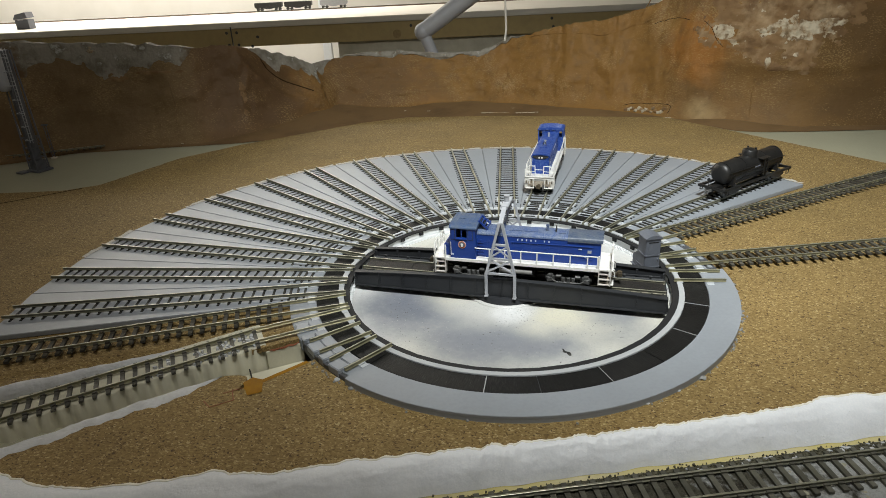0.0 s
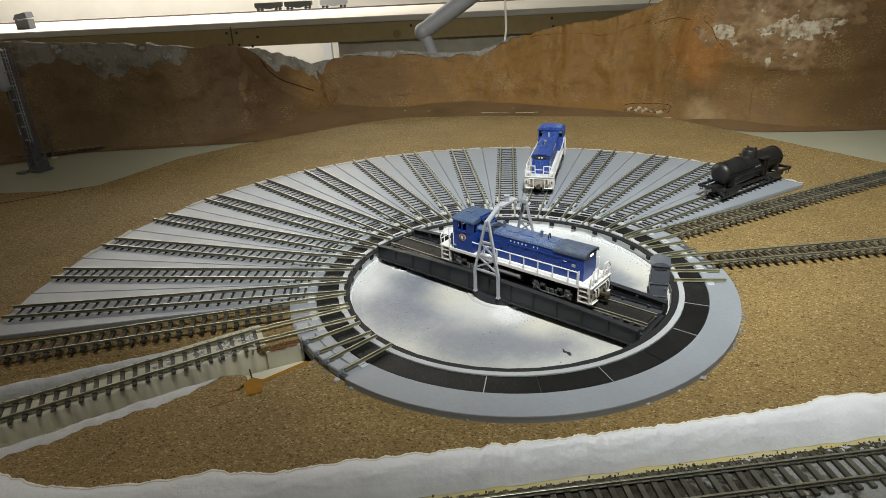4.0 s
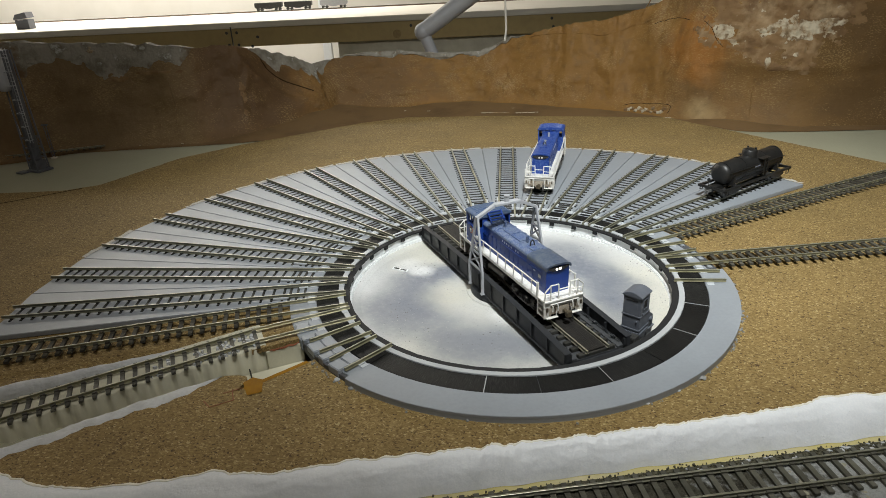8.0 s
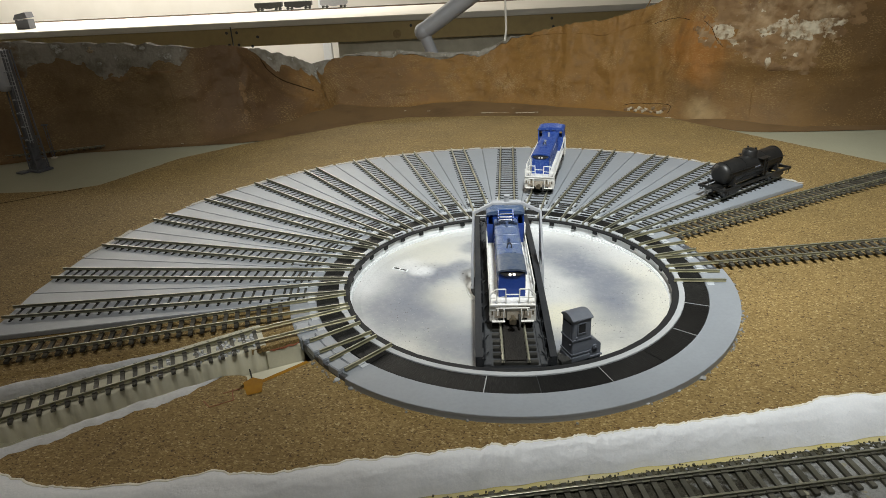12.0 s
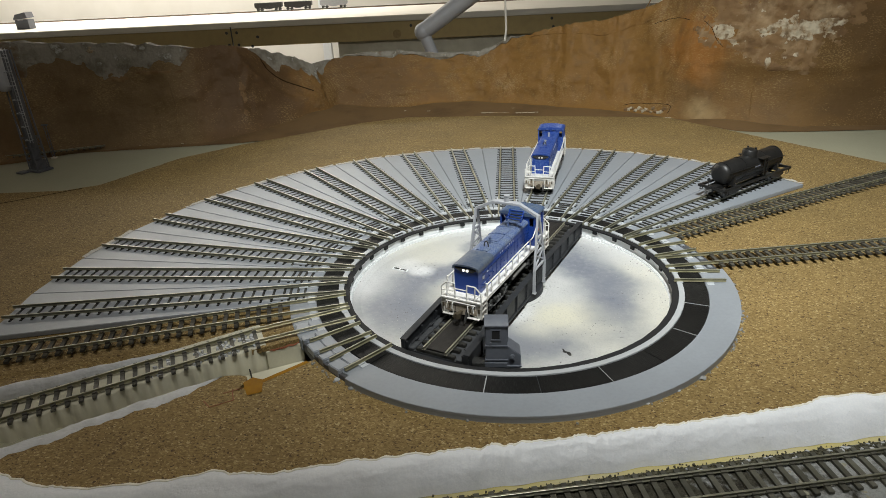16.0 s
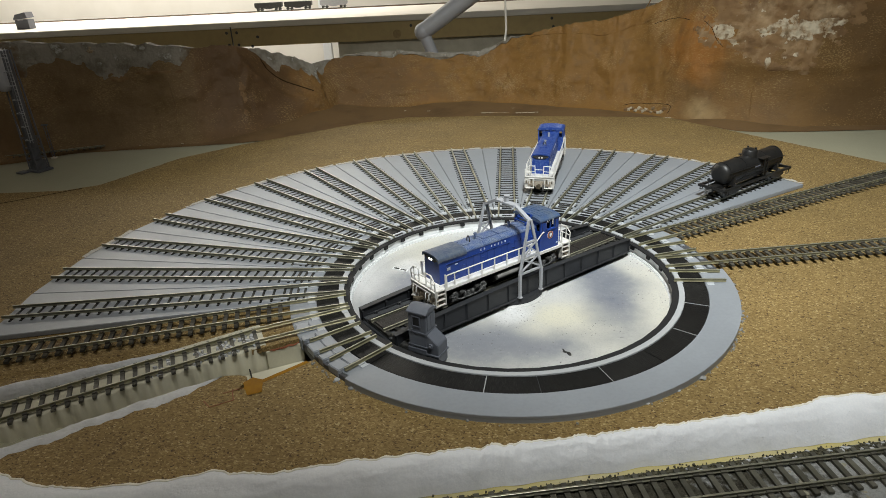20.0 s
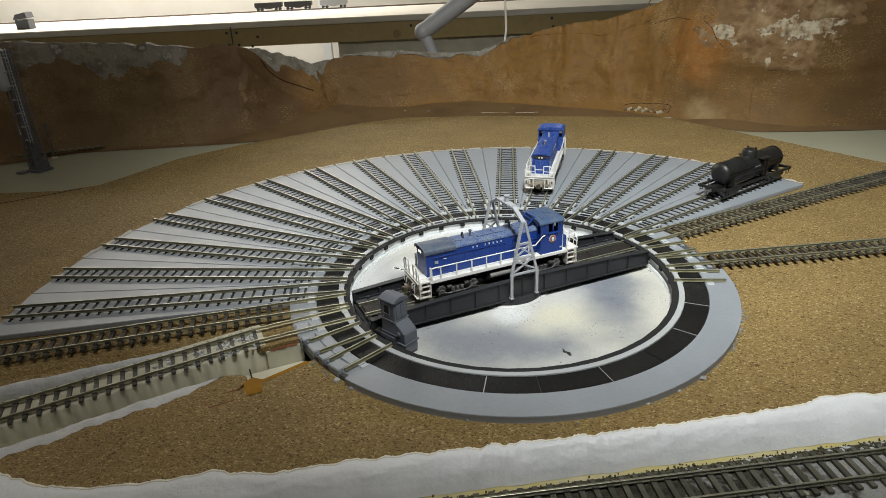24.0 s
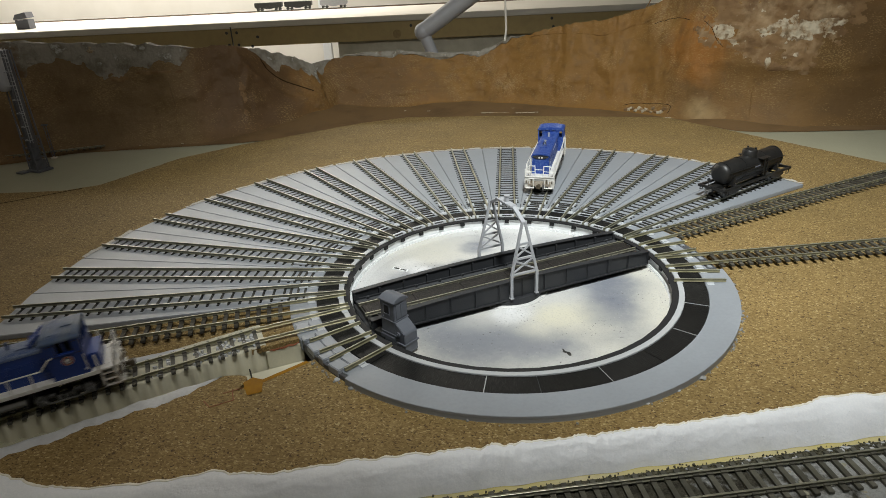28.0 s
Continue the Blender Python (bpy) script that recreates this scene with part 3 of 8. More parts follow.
BARE = patchy("bare_white_plaster", [
    ((0.43, 0.37, 0.27), None, 0, 0, 0, 1), ((0.25, 0.175, 0.10), None, 0, 70, 0.44, 0.60), ((0.17, 0.115, 0.065), None, 0, 60, 0.57, 0.62), ((0.15, 0.10, 0.06), None, 0, 140, 0.60, 0.66)],
    rough=0.85, spec=0.2, bump=0.3, bump_scale=160)
ROCK = patchy("grey_plaster_edge", [
    ((0.255, 0.235, 0.195), None, 0, 0, 0, 1), ((0.150, 0.128, 0.095), None, 0, 40, 0.45, 0.60), ((0.36, 0.35, 0.32), None, 0, 80, 0.60, 0.68), ((0.12, 0.075, 0.035), None, 0, 14, 0.58, 0.66)],
    rough=0.85, bump=1.0, bump_scale=200)
DIRT = patchy("brown_painted_apron", [
    ((0.165, 0.100, 0.045), None, 0, 0, 0, 1), ((0.120, 0.073, 0.034), None, 0, 12, 0.45, 0.65), ((0.14, 0.09, 0.045), None, 0, 40, 0.55, 0.75)],
    rough=0.7, spec=0.2, bump=0.3, bump_scale=150)

# ---------- table, cork and banks ----------
def smooth_curve(points, n):
    """n places along a soft curve through the control points (tuples of any length)."""
    out = []
    k = len(points) - 1
    for i in range(n):
        t = i / (n - 1) * k
        j = min(int(t), k - 1)
        u = t - j
        p0, p1, p2, p3 = points[max(j - 1, 0)], points[j], points[j + 1], points[min(j + 2, k)]
        out.append(tuple(0.5 * (2 * b + (c - a) * u + (2 * a - 5 * b + 4 * c - d) * u * u + (3 * b - a - 3 * c + d) * u ** 3) for a, b, c, d in zip(p0, p1, p2, p3)))
    return out


def polar_edge(points):
    """Radius by angle of an outline that goes once round the turntable."""
    rows = sorted((math.degrees(math.atan2(y, x)) % 360, math.hypot(x, y)) for x, y in points)
    a = [r[0] for r in rows]
    rows = [(a[-1] - 360, rows[-1][1])] + rows + [(a[0] + 360, rows[0][1])]

    def at(deg):
        deg %= 360
        for (a0, r0), (a1, r1) in zip(rows, rows[1:]):
            if a0 <= deg <= a1:
                p, q = polar(r0, a0), polar(r1, a1)
                d = polar(1, deg)
                e = q - p
                den = d.x * e.y - d.y * e.x
                return (p.x * e.y - p.y * e.x) / den if abs(den) > 1e-9 else r0
        return rows[1][1]
    return at


CORK_OUT = [(-0.70, 0.243), (-0.582, 0.253), (-0.544, 0.275), (-0.492, 0.401), (-0.423, 0.475), (-0.356, 0.528), (-0.257, 0.61), (-0.181, 0.648),
            (0.003, 0.643), (0.196, 0.615), (0.268, 0.604), (0.351, 0.493), (0.409, 0.414), (0.60, 0.16), (0.60, -0.04),
            (0.42, -0.108), (0.30, -0.132), (0.23, -0.144), (0.189, -0.150), (0.176, -0.158), (0.099, -0.178), (0.033, -0.193), (-0.031, -0.206), (-0.093, -0.218),
            (-0.128, -0.229), (-0.161, -0.228), (-0.182, -0.236), (-0.227, -0.244), (-0.257, -0.243), (-0.283, -0.235), (-0.31, -0.228), (-0.40, -0.28), (-0.80, -0.4), (-0.80, 0.0)]
cork_edge = polar_edge(CORK_OUT)
TROUGH0, TROUGH1 = 205.3, 216.5
CORK_TOP, CORK_LOW = -0.0045, -0.0085


def fan(bm, spans, r_in, r_out, z_top, z_low, step=0.5, ragged=0.0, radial=2):
    """A sheet round the turntable, cut at the given angles, with its side faces."""
    for a0, a1 in spans:
        n = max(2, int((a1 - a0) / step))
        cols = []
        for i in range(n + 1):
            a = a0 + (a1 - a0) * i / n
            ri, ro = r_in(a), r_out(a)
            ro += ragged * (noise.noise((a * 1.3, 0.3, 0)) + 0.6 * noise.noise((a * 4.1, 7, 0)))
            top = [bm.verts.new(polar(ri + (ro - ri) * k / radial, a, z_top)) for k in range(radial + 1)]
            low = [bm.verts.new(polar(ri, a, z_low)), bm.verts.new(polar(ro, a, z_low))]
            cols.append((top, low))
        for (t0, l0), (t1, l1) in zip(cols, cols[1:]):
            for k in range(radial):
                bm.faces.new((t0[k], t0[k + 1], t1[k + 1], t1[k]))
            bm.faces.new((t0[-1], l0[1], l1[1], t1[-1]))
            bm.faces.new((t0[0], t1[0], l1[0], l0[0]))
            bm.faces.new((l0[0], l1[0], l1[1], l0[1]))
        for t, l in (cols[0], cols[-1]):
            bm.faces.new((*t, l[1], l[0]))


bm = B()
fan(bm, [(-138.2, 205.3)], lambda a: 0.176, lambda a: cork_edge(a) - (-0.0016 if a < -12 else 0.0), CORK_TOP, CORK_LOW, ragged=0.0016)
fan(bm, [(TROUGH1, 221.8)], lambda a: 0.238 - 0.012 * math.sin(radians((a - TROUGH1) * 34)), lambda a: cork_edge(a) + 0.0016, CORK_TOP, CORK_LOW, ragged=0.0016)
cork_sheet = solid("cork_sheet", bm, CORK, "tan granulated cork sheet laid on the layout board", "cork sheet", kind="structure")

bm = B()
wire(bm, [(-0.560, 0.262, CORK_TOP), (-0.62, 0.215, CORK_TOP), (-0.70, 0.160, CORK_TOP), (-0.80, 0.095, CORK_TOP)], 0.0006, 6)
solid("cork_seam", bm, material("cork_joint", (0.05, 0.028, 0.010), 0.9), "dark butt joint between two cork sheets", "seam")
board_far = polar_edge([(-1.2, 0.0), (-1.2, 0.9), (0, 1.0), (1.0, 0.9), (1.0, 0.0)] + [(x, y) for x, y in CORK_OUT if y < -0.02])
bm = B()
fan(bm, [(-138.2, 205.3)], lambda a: 0.172, lambda a: board_far(a) - (0.003 if a < 0 or a > 200 else 0), CORK_LOW, -0.02, step=1.0)
fan(bm, [(TROUGH1, 221.8)], lambda a: 0.236, lambda a: board_far(a) - 0.003, CORK_LOW - 0.0003, -0.02, step=0.5)
board = solid("ground", bm, BOARD, "pale green painted plywood layout board", "layout board", kind="structure")

# brown apron at the foot of the hills
bm = B()
apron = [(-0.90, 0.34, 0.12), (-0.79, 0.378, 0.12), (-0.70, 0.444, 0.10), (-0.57, 0.472, 0.09), (-0.44, 0.497, 0.12), (-0.36, 0.532, 0.14), (-0.24, 0.63, 0.13), (-0.12, 0.652, 0.12),
         (0.02, 0.636, 0.13), (0.17, 0.614, 0.12), (0.28, 0.588, 0.10), (0.36, 0.515, 0.10), (0.46, 0.505, 0.12), (0.60, 0.507, 0.14), (0.9, 0.5, 0.14)]
cols = []
for i, (x, y, d) in enumerate(smooth_curve(apron, 120)):
    row = []
    for k in range(5):
        u = k / 4
        row.append(bm.verts.new((x, y + d * u, -0.0082 + (0.0006 if k == 0 else 0.004 + 0.016 * u * u) + 0.0012 * noise.noise((x * 30, y * 30, u * 4)))))
    cols.append(row)
for p, q in zip(cols, cols[1:]):
    for k in range(4):
        bm.faces.new((p[k], q[k], q[k + 1], p[k + 1]))
solid("dirt_apron", bm, DIRT, "brown painted ground at the foot of the hills", "ground", kind="structure", smooth=60)

# hills round the back: foot x, foot y, height
HILLS = [(-1.0, 0.28, 0.175), (-0.794, 0.407, 0.170), (-0.711, 0.462, 0.160), (-0.60, 0.492, 0.151), (-0.505, 0.508, 0.144), (-0.45, 0.541, 0.145), (-0.415, 0.575, 0.137),
         (-0.365, 0.640, 0.110), (-0.330, 0.672, 0.088), (-0.300, 0.697, 0.099), (-0.213, 0.716, 0.101), (-0.12, 0.732, 0.094), (-0.05, 0.730, 0.097), (0.003, 0.723, 0.119),
         (0.066, 0.706, 0.137), (0.107, 0.692, 0.146), (0.165, 0.671, 0.153), (0.203, 0.658, 0.166), (0.247, 0.635, 0.187), (0.285, 0.612, 0.23), (0.345, 0.580, 0.27),
         (0.442, 0.540, 0.30), (0.587, 0.540, 0.31), (0.80, 0.53, 0.31), (1.1, 0.40, 0.31)]
hill_rows = smooth_curve(HILLS, 420)
NV = 44
fold_top = min(range(len(hill_rows)), key=lambda i: abs(hill_rows[i][0] + 0.425))


def fold_s(u):
    return 0.11 * (fold_top + (1 - u) * 34)


def hill_point(i, u):
    x, y, h = hill_rows[i]
    p, q = hill_rows[max(i - 1, 0)], hill_rows[min(i + 1, len(hill_rows) - 1)]
    nrm = Vector((-(q[1] - p[1]), q[0] - p[0], 0)).normalized()
    lean = 0.030 * math.sin(min(u, 1) * 1.3) + 0.018 * u * u
    foot = 0.014 * max(0.0, 1 - u * 6) ** 2
    s = i * 0.11
    w = i * 0.079
    rough = 0.012 * noise.noise((w * 0.7, u * 1.6, 2.0)) + 0.0035 * noise.noise((w * 2.0, u * 7, 4.0)) + 0.0016 * noise.noise((w * 7, u * 22, 1.0))
    rough *= min(1.0, 0.15 + u * 3)
    # a fold of cloth runs down from the dip
    g = (s - fold_s(u)) / 0.26
    if 0.30 < u < 0.95:
        rough += (0.002 * math.exp(-g * g) - 0.003 * math.exp(-(g + 2.0) ** 2)) * min(1.0, (u - 0.30) / 0.12, (0.95 - u) / 0.1)
    # the big hill hangs over its foot in a soft lip
    if 0.30 < x < 0.62:
        z = u * h
        edge = 0.072 - 0.9 * (x - 0.46) ** 2 * (-1) * 0.6 + 0.006 * noise.noise((x * 14, 0, 9))
        k = max(0.0, min(1.0, (z - edge) / 0.012))
        rough -= 0.0050 * k * k * (3 - 2 * k) * max(0.0, min(1.0, (x - 0.30) / 0.08, (0.62 - x) / 0.08)) * max(0.0, min(1.0, (0.2 - z) / 0.12))
    top = h + 0.004 * noise.noise((s * 3, 5.0, 0)) if u > 0.8 else h
    v = Vector((x, y, -0.006 + top * u)) + nrm * (lean - foot + rough)
    return v


bm = B()
grid = [[bm.verts.new(hill_point(i, k / NV)) for k in range(NV + 1)] for i in range(len(hill_rows))]
back = []
for i, col in enumerate(grid):
    v = col[-1].co
    back.append([bm.verts.new(v + Vector((0, 0.012, -0.002))), bm.verts.new(v + Vector((0, 0.06, -0.10)))])
for i in range(len(grid) - 1):
    for k in range(NV):
        bm.faces.new((grid[i][k], grid[i + 1][k], grid[i + 1][k + 1], grid[i][k + 1]))
    bm.faces.new((grid[i][-1], grid[i + 1][-1], back[i + 1][0], back[i][0]))
    bm.faces.new((back[i][0], back[i + 1][0], back[i + 1][1], back[i][1]))
hills = solid("hillside", bm, HILL, "brown painted plaster hillside with torn patches", "hillside", kind="structure", smooth=50)


def rock_cap(name, i0, i1, depth, seed, label):
    """Bare grey plaster along the hill's crest, with a ragged lower edge."""
    cols = []
    for i in range(i0, i1 + 1):
        fade = min(1.0, (i - i0) / 6, (i1 - i) / 6)
        h = hill_rows[i][2]
        d = depth * fade * (0.32 + 1.0 * abs(noise.noise((i * 0.055, seed, 0))) + 0.26 * noise.noise((i * 0.21, seed, 3)) + 0.09 * noise.noise((i * 0.77, seed, 8)))
        col = []
        for k in range(7):
            u = 1.0 + 0.03 * fade - max(d, 0.002) / h * k / 6
            v = hill_point(i, u)
            off = (0.0016 if k < 5 else 0.0002 if k == 5 else -0.0012) * fade + 0.0012 * noise.noise((i * 0.5, k * 0.9, seed)) + 0.0008 * noise.noise((i * 1.7, k * 2.9, seed))
            col.append(v + Vector((0, -off - 0.0008, 0.0014 * noise.noise((i * 0.9, k, seed + 3)) * fade)))
        col.append(col[0] + Vector((0, 0.016, -0.001)))
        cols.append(col)
    crest = thing(name, label, "rock edge", group="bare plaster along the crest")
    spans = [round(j * (len(cols) - 1) / 5) for j in range(6)]
    for s0, s1 in zip(spans, spans[1:]):
        bm = B()
        grid = [[bm.verts.new(v) for v in col] for col in cols[s0:s1 + 1]]
        for p, q in zip(grid, grid[1:]):
            for k in range(6):
                bm.faces.new((p[k + 1], q[k + 1], q[k], p[k]))
            bm.faces.new((p[0], q[0], q[7], p[7]))
        part("plaster_lump", bm, ROCK, crest, smooth=70)
    return crest


def nearest_row(x):
    return min(range(len(hill_rows)), key=lambda i: abs(hill_rows[i][0] - x))


rock_cap("plaster_crest", nearest_row(-0.80), nearest_row(-0.50), 0.072, 1.0, "bare grey plaster crest on the brown hillside")
rock_cap("plaster_crest", nearest_row(-0.408), nearest_row(-0.308), 0.052, 5.0, "bare grey plaster in the dip of the hillside")
rock_cap("plaster_crest", nearest_row(-0.300), nearest_row(0.02), 0.012, 9.0, "bare grey plaster rim on the low hillside")

# crumbled outcrop and bare patches on the big hill
HILL_X = [r[0] for r in hill_rows]


def bisect_x(x):
    lo, hi = 0, len(HILL_X) - 1
    while hi - lo > 1:
        mid = (lo + hi) // 2
        if HILL_X[mid] <= x:
            lo = mid
        else:
            hi = mid
    return lo


def hill_at(x, z):
    i = max(0, min(len(hill_rows) - 2, bisect_x(x)))
    t = (x - hill_rows[i][0]) / max(1e-6, hill_rows[min(i + 1, len(hill_rows) - 1)][0] - hill_rows[i][0])
    p = hill_point(i, (z + 0.006) / hill_rows[i][2])
    q = hill_point(min(i + 1, len(hill_rows) - 1), (z + 0.006) / hill_rows[min(i + 1, len(hill_rows) - 1)][2])
    return p.lerp(q, t)


def crust_lift(x, z, rx, rz, lift, craggy, seed, wild):
    """Thickness and reach of a ragged crust round (x, z) as a function of a place on the hill."""
    def at(px, pz):
        d = math.hypot((px - x) / rx, (pz - z) / rz)
        k = 1 - d + wild * (0.55 * noise.noise((px * 28, pz * 40, seed)) + 0.40 * noise.noise((px * 90, pz * 130, seed)) + 0.16 * noise.noise((px * 260, pz * 360, seed)))
        e = min(1.0, max(-0.5, k * 4.0))
        crag = craggy * (abs(noise.noise((px * 40, pz * 55, seed + 3))) * 1.4 + 0.42 * noise.noise((px * 130, pz * 170, seed + 5)) + 0.14 * noise.noise((px * 380, pz * 420, seed + 6)))
        return k, lift * e + crag * max(0.0, min(1.0, k * 3))
    return at


def surface_patch(name, x, z, rx, rz, lift, craggy, mat, label, category, seed, cell=0.0022, group="", under=None, wild=1.0):
    """A ragged crust on the hill round (x, z), diving into the hill at its edge."""
    bm = B()
    nx, nz = int(3.2 * rx / cell), int(3.2 * rz / cell)
    rows = []
    lift_at = crust_lift(x, z, rx, rz, lift, craggy, seed, wild)
    for a in range(nx + 1):
        col = []
        for c in range(nz + 1):
            px, pz = x - 1.6 * rx + a * cell, z - 1.6 * rz + c * cell
            k, off = lift_at(px, pz)
            if under:
                off += max(0.0, under(px, pz)[1])
            col.append((bm.verts.new(hill_at(px, pz) + Vector((-0.25, -0.9, 0.15)) * off), k))
        rows.append(col)
    for p, q in zip(rows, rows[1:]):
        for c in range(nz):
            quad = (p[c], q[c], q[c + 1], p[c + 1])
            if max(v[1] for v in quad) > -0.05:
                bm.faces.new([v[0] for v in quad])
    bmesh.ops.delete(bm, geom=[v for v in bm.verts if not v.link_faces], context="VERTS")
    solid(name, bm, mat, label, category, group=group, smooth=28)
    return lift_at


outcrop = surface_patch("rock_outcrop", 0.415, 0.170, 0.105, 0.085, 0.0006, 0.0046, CRAG, "crumbled brown rock outcrop on the big hill", "rock outcrop", 2.0, cell=0.0024, wild=0.7)
for k, (x, z, rx, rz) in enumerate(((0.432, 0.134, 0.040, 0.015), (0.347, 0.115, 0.008, 0.006), (0.398, 0.090, 0.003, 0.009), (0.488, 0.143, 0.022, 0.004), (0.333, 0.130, 0.012, 0.007), (0.435, 0.100, 0.005, 0.004), (0.375, 0.160, 0.010, 0.005), (0.44, 0.185, 0.012, 0.004))):
    surface_patch("bare_patch", x, z, rx, rz, 0.0009 if k == 0 else 0.0005, 0.0003, BARE, "flaking bare white plaster on the hill", "plaster patch", 11.0 + 3 * k, cell=0.0011, group="bare plaster patches", under=outcrop, wild=1.5 if k == 0 else 2.2)
for k, (x, z, rx, rz) in enumerate(((-0.745, 0.138, 0.040, 0.014), (-0.66, 0.145, 0.022, 0.006), (-0.79, 0.155, 0.014, 0.005))):
    surface_patch("bare_patch", x, z, rx, rz, 0.0018, 0.0010, ROCK if k == 0 else BARE, "flaking bare plaster near the crest", "plaster patch", 41.0 + 3 * k, cell=0.0015, group="bare plaster patches", wild=1.3)
for k, (x, z, rx, rz) in enumerate(((-0.434, 0.060, 0.0030, 0.024), (-0.437, 0.030, 0.0040, 0.006), (-0.63, 0.098, 0.016, 0.004), (-0.56, 0.105, 0.030, 0.003))):
    surface_patch("pale_streak", x, z, rx, rz, 0.0004, 0.0002, CRAG, "pale streak of plaster run down the hillside", "plaster streak", 71.0 + 3 * k, cell=0.0012, group="plaster streaks", wild=1.2)
rubble_rng = random.Random(23)
for k in range(16):
    x = 0.211 + 0.0038 * k + rubble_rng.uniform(-0.001, 0.001)
    bm = B()
    bmesh.ops.create_icosphere(bm, subdivisions=2, radius=1.0)
    rx, rz = rubble_rng.uniform(0.0022, 0.0046), rubble_rng.uniform(0.0020, 0.0044)
    for v in bm.verts:
        v.co *= 1 + 0.45 * noise.noise(v.co * 1.6 + Vector((k * 3, 0, 0)))
        v.co = Vector((v.co.x * rx, v.co.y * 0.0022, v.co.z * rz))
    bmesh.ops.translate(bm, vec=hill_at(x, rubble_rng.uniform(0.000, 0.007)) + Vector((0, -0.0008, 0)), verts=bm.verts)
    solid("plaster_rubble", bm, BARE if k % 3 else CRAG, "broken lump of plaster in the torn foot of the hill", "plaster rubble", group="rubble in the tear", smooth=25)


def crease(pts, r, label, mat=None):
    """A thin raised seam of cloth, or a dark line, that follows the hill through places (x, z)."""
    bm = B()
    path = [hill_at(x, z) + Vector((0, 0.0002, 0)) for x, z in smooth_curve(pts, 12 * (len(pts) - 1) + 1)]
    for j, v in enumerate(path):
        v += Vector((0.0007 * noise.noise((j * 0.5, r, 0)), 0, 0.0009 * noise.noise((j * 0.6, 3, r))))
    wire(bm, path, r, 6)
    solid("cloth_seam", bm, mat or HILL, label, "seam", group="cloth seams", smooth=60)


crease([(0.03, 0.118), (0.10, 0.124), (0.16, 0.121), (0.205, 0.136), (0.235, 0.150)], 0.0009, "raised seam in the brown plaster cloth")
crease([(0.206, 0.132), (0.214, 0.160), (0.222, 0.178)], 0.0009, "raised seam in the brown plaster cloth")
crease([(-0.006, 0.068), (-0.002, 0.045), (-0.008, 0.030), (-0.003, 0.006)], 0.0009, "cracked upright seam in the brown plaster cloth")
crease([(0.298, 0.150), (0.285, 0.110), (0.262, 0.060)], 0.0009, "raised seam in the brown plaster cloth")
crease([(0.385, 0.062), (0.384, 0.035), (0.386, 0.006)], 0.0009, "cracked upright seam in the brown plaster cloth")
crease([(-0.76, 0.130), (-0.752, 0.09), (-0.765, 0.03)], 0.0009, "cracked upright seam in the brown plaster cloth")
crease([(-0.55, 0.10), (-0.542, 0.06), (-0.545, 0.02)], 0.0009, "cracked upright seam in the brown plaster cloth")
# shading step of the fold by the dip, drawn as a dark line
crease([(-0.396, 0.108), (-0.388, 0.085), (-0.378, 0.070), (-0.364, 0.057), (-0.345, 0.043)], 0.0012, "dark line in the brown plaster cloth", CRACK_AND_SHADE)
crease([(0.232, 0.139), (0.250, 0.146), (0.266, 0.149), (0.284, 0.147)], 0.0006, "dark line in the brown plaster cloth", CRACK_AND_SHADE)
crease([(0.302, 0.147), (0.316, 0.135), (0.326, 0.118), (0.336, 0.108)], 0.0005, "dark torn edge beside the rock outcrop", CRACK_AND_SHADE)
crease([(0.204, 0.0065), (0.225, 0.011), (0.246, 0.0125), (0.274, 0.0130), (0.275, 0.001)], 0.0006, "dark torn edge of the plaster cloth", CRACK_AND_SHADE)
# crumbs and slivers at the foot of the hills
for k, (x, y, l, turn) in enumerate(((-0.145, 0.685, 0.006, 20), (-0.022, 0.665, 0.050, -2), (0.036, 0.661, 0.040, 2), (-0.19, 0.690, 0.005, 60), (-0.30, 0.640, 0.006, 10), (-0.53, 0.485, 0.004, 0), (0.012, 0.69, 0.005, 30), (-0.60, 0.478, 0.003, 0), (0.27, 0.60, 0.010, -20))):
    bm = B()
    cbox(bm, 0, 0, 0.0006, l, 0.0016 if l < 0.02 else 0.0010, 0.0012)
    for v in bm.verts:
        v.co += 0.0006 * Vector((noise.noise((v.co.x * 900, k, 1)), noise.noise((v.co.y * 900, k, 2)), 0))
    bmesh.ops.transform(bm, matrix=pose(x, y, -0.0045 + 0.016 * max(0.0, (y - 0.64) / 0.12) ** 2 * (1 if x > -0.3 else 0), 0, 0, turn), verts=bm.verts)
    solid("plaster_crumb", bm, BARE, "pale sliver of plaster on the brown ground", "plaster crumb", group="plaster crumbs")

# ---------- white bank down to the lower front line ----------
FRONT_Z = -0.0160
front_edge = polar_edge(CORK_OUT)


def lower_line(x, off=0.0):
    """y of the lower line's rear roadbed edge at x."""
    return -0.2160 + 0.2267 * x + off


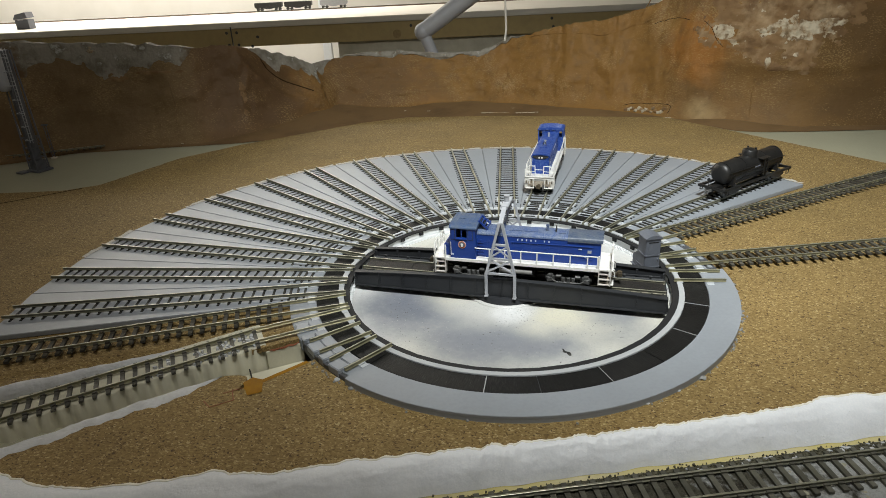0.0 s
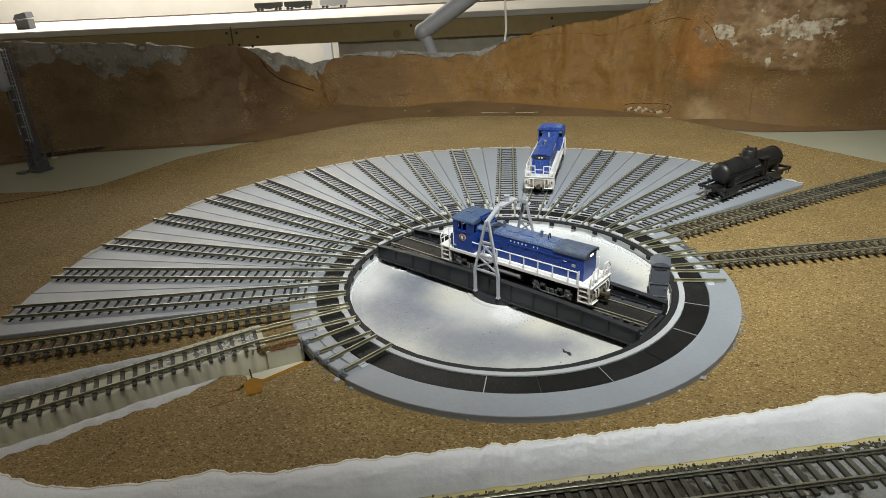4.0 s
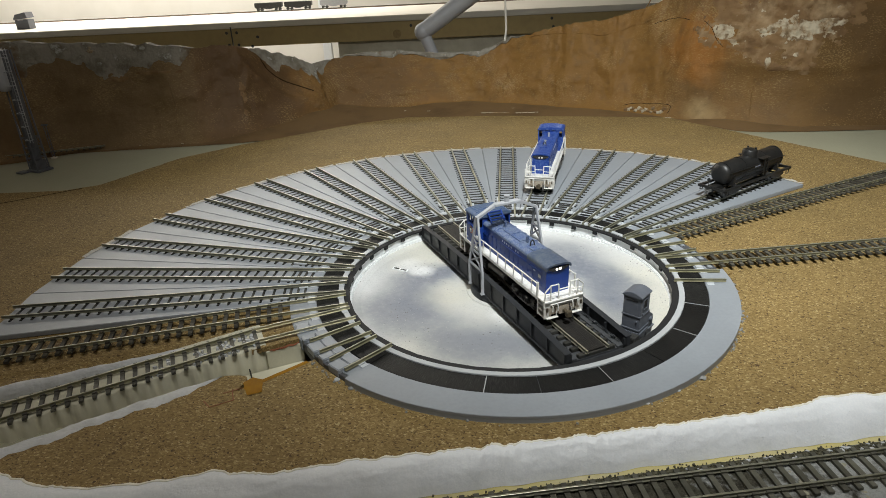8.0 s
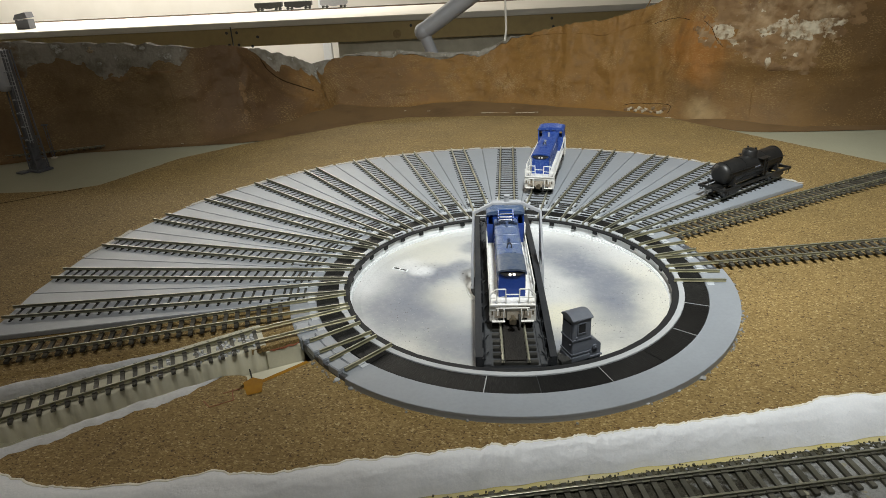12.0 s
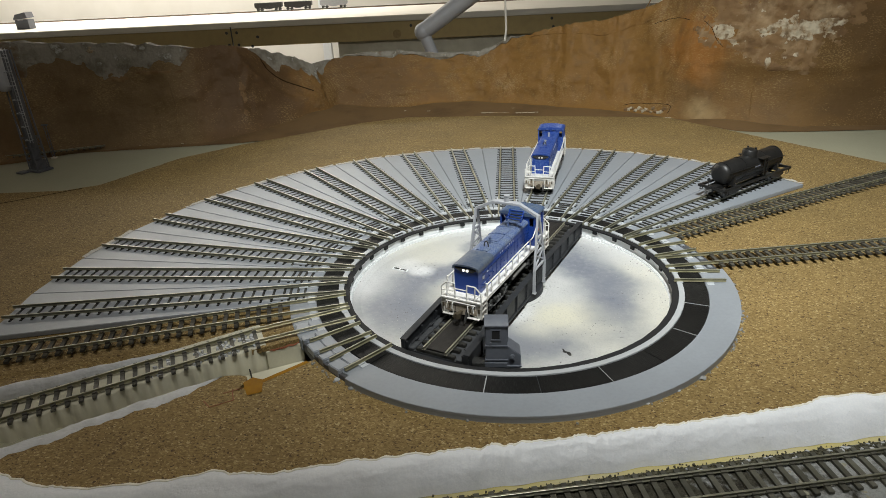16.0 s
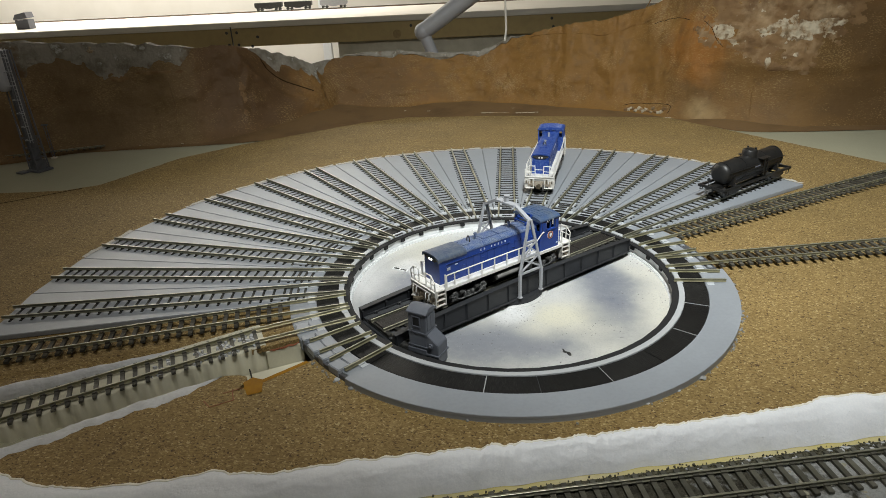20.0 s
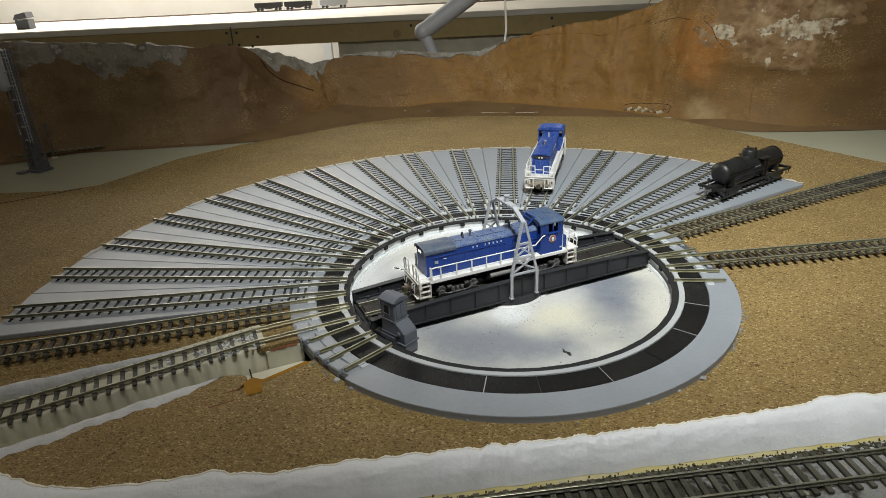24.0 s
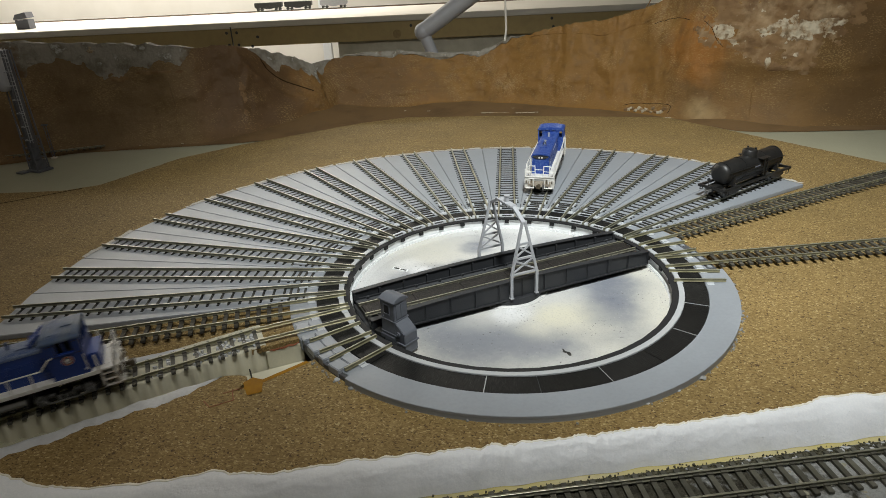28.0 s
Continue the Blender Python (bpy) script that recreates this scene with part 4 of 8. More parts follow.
bm = B()
cols = []
N = 420
for i in range(N + 1):
    a = 212.0 + 138.0 * i / N
    top = polar(front_edge(a), a) if a > 217.5 else polar(0.36 + (217.5 - a) * 0.02, 217.5)
    if a <= 217.5:
        top = Vector((-0.31 - (217.5 - a) * 0.012, -0.235 - (217.5 - a) * 0.004, 0))
    jag = 0.0026 * noise.noise((a * 0.42, 0, 0)) + 0.0012 * noise.noise((a * 1.1, 0, 0)) + 0.0010 * noise.noise((a * 3.4, 3, 0)) + 0.0006 * noise.noise((a * 11.0, 3, 0))
    fx = top.x * 1.03
    fy = min(lower_line(fx), top.y - 0.003)
    col = []
    for k in range(22):
        u = k / 21
        n1 = (noise.noise((top.x * 34, u * 1.8, 1)) + 0.6 * noise.noise((top.x * 80, u * 4.0, 9))) * math.sin(u * math.pi)
        n2 = noise.noise((top.x * 220, u * 10, 4)) + 0.7 * noise.noise((top.x * 480, u * 21, 6))
        px = top.x + (fx - top.x) * u
        foot = 0.0016 * noise.noise((top.x * 60, 2.0, 8)) * u * u
        py = top.y + 0.0018 * (k == 0) - 0.0030 * (1 - u) + jag * (1 - u) + (fy - top.y) * u - 0.0005 * n1 - 0.00015 * n2 + foot
        drop = max(0.0, (u - 0.05) / 0.95) ** 1.7
        pz = CORK_TOP + 0.0006 + (FRONT_Z - 0.0045 - CORK_TOP) * drop + (0.0006 * n1 + 0.00016 * n2) * min(1.0, u * 4)
        col.append(bm.verts.new((px, py, pz)))
    cols.append(col)
for p, q in zip(cols, cols[1:]):
    for k in range(21):
        bm.faces.new((p[k], p[k + 1], q[k + 1], q[k]))
cols = [[v.co.copy() for v in col] for col in cols]
crust = B()
edge = []
for i, col in enumerate(cols):
    w = 0.0006 + 0.0003 * noise.noise((i * 0.19, 4, 1)) + 0.0002 * noise.noise((i * 0.7, 4, 2))
    out = (col[0] - col[3]).normalized()
    p = col[0] + Vector((0, 0, 0.0002))
    edge.append([crust.verts.new(p + out * w + Vector((0, 0, -0.0012))), crust.verts.new(p + out * w * 0.7 + Vector((0, 0, 0.0002))), crust.verts.new(p + Vector((0, 0, 0.0004 + 0.0002 * noise.noise((i * 0.5, 8, 3))))), crust.verts.new(p - out * w * 1.3 + Vector((0, 0, 0.0002))), crust.verts.new(p - out * w * 1.6 + Vector((0, 0, -0.0012)))])
for p, q in zip(edge, edge[1:]):
    for k in range(4):
        crust.faces.new((p[k], p[k + 1], q[k + 1], q[k]))
solid("plaster_crust", crust, material("cream_plaster_crust", (0.88, 0.85, 0.76), 0.6, second=(0.72, 0.68, 0.56), scale=160, amount=0.7, bump=0.4, bump_scale=600), "thin cream crust along the top of the white bank", "plaster crust", kind="structure", smooth=60)
solid("plaster_bank", bm, PLASTER, "white glittering plaster bank sloping down from the cork", "plaster bank", kind="structure", smooth=60)


rng = random.Random(5)
glints = B()
for _ in range(320):
    col = cols[int(len(cols) * rng.uniform(0.30, 0.97))]
    k = rng.randrange(3, 20)
    p = col[k].lerp(col[k + 1], rng.random())
    w = rng.uniform(0.00012, 0.00034)
    q = Matrix.Rotation(rng.uniform(0, 6.28), 4, (rng.random(), rng.random(), rng.random() + 0.2))
    vs = [glints.verts.new(p + q @ Vector(v) * w + Vector((0, -0.0001, 0.0002))) for v in ((1, 0, 0), (0, 1, 0), (-1, 0, 0), (0, -1, 0), (0, 0, 1), (0, 0, -1))]
    for a, b, c in ((0, 1, 4), (1, 2, 4), (2, 3, 4), (3, 0, 4), (1, 0, 5), (2, 1, 5), (3, 2, 5), (0, 3, 5)):
        glints.faces.new((vs[a], vs[b], vs[c]))
solid("glitter", glints, GLITTER, "glittering specks in the white plaster bank", "glitter", kind="stuff", fix=False)


def strip(bm, off0, off1, z0, z1, x0=-0.6, x1=0.6, n=160, wob=0.0, seed=0.0):
    """A strip beside the lower line between two offsets from its rear edge, with an uneven front."""
    cols = []
    for i in range(n + 1):
        x = x0 + (x1 - x0) * i / n
        w = wob * (noise.noise((x * 70, seed, 0)) + 0.6 * noise.noise((x * 210, seed, 2)))
        cols.append([bm.verts.new((x, lower_line(x, off0), z0)), bm.verts.new((x, lower_line(x, off0), z1)), bm.verts.new((x, lower_line(x, off1 + w), z1 - 0.0004)), bm.verts.new((x, lower_line(x, off1 + w), z0))])
    for p, q in zip(cols, cols[1:]):
        for k in range(4):
            bm.faces.new((p[k], q[k], q[(k + 1) % 4], p[(k + 1) % 4]))


bm = B()
strip(bm, 0.004, -0.0052, FRONT_Z - 0.012, FRONT_Z - 0.0040, wob=0.002, seed=3.0)
solid("roadbed_edge", bm, YELLOW, "cream and yellow roadbed edge beside the lower line", "roadbed", kind="structure")
bm = B()
strip(bm, -0.0038, -0.0450, FRONT_Z - 0.012, FRONT_Z - 0.0039, wob=0.0034, seed=7.0)
solid("ballast_bed", bm, BALLAST, "grey-green gritty ballast with pale glue patches", "ballast", kind="structure")
bm = B()
strip(bm, -0.0046, -0.0098, FRONT_Z - 0.012, FRONT_Z - 0.0034, n=420, wob=0.0024, seed=11.0)
solid("ballast_shoulder", bm, GRIT, "ridge of dark olive grit beside the lower line", "ballast", kind="structure")
rng = random.Random(77)
bm = B()
for _ in range(2200):
    x = rng.uniform(-0.12, 0.36)
    k = rng.uniform(0.0002, 0.0006)
    y = lower_line(x, -0.0062 + rng.gauss(0, 0.0016))
    cbox(bm, 0, 0, 0, k * 2, k * rng.uniform(1.2, 2), k * 1.5, Matrix.Translation((x, y, FRONT_Z - 0.0036 + k * 0.3)) @ Matrix.Rotation(rng.uniform(0, 6), 4, (rng.random(), rng.random(), 1)))
solid("shoulder_grit", bm, GRIT, "loose olive grit grains along the lower line", "grit", kind="stuff", fix=False)
bm = B()
for _ in range(60):
    x = rng.uniform(0.10, 0.34)
    k = rng.uniform(0.0006, 0.0018)
    y = lower_line(x, -0.0075 + rng.gauss(0, 0.0016))
    vs = [(k * 1.6 * math.cos(a) * rng.uniform(0.5, 1.1), k * math.sin(a) * rng.uniform(0.5, 1.1)) for a in [j * 0.785 for j in range(8)]]
    lo_ = [bm.verts.new((x + u, y + v, FRONT_Z - 0.0040)) for u, v in vs]
    hi_ = [bm.verts.new((x + u * 0.7, y + v * 0.7, FRONT_Z - 0.0028)) for u, v in vs]
    for j in range(8):
        bm.faces.new((lo_[j], lo_[(j + 1) % 8], hi_[(j + 1) % 8], hi_[j]))
    bm.faces.new(hi_)
solid("glue_flakes", bm, LIP, "pale dried glue flakes on the ballast shoulder", "glue flakes", kind="stuff", fix=False)
bm = B()
box(bm, -0.9, 0.9, -0.9, 0.1, FRONT_Z - 0.030, FRONT_Z - 0.0125)
solid("lower_board", bm, ROOM, "grey baseboard under the lower line", "layout board", kind="structure")

# ---------- trough of the incline ----------
bm = B()
fan(bm, [(203.5, 224.0)], lambda a: 0.176, lambda a: 0.75, -0.0240, -0.0300, step=1.0)
solid("trough_floor", bm, BOARD, "pale board at the bottom of the incline's trough", "layout board", kind="structure")
LEAD = 208.84
lead_m = pose(0, 0, 0, 0, 0, LEAD)


def grade_z(r):
    return -0.066 * max(0.0, r - 0.211)


bm = B()
cols = []
n = 240
for i in range(n + 1):
    r = 0.2045 + 0.46 * i / n
    z = grade_z(r) - 0.0008
    y = 0.0128 + 0.0018 * math.sin(r * 2 * math.pi / 0.0105) - 0.0006
    cols.append([bm.verts.new(lead_m @ Vector((r, yy, zz))) for yy, zz in ((-0.020, -0.026), (-0.020, z), (y - 0.001, z), (y, z - 0.001), (y + 0.0012, -0.0245), )])
for p, q in zip(cols, cols[1:]):
    for k in range(4):
        bm.faces.new((p[k], q[k], q[k + 1], p[k + 1]))
bm.faces.new(cols[0])
solid("foam_riser", bm, FOAM, "ribbed white foam riser under the incline track", "foam riser", kind="structure", smooth=60)
bm = B()
box(bm, 0.1790, 0.2055, -0.0170, 0.0150, -0.0245, -0.0050, lead_m)
solid("riser_block", bm, FOAM, "smooth pale block at the head of the incline", "block", bevel=0.0004)
bm = B()
box(bm, 0.1805, 0.2150, -0.0160, 0.0135, -0.0049, -0.0012, lead_m)
solid("cork_patch", bm, CORK, "patch of cork under the lead rails", "cork patch")
for k, (a, b) in enumerate((((0.1815, 0.0142, -0.0040), (0.2030, 0.0150, -0.0042)), ((0.1835, 0.0148, -0.0044), (0.2010, 0.0152, -0.0048)))):
    bm = B()
    pts = [lead_m @ (Vector(a).lerp(Vector(b), j / 6) + Vector((0, 0.0004 * math.sin(j * 2 + k), 0.0003 * math.cos(j * 3)))) for j in range(7)]
    wire(bm, pts, 0.0004)
    solid("feeder_wire", bm, RED_PENCIL, "thin dull red feeder wire on the block", "wire")


def plaster_rim(name, deg, r0, r1, width, side, seed):
    """A rough white lip of plaster along a cut in the cork; side turns it towards larger or smaller angles."""
    bm = B()
    cols = []
    n = 90
    for i in range(n + 1):
        r = r0 + (r1 - r0) * i / n
        fade = min(1.0, i / 6)
        w = width * fade * (1 + 0.55 * noise.noise((r * 60, seed, 0)) + 0.4 * noise.noise((r * 200, seed, 1)))
        c = polar(r, deg)
        t = polar(1, deg + 90) * side
        b0 = 0.0008 * noise.noise((r * 150, seed, 5))
        cols.append([bm.verts.new(c - t * ((0.0075 if side < 0 else 0.0030) * fade * (1 + 0.5 * noise.noise((r * 45, seed, 7)) + 0.4 * noise.noise((r * 150, seed, 8))) + b0) + Vector((0, 0, CORK_TOP + 0.0001))), bm.verts.new(c - t * (0.0006 + b0) + Vector((0, 0, CORK_TOP + 0.0009))),
                     bm.verts.new(c + t * w * 0.6 + Vector((0, 0, CORK_TOP - 0.0012))), bm.verts.new(c + t * w + Vector((0, 0, CORK_TOP - 0.0060))), bm.verts.new(c + t * (w * 0.8) + Vector((0, 0, -0.024)))])
    for p, q in zip(cols, cols[1:]):
        for k in range(4):
            bm.faces.new((p[k], q[k], q[k + 1], p[k + 1]))
    return solid(name, bm, LIP, "rough white plaster lip along the cut cork", "plaster lip", group="plaster lips", smooth=60)


plaster_rim("plaster_lip", TROUGH1, 0.240, 0.60, 0.0070, -1, 2.0)
plaster_rim("plaster_lip", TROUGH0, 0.225, 0.60, 0.0050, 1, 6.0)
# amber tape along the cut and folded onto the cork
bm = B()
p0, p1 = Vector((-0.1386, -0.1236, 0)), Vector((-0.1720, -0.1560, 0))
d = (p1 - p0).normalized()
nrm = Vector((-d.y, d.x, 0))
for z0, z1, o0, o1 in ((-0.0042, -0.0042, 0.0016, -0.0018), (-0.0044, -0.0095, -0.0018, -0.0022)):
    vs = [bm.verts.new(p + nrm * o + Vector((0, 0, z))) for p, o, z in ((p0, o0, z0), (p1, o0, z0), (p1, o1, z1), (p0, o1, z1))]
    bm.faces.new(vs)
vs = [bm.verts.new((x, y, -0.0041)) for x, y in ((-0.1753, -0.1496), (-0.1711, -0.1432), (-0.1628, -0.1454), (-0.1591, -0.1587), (-0.1675, -0.1626))]
bm.faces.new(vs)
bmesh.ops.solidify(bm, geom=bm.faces[:], thickness=0.0002)
solid("amber_tape", bm, TAPE, "strip of glossy amber tape folded over the cut cork", "tape")
for k, pts in enumerate((((-0.1942, -0.1689), (-0.1875, -0.1750), (-0.1742, -0.1670)), ((-0.1800, -0.1566), (-0.1749, -0.1670)), ((-0.1843, -0.1609), (-0.1737, -0.1545)))):
    bm = B()
    for a, b in zip(pts, pts[1:]):
        bar(bm, (*a, CORK_TOP + 0.0001), (*b, CORK_TOP + 0.0001), 0.0006, 0.0003)
    solid("pencil_mark", bm, RED_PENCIL, "red pencil mark on the cork", "mark", group="pencil marks")
bm = B()
rod(bm, (-0.181, -0.124, -0.024), (-0.1825, -0.123, -0.012), 0.0006)
solid("black_pin", bm, GRIME_GLINTS, "small black pin standing in the trough", "pin")
bm = B()
box(bm, 0.1800, 0.2420, 0.0155, 0.0420, -0.0235, -0.0190, lead_m)
solid("floor_strip", bm, FOAM, "pale strip of board beside the riser block", "board strip", bevel=0.0004)
# ---------- turntable ring and pit ----------
R_LIP, R_IN, R_OUT, R_RIM = 0.1335, 0.1425, 0.1605, 0.1825
pit = thing("turntable_pit", "grey plastic turntable ring with a white sprayed pit", "turntable pit", kind="structure")
bm = B()
cols = []
NR = 24
for i in range(96):
    a = 2 * math.pi * i / 96
    cols.append([bm.verts.new((0.1365 * k / NR * math.cos(a), 0.1365 * k / NR * math.sin(a), FLOOR_Z)) for k in range(1, NR + 1)])
c = bm.verts.new((0, 0, FLOOR_Z))
for i in range(96):
    p, q = cols[i], cols[(i + 1) % 96]
    bm.faces.new((c, p[0], q[0]))
    for k in range(NR - 1):
        bm.faces.new((p[k], p[k + 1], q[k + 1], q[k]))
part("pit_floor", bm, PIT_FLOOR, pit, "white pit floor with grey and cream overspray")
bm = B()
ring(bm, 0.1355, 0.1400, FLOOR_Z - 0.003, -0.0012, n=96)
part("pit_wall", bm, PIT_WALL, pit, "smooth white pit wall", smooth=30)
bm = B()
lathe(bm, [(0.1240, FLOOR_Z - 0.0004), (0.1262, FLOOR_Z + 0.0002), (0.1300, -0.0110), (0.1312, -0.0106), (0.1360, -0.0104)], 96)
part("pit_ledge", bm, PIT_FLOOR, pit, "white ledge at the foot of the pit wall", smooth=50)
bm = B()
for i in range(216):
    m = Matrix.Rotation(radians(360 / 216 * i), 4, "Z")
    box(bm, 0.1322, 0.1345, -0.0010, 0.0010, -0.0108, -0.0084, m)
tagged(part("rail_chairs", bm, PIT_WALL, pit, "row of small white rail chairs", fix=False), kind="stuff")
bm = B()
ring(bm, 0.1330, 0.1338, -0.0106, -0.0076, n=96)
part("ring_rail", bm, PIT_WALL, pit, "white painted ring rail", smooth=30)
me = None
for i in range(36):
    if me is None:
        bm = B()
        box(bm, 0.1340, 0.1362, -0.0022, 0.0022, -0.0050, -0.0010)
        tune(bm)
        me = mesh_of("wall_slot", bm, DARK_HOLE)
    piece("wall_slot", me, pit, Matrix.Rotation(radians(10 * i), 4, "Z"))
bm = B()
ring(bm, R_LIP, 0.1385, -0.0012, 0.0002, n=40)
part("black_lip", bm, DARK_HOLE, pit, "black lip round the pit", bevel=0.0001)
bm = B()
ring(bm, 0.1383, R_IN, -0.0030, 0.0010, n=96)
part("inner_ring", bm, PALE_RING, pit, "pale grey inner ring", bevel=0.0002, smooth=30)
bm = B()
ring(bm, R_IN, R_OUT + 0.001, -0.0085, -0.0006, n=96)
part("ring_bed", bm, GREY_SHADED, pit, smooth=30)
# black deck panels between the rings
cuts = [0, 5, 15, 25, 35, 45, 55, 65, 75, 85, 95, 105, 115, 125, 135, 145, 155, 165, 175, 185, 195, 205, 215, 225, 235, 264.8, 277.7, 294.7, 310, 325.8, 342.5, 360]
for a0, a1 in zip(cuts, cuts[1:]):
    bm = B()
    gap = 0.10 if a0 >= 235 else 0.05
    ring(bm, R_IN + 0.0004, R_OUT - 0.0004, -0.0006, 0.0003, a0 + gap, a1 - gap, n=max(3, int((a1 - a0) / 3)))
    part("deck_panel", bm, BLACK_WOOD, pit, bevel=0.0001)
bm = B()
for a, w in ((264.8, 0.0003), (294.7, 0.00015), (325.8, 0.00012), (342.5, 0.00015)):
    m = Matrix.Rotation(radians(a), 4, "Z")
    box(bm, R_IN, R_OUT, -w, w, -0.0006, 0.0006, m)
part("joint_strip", bm, PALE_RING, pit)
bm = B()
ring(bm, R_OUT, R_RIM, -0.0016, 0.0006, 234.5, 365.0, n=120)
part("outer_ring", bm, [GREY], pit, "smooth grey outer ring", bevel=0.0002, smooth=30)
bm = B()
ring(bm, R_OUT, R_RIM - 0.0001, -0.0086, -0.0016, 234.6, 364.9, n=120)
part("ring_skirt", bm, GREY, pit, "upright side of the outer ring", smooth=30)
# grey plates under the rail ends
for a in range(0, 240, 10):
    bm = B()
    far = 0.1705 if a in (0, 10, 20) else 0.178 if a in (220, 230) else 0.1815
    ring(bm, R_OUT, far, -0.0086, 0.0, a - 4.8, a + 4.8, n=6)
    part("track_plate", bm, GREY, pit, bevel=0.0003)
for a in (210, 215, 220, 225, 230):
    half = 0.0062 if a % 10 == 0 else 0.0036
    for r0, r1 in ((0.1622, 0.1706), (0.1709, 0.1806)):
        bm = B()
        box(bm, r0, r1, -half, half, -0.0040, 0.0020, Matrix.Rotation(radians(a), 4, "Z"))
        part("rail_block", bm, GREY, pit, "raised grey block between the rail ends", bevel=0.0006)
for a in (-1.5, 3, 7.5, 13, 17, 23):
    bm = B()
    box(bm, 0.1722, 0.1762, -0.0034, 0.0034, -0.0010, 0.0003, Matrix.Rotation(radians(a), 4, "Z"))
    part("rail_block", bm, GREY, pit, bevel=0.0003)
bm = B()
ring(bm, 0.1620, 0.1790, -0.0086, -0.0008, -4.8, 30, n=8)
part("plate_bed", bm, GREY_SHADED, pit)
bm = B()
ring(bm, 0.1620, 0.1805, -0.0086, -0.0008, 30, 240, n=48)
part("plate_bed", bm, GREY_SHADED, pit)

bm = B()
lathe(bm, [(0.0, FLOOR_Z + 0.0012), (0.0335, FLOOR_Z + 0.0012), (0.0342, FLOOR_Z + 0.0009), (0.0350, FLOOR_Z - 0.001)], 64)
part("pivot_ring", bm, PIT_FLOOR, pit, "round white pivot base", smooth=40)

# ---------- track ----------
GAUGE = 0.01725
RAIL_TOP = 0.0036


def rail_mesh(length, mat, height=0.0025):
    """A rail of flat-bottom section along +x from 0 to length, its foot at z 0."""
    bm = B()
    h = height
    prof = [(-0.0011, 0), (0.0011, 0), (0.0010, 0.0003), (0.0003, 0.0005), (0.0003, h - 0.0007), (0.0006, h - 0.0005), (0.0006, h - 0.0001), (0.0004, h), (-0.0004, h), (-0.0006, h - 0.0001), (-0.0006, h - 0.0005), (-0.0003, h - 0.0007), (-0.0003, 0.0005), (-0.0010, 0.0003)]
    prism(bm, prof, 0, length)
    tune(bm)
    for f in bm.faces:
        f.material_index = 1 if f.normal.z > 0.4 and f.calc_center_median().z > h - 0.0003 else 0
    return mesh_of("rail", bm, [mat, RAIL_SHINE])


def tie_mesh(mat, w=0.0026, l=0.0300, h=0.0011, clip=0.0005):
    bm = B()
    box(bm, -w / 2, w / 2, -l / 2, l / 2, 0, h)
    for s in (-1, 1):
        cbox(bm, 0, s * GAUGE / 2, h + clip / 2 - 0.00015, w * (0.8 if clip < 0.001 else 1.15), 0.0042 if clip < 0.001 else 0.0036, clip)
    tune(bm)
    return mesh_of("tie", bm, mat)


TIE_BROWN_ME = tie_mesh(TIE_MID, w=0.0030, l=0.0290, h=0.0017, clip=0.0012)
TIE_OLIVE_ME = tie_mesh(TIE_OLIVE, w=0.0031, l=0.0285, h=0.0017, clip=0.0012)
TIE_DARK_ME, TIE_GREY_ME = tie_mesh(TIE, w=0.0019, l=0.0262, h=0.0006, clip=0.0009), tie_mesh(TIE_GREY, w=0.0026, l=0.0285, h=0.0017, clip=0.0012)


def straight_track(name, label, m, length, spacing, rail_mat, tie_me, lift, first=0.003, group="", head=0.0, ties_from=0.0):
    """Two rails and their ties along +x of m."""
    t = thing(name, label, "track", m, group=group)
    me = rail_mesh(length, rail_mat)
    for s in (-1, 1):
        piece("rail", me, t, pose(0, s * GAUGE / 2, lift))
    n = int((length - first - ties_from) / spacing)
    for i in range(n + 1):
        w = pose(ties_from + first + i * spacing + 0.0003 * noise.noise((i * 1.7, length, 2)), 0.0004 * noise.noise((i * 2.3, length, 5)), lift - 0.0011 if tie_me is TIE_DARK_ME else lift - 0.0017, 0, 0, 1.2 * noise.noise((i * 3.1, length, 8)))
        piece("tie", tie_me, t, w)
    return t


STALL_END = 0.4095
stalls = [40, 50, 60, 70, 80, 90, 100, 110, 120, 130, 140, 150, 160, 170, 180, 190]
bm = B()
n = 6
pts = [polar(0.1815, -4.93), *[polar(0.1815, -4.93 + 9.86 * i / n) for i in range(1, n)], polar(0.1815, 4.93)]
cx = (STALL_END + 0.002) * math.cos(radians(5))
outer = [Vector((cx, cx * math.tan(radians(4.96)), 0)), Vector((cx, -cx * math.tan(radians(4.96)), 0))]
outline = pts + outer
lo = [bm.verts.new((p.x, p.y, -0.0042)) for p in outline]
hi = [bm.verts.new((p.x, p.y, 0.0)) for p in outline]
k = len(outline)
for i in range(k):
    bm.faces.new((lo[i], lo[(i + 1) % k], hi[(i + 1) % k], hi[i]))
bm.faces.new(hi)
bm.faces.new(lo[::-1])
tune(bm, bevel=0.00045)
panel_me = mesh_of("panel", bm, GREY)
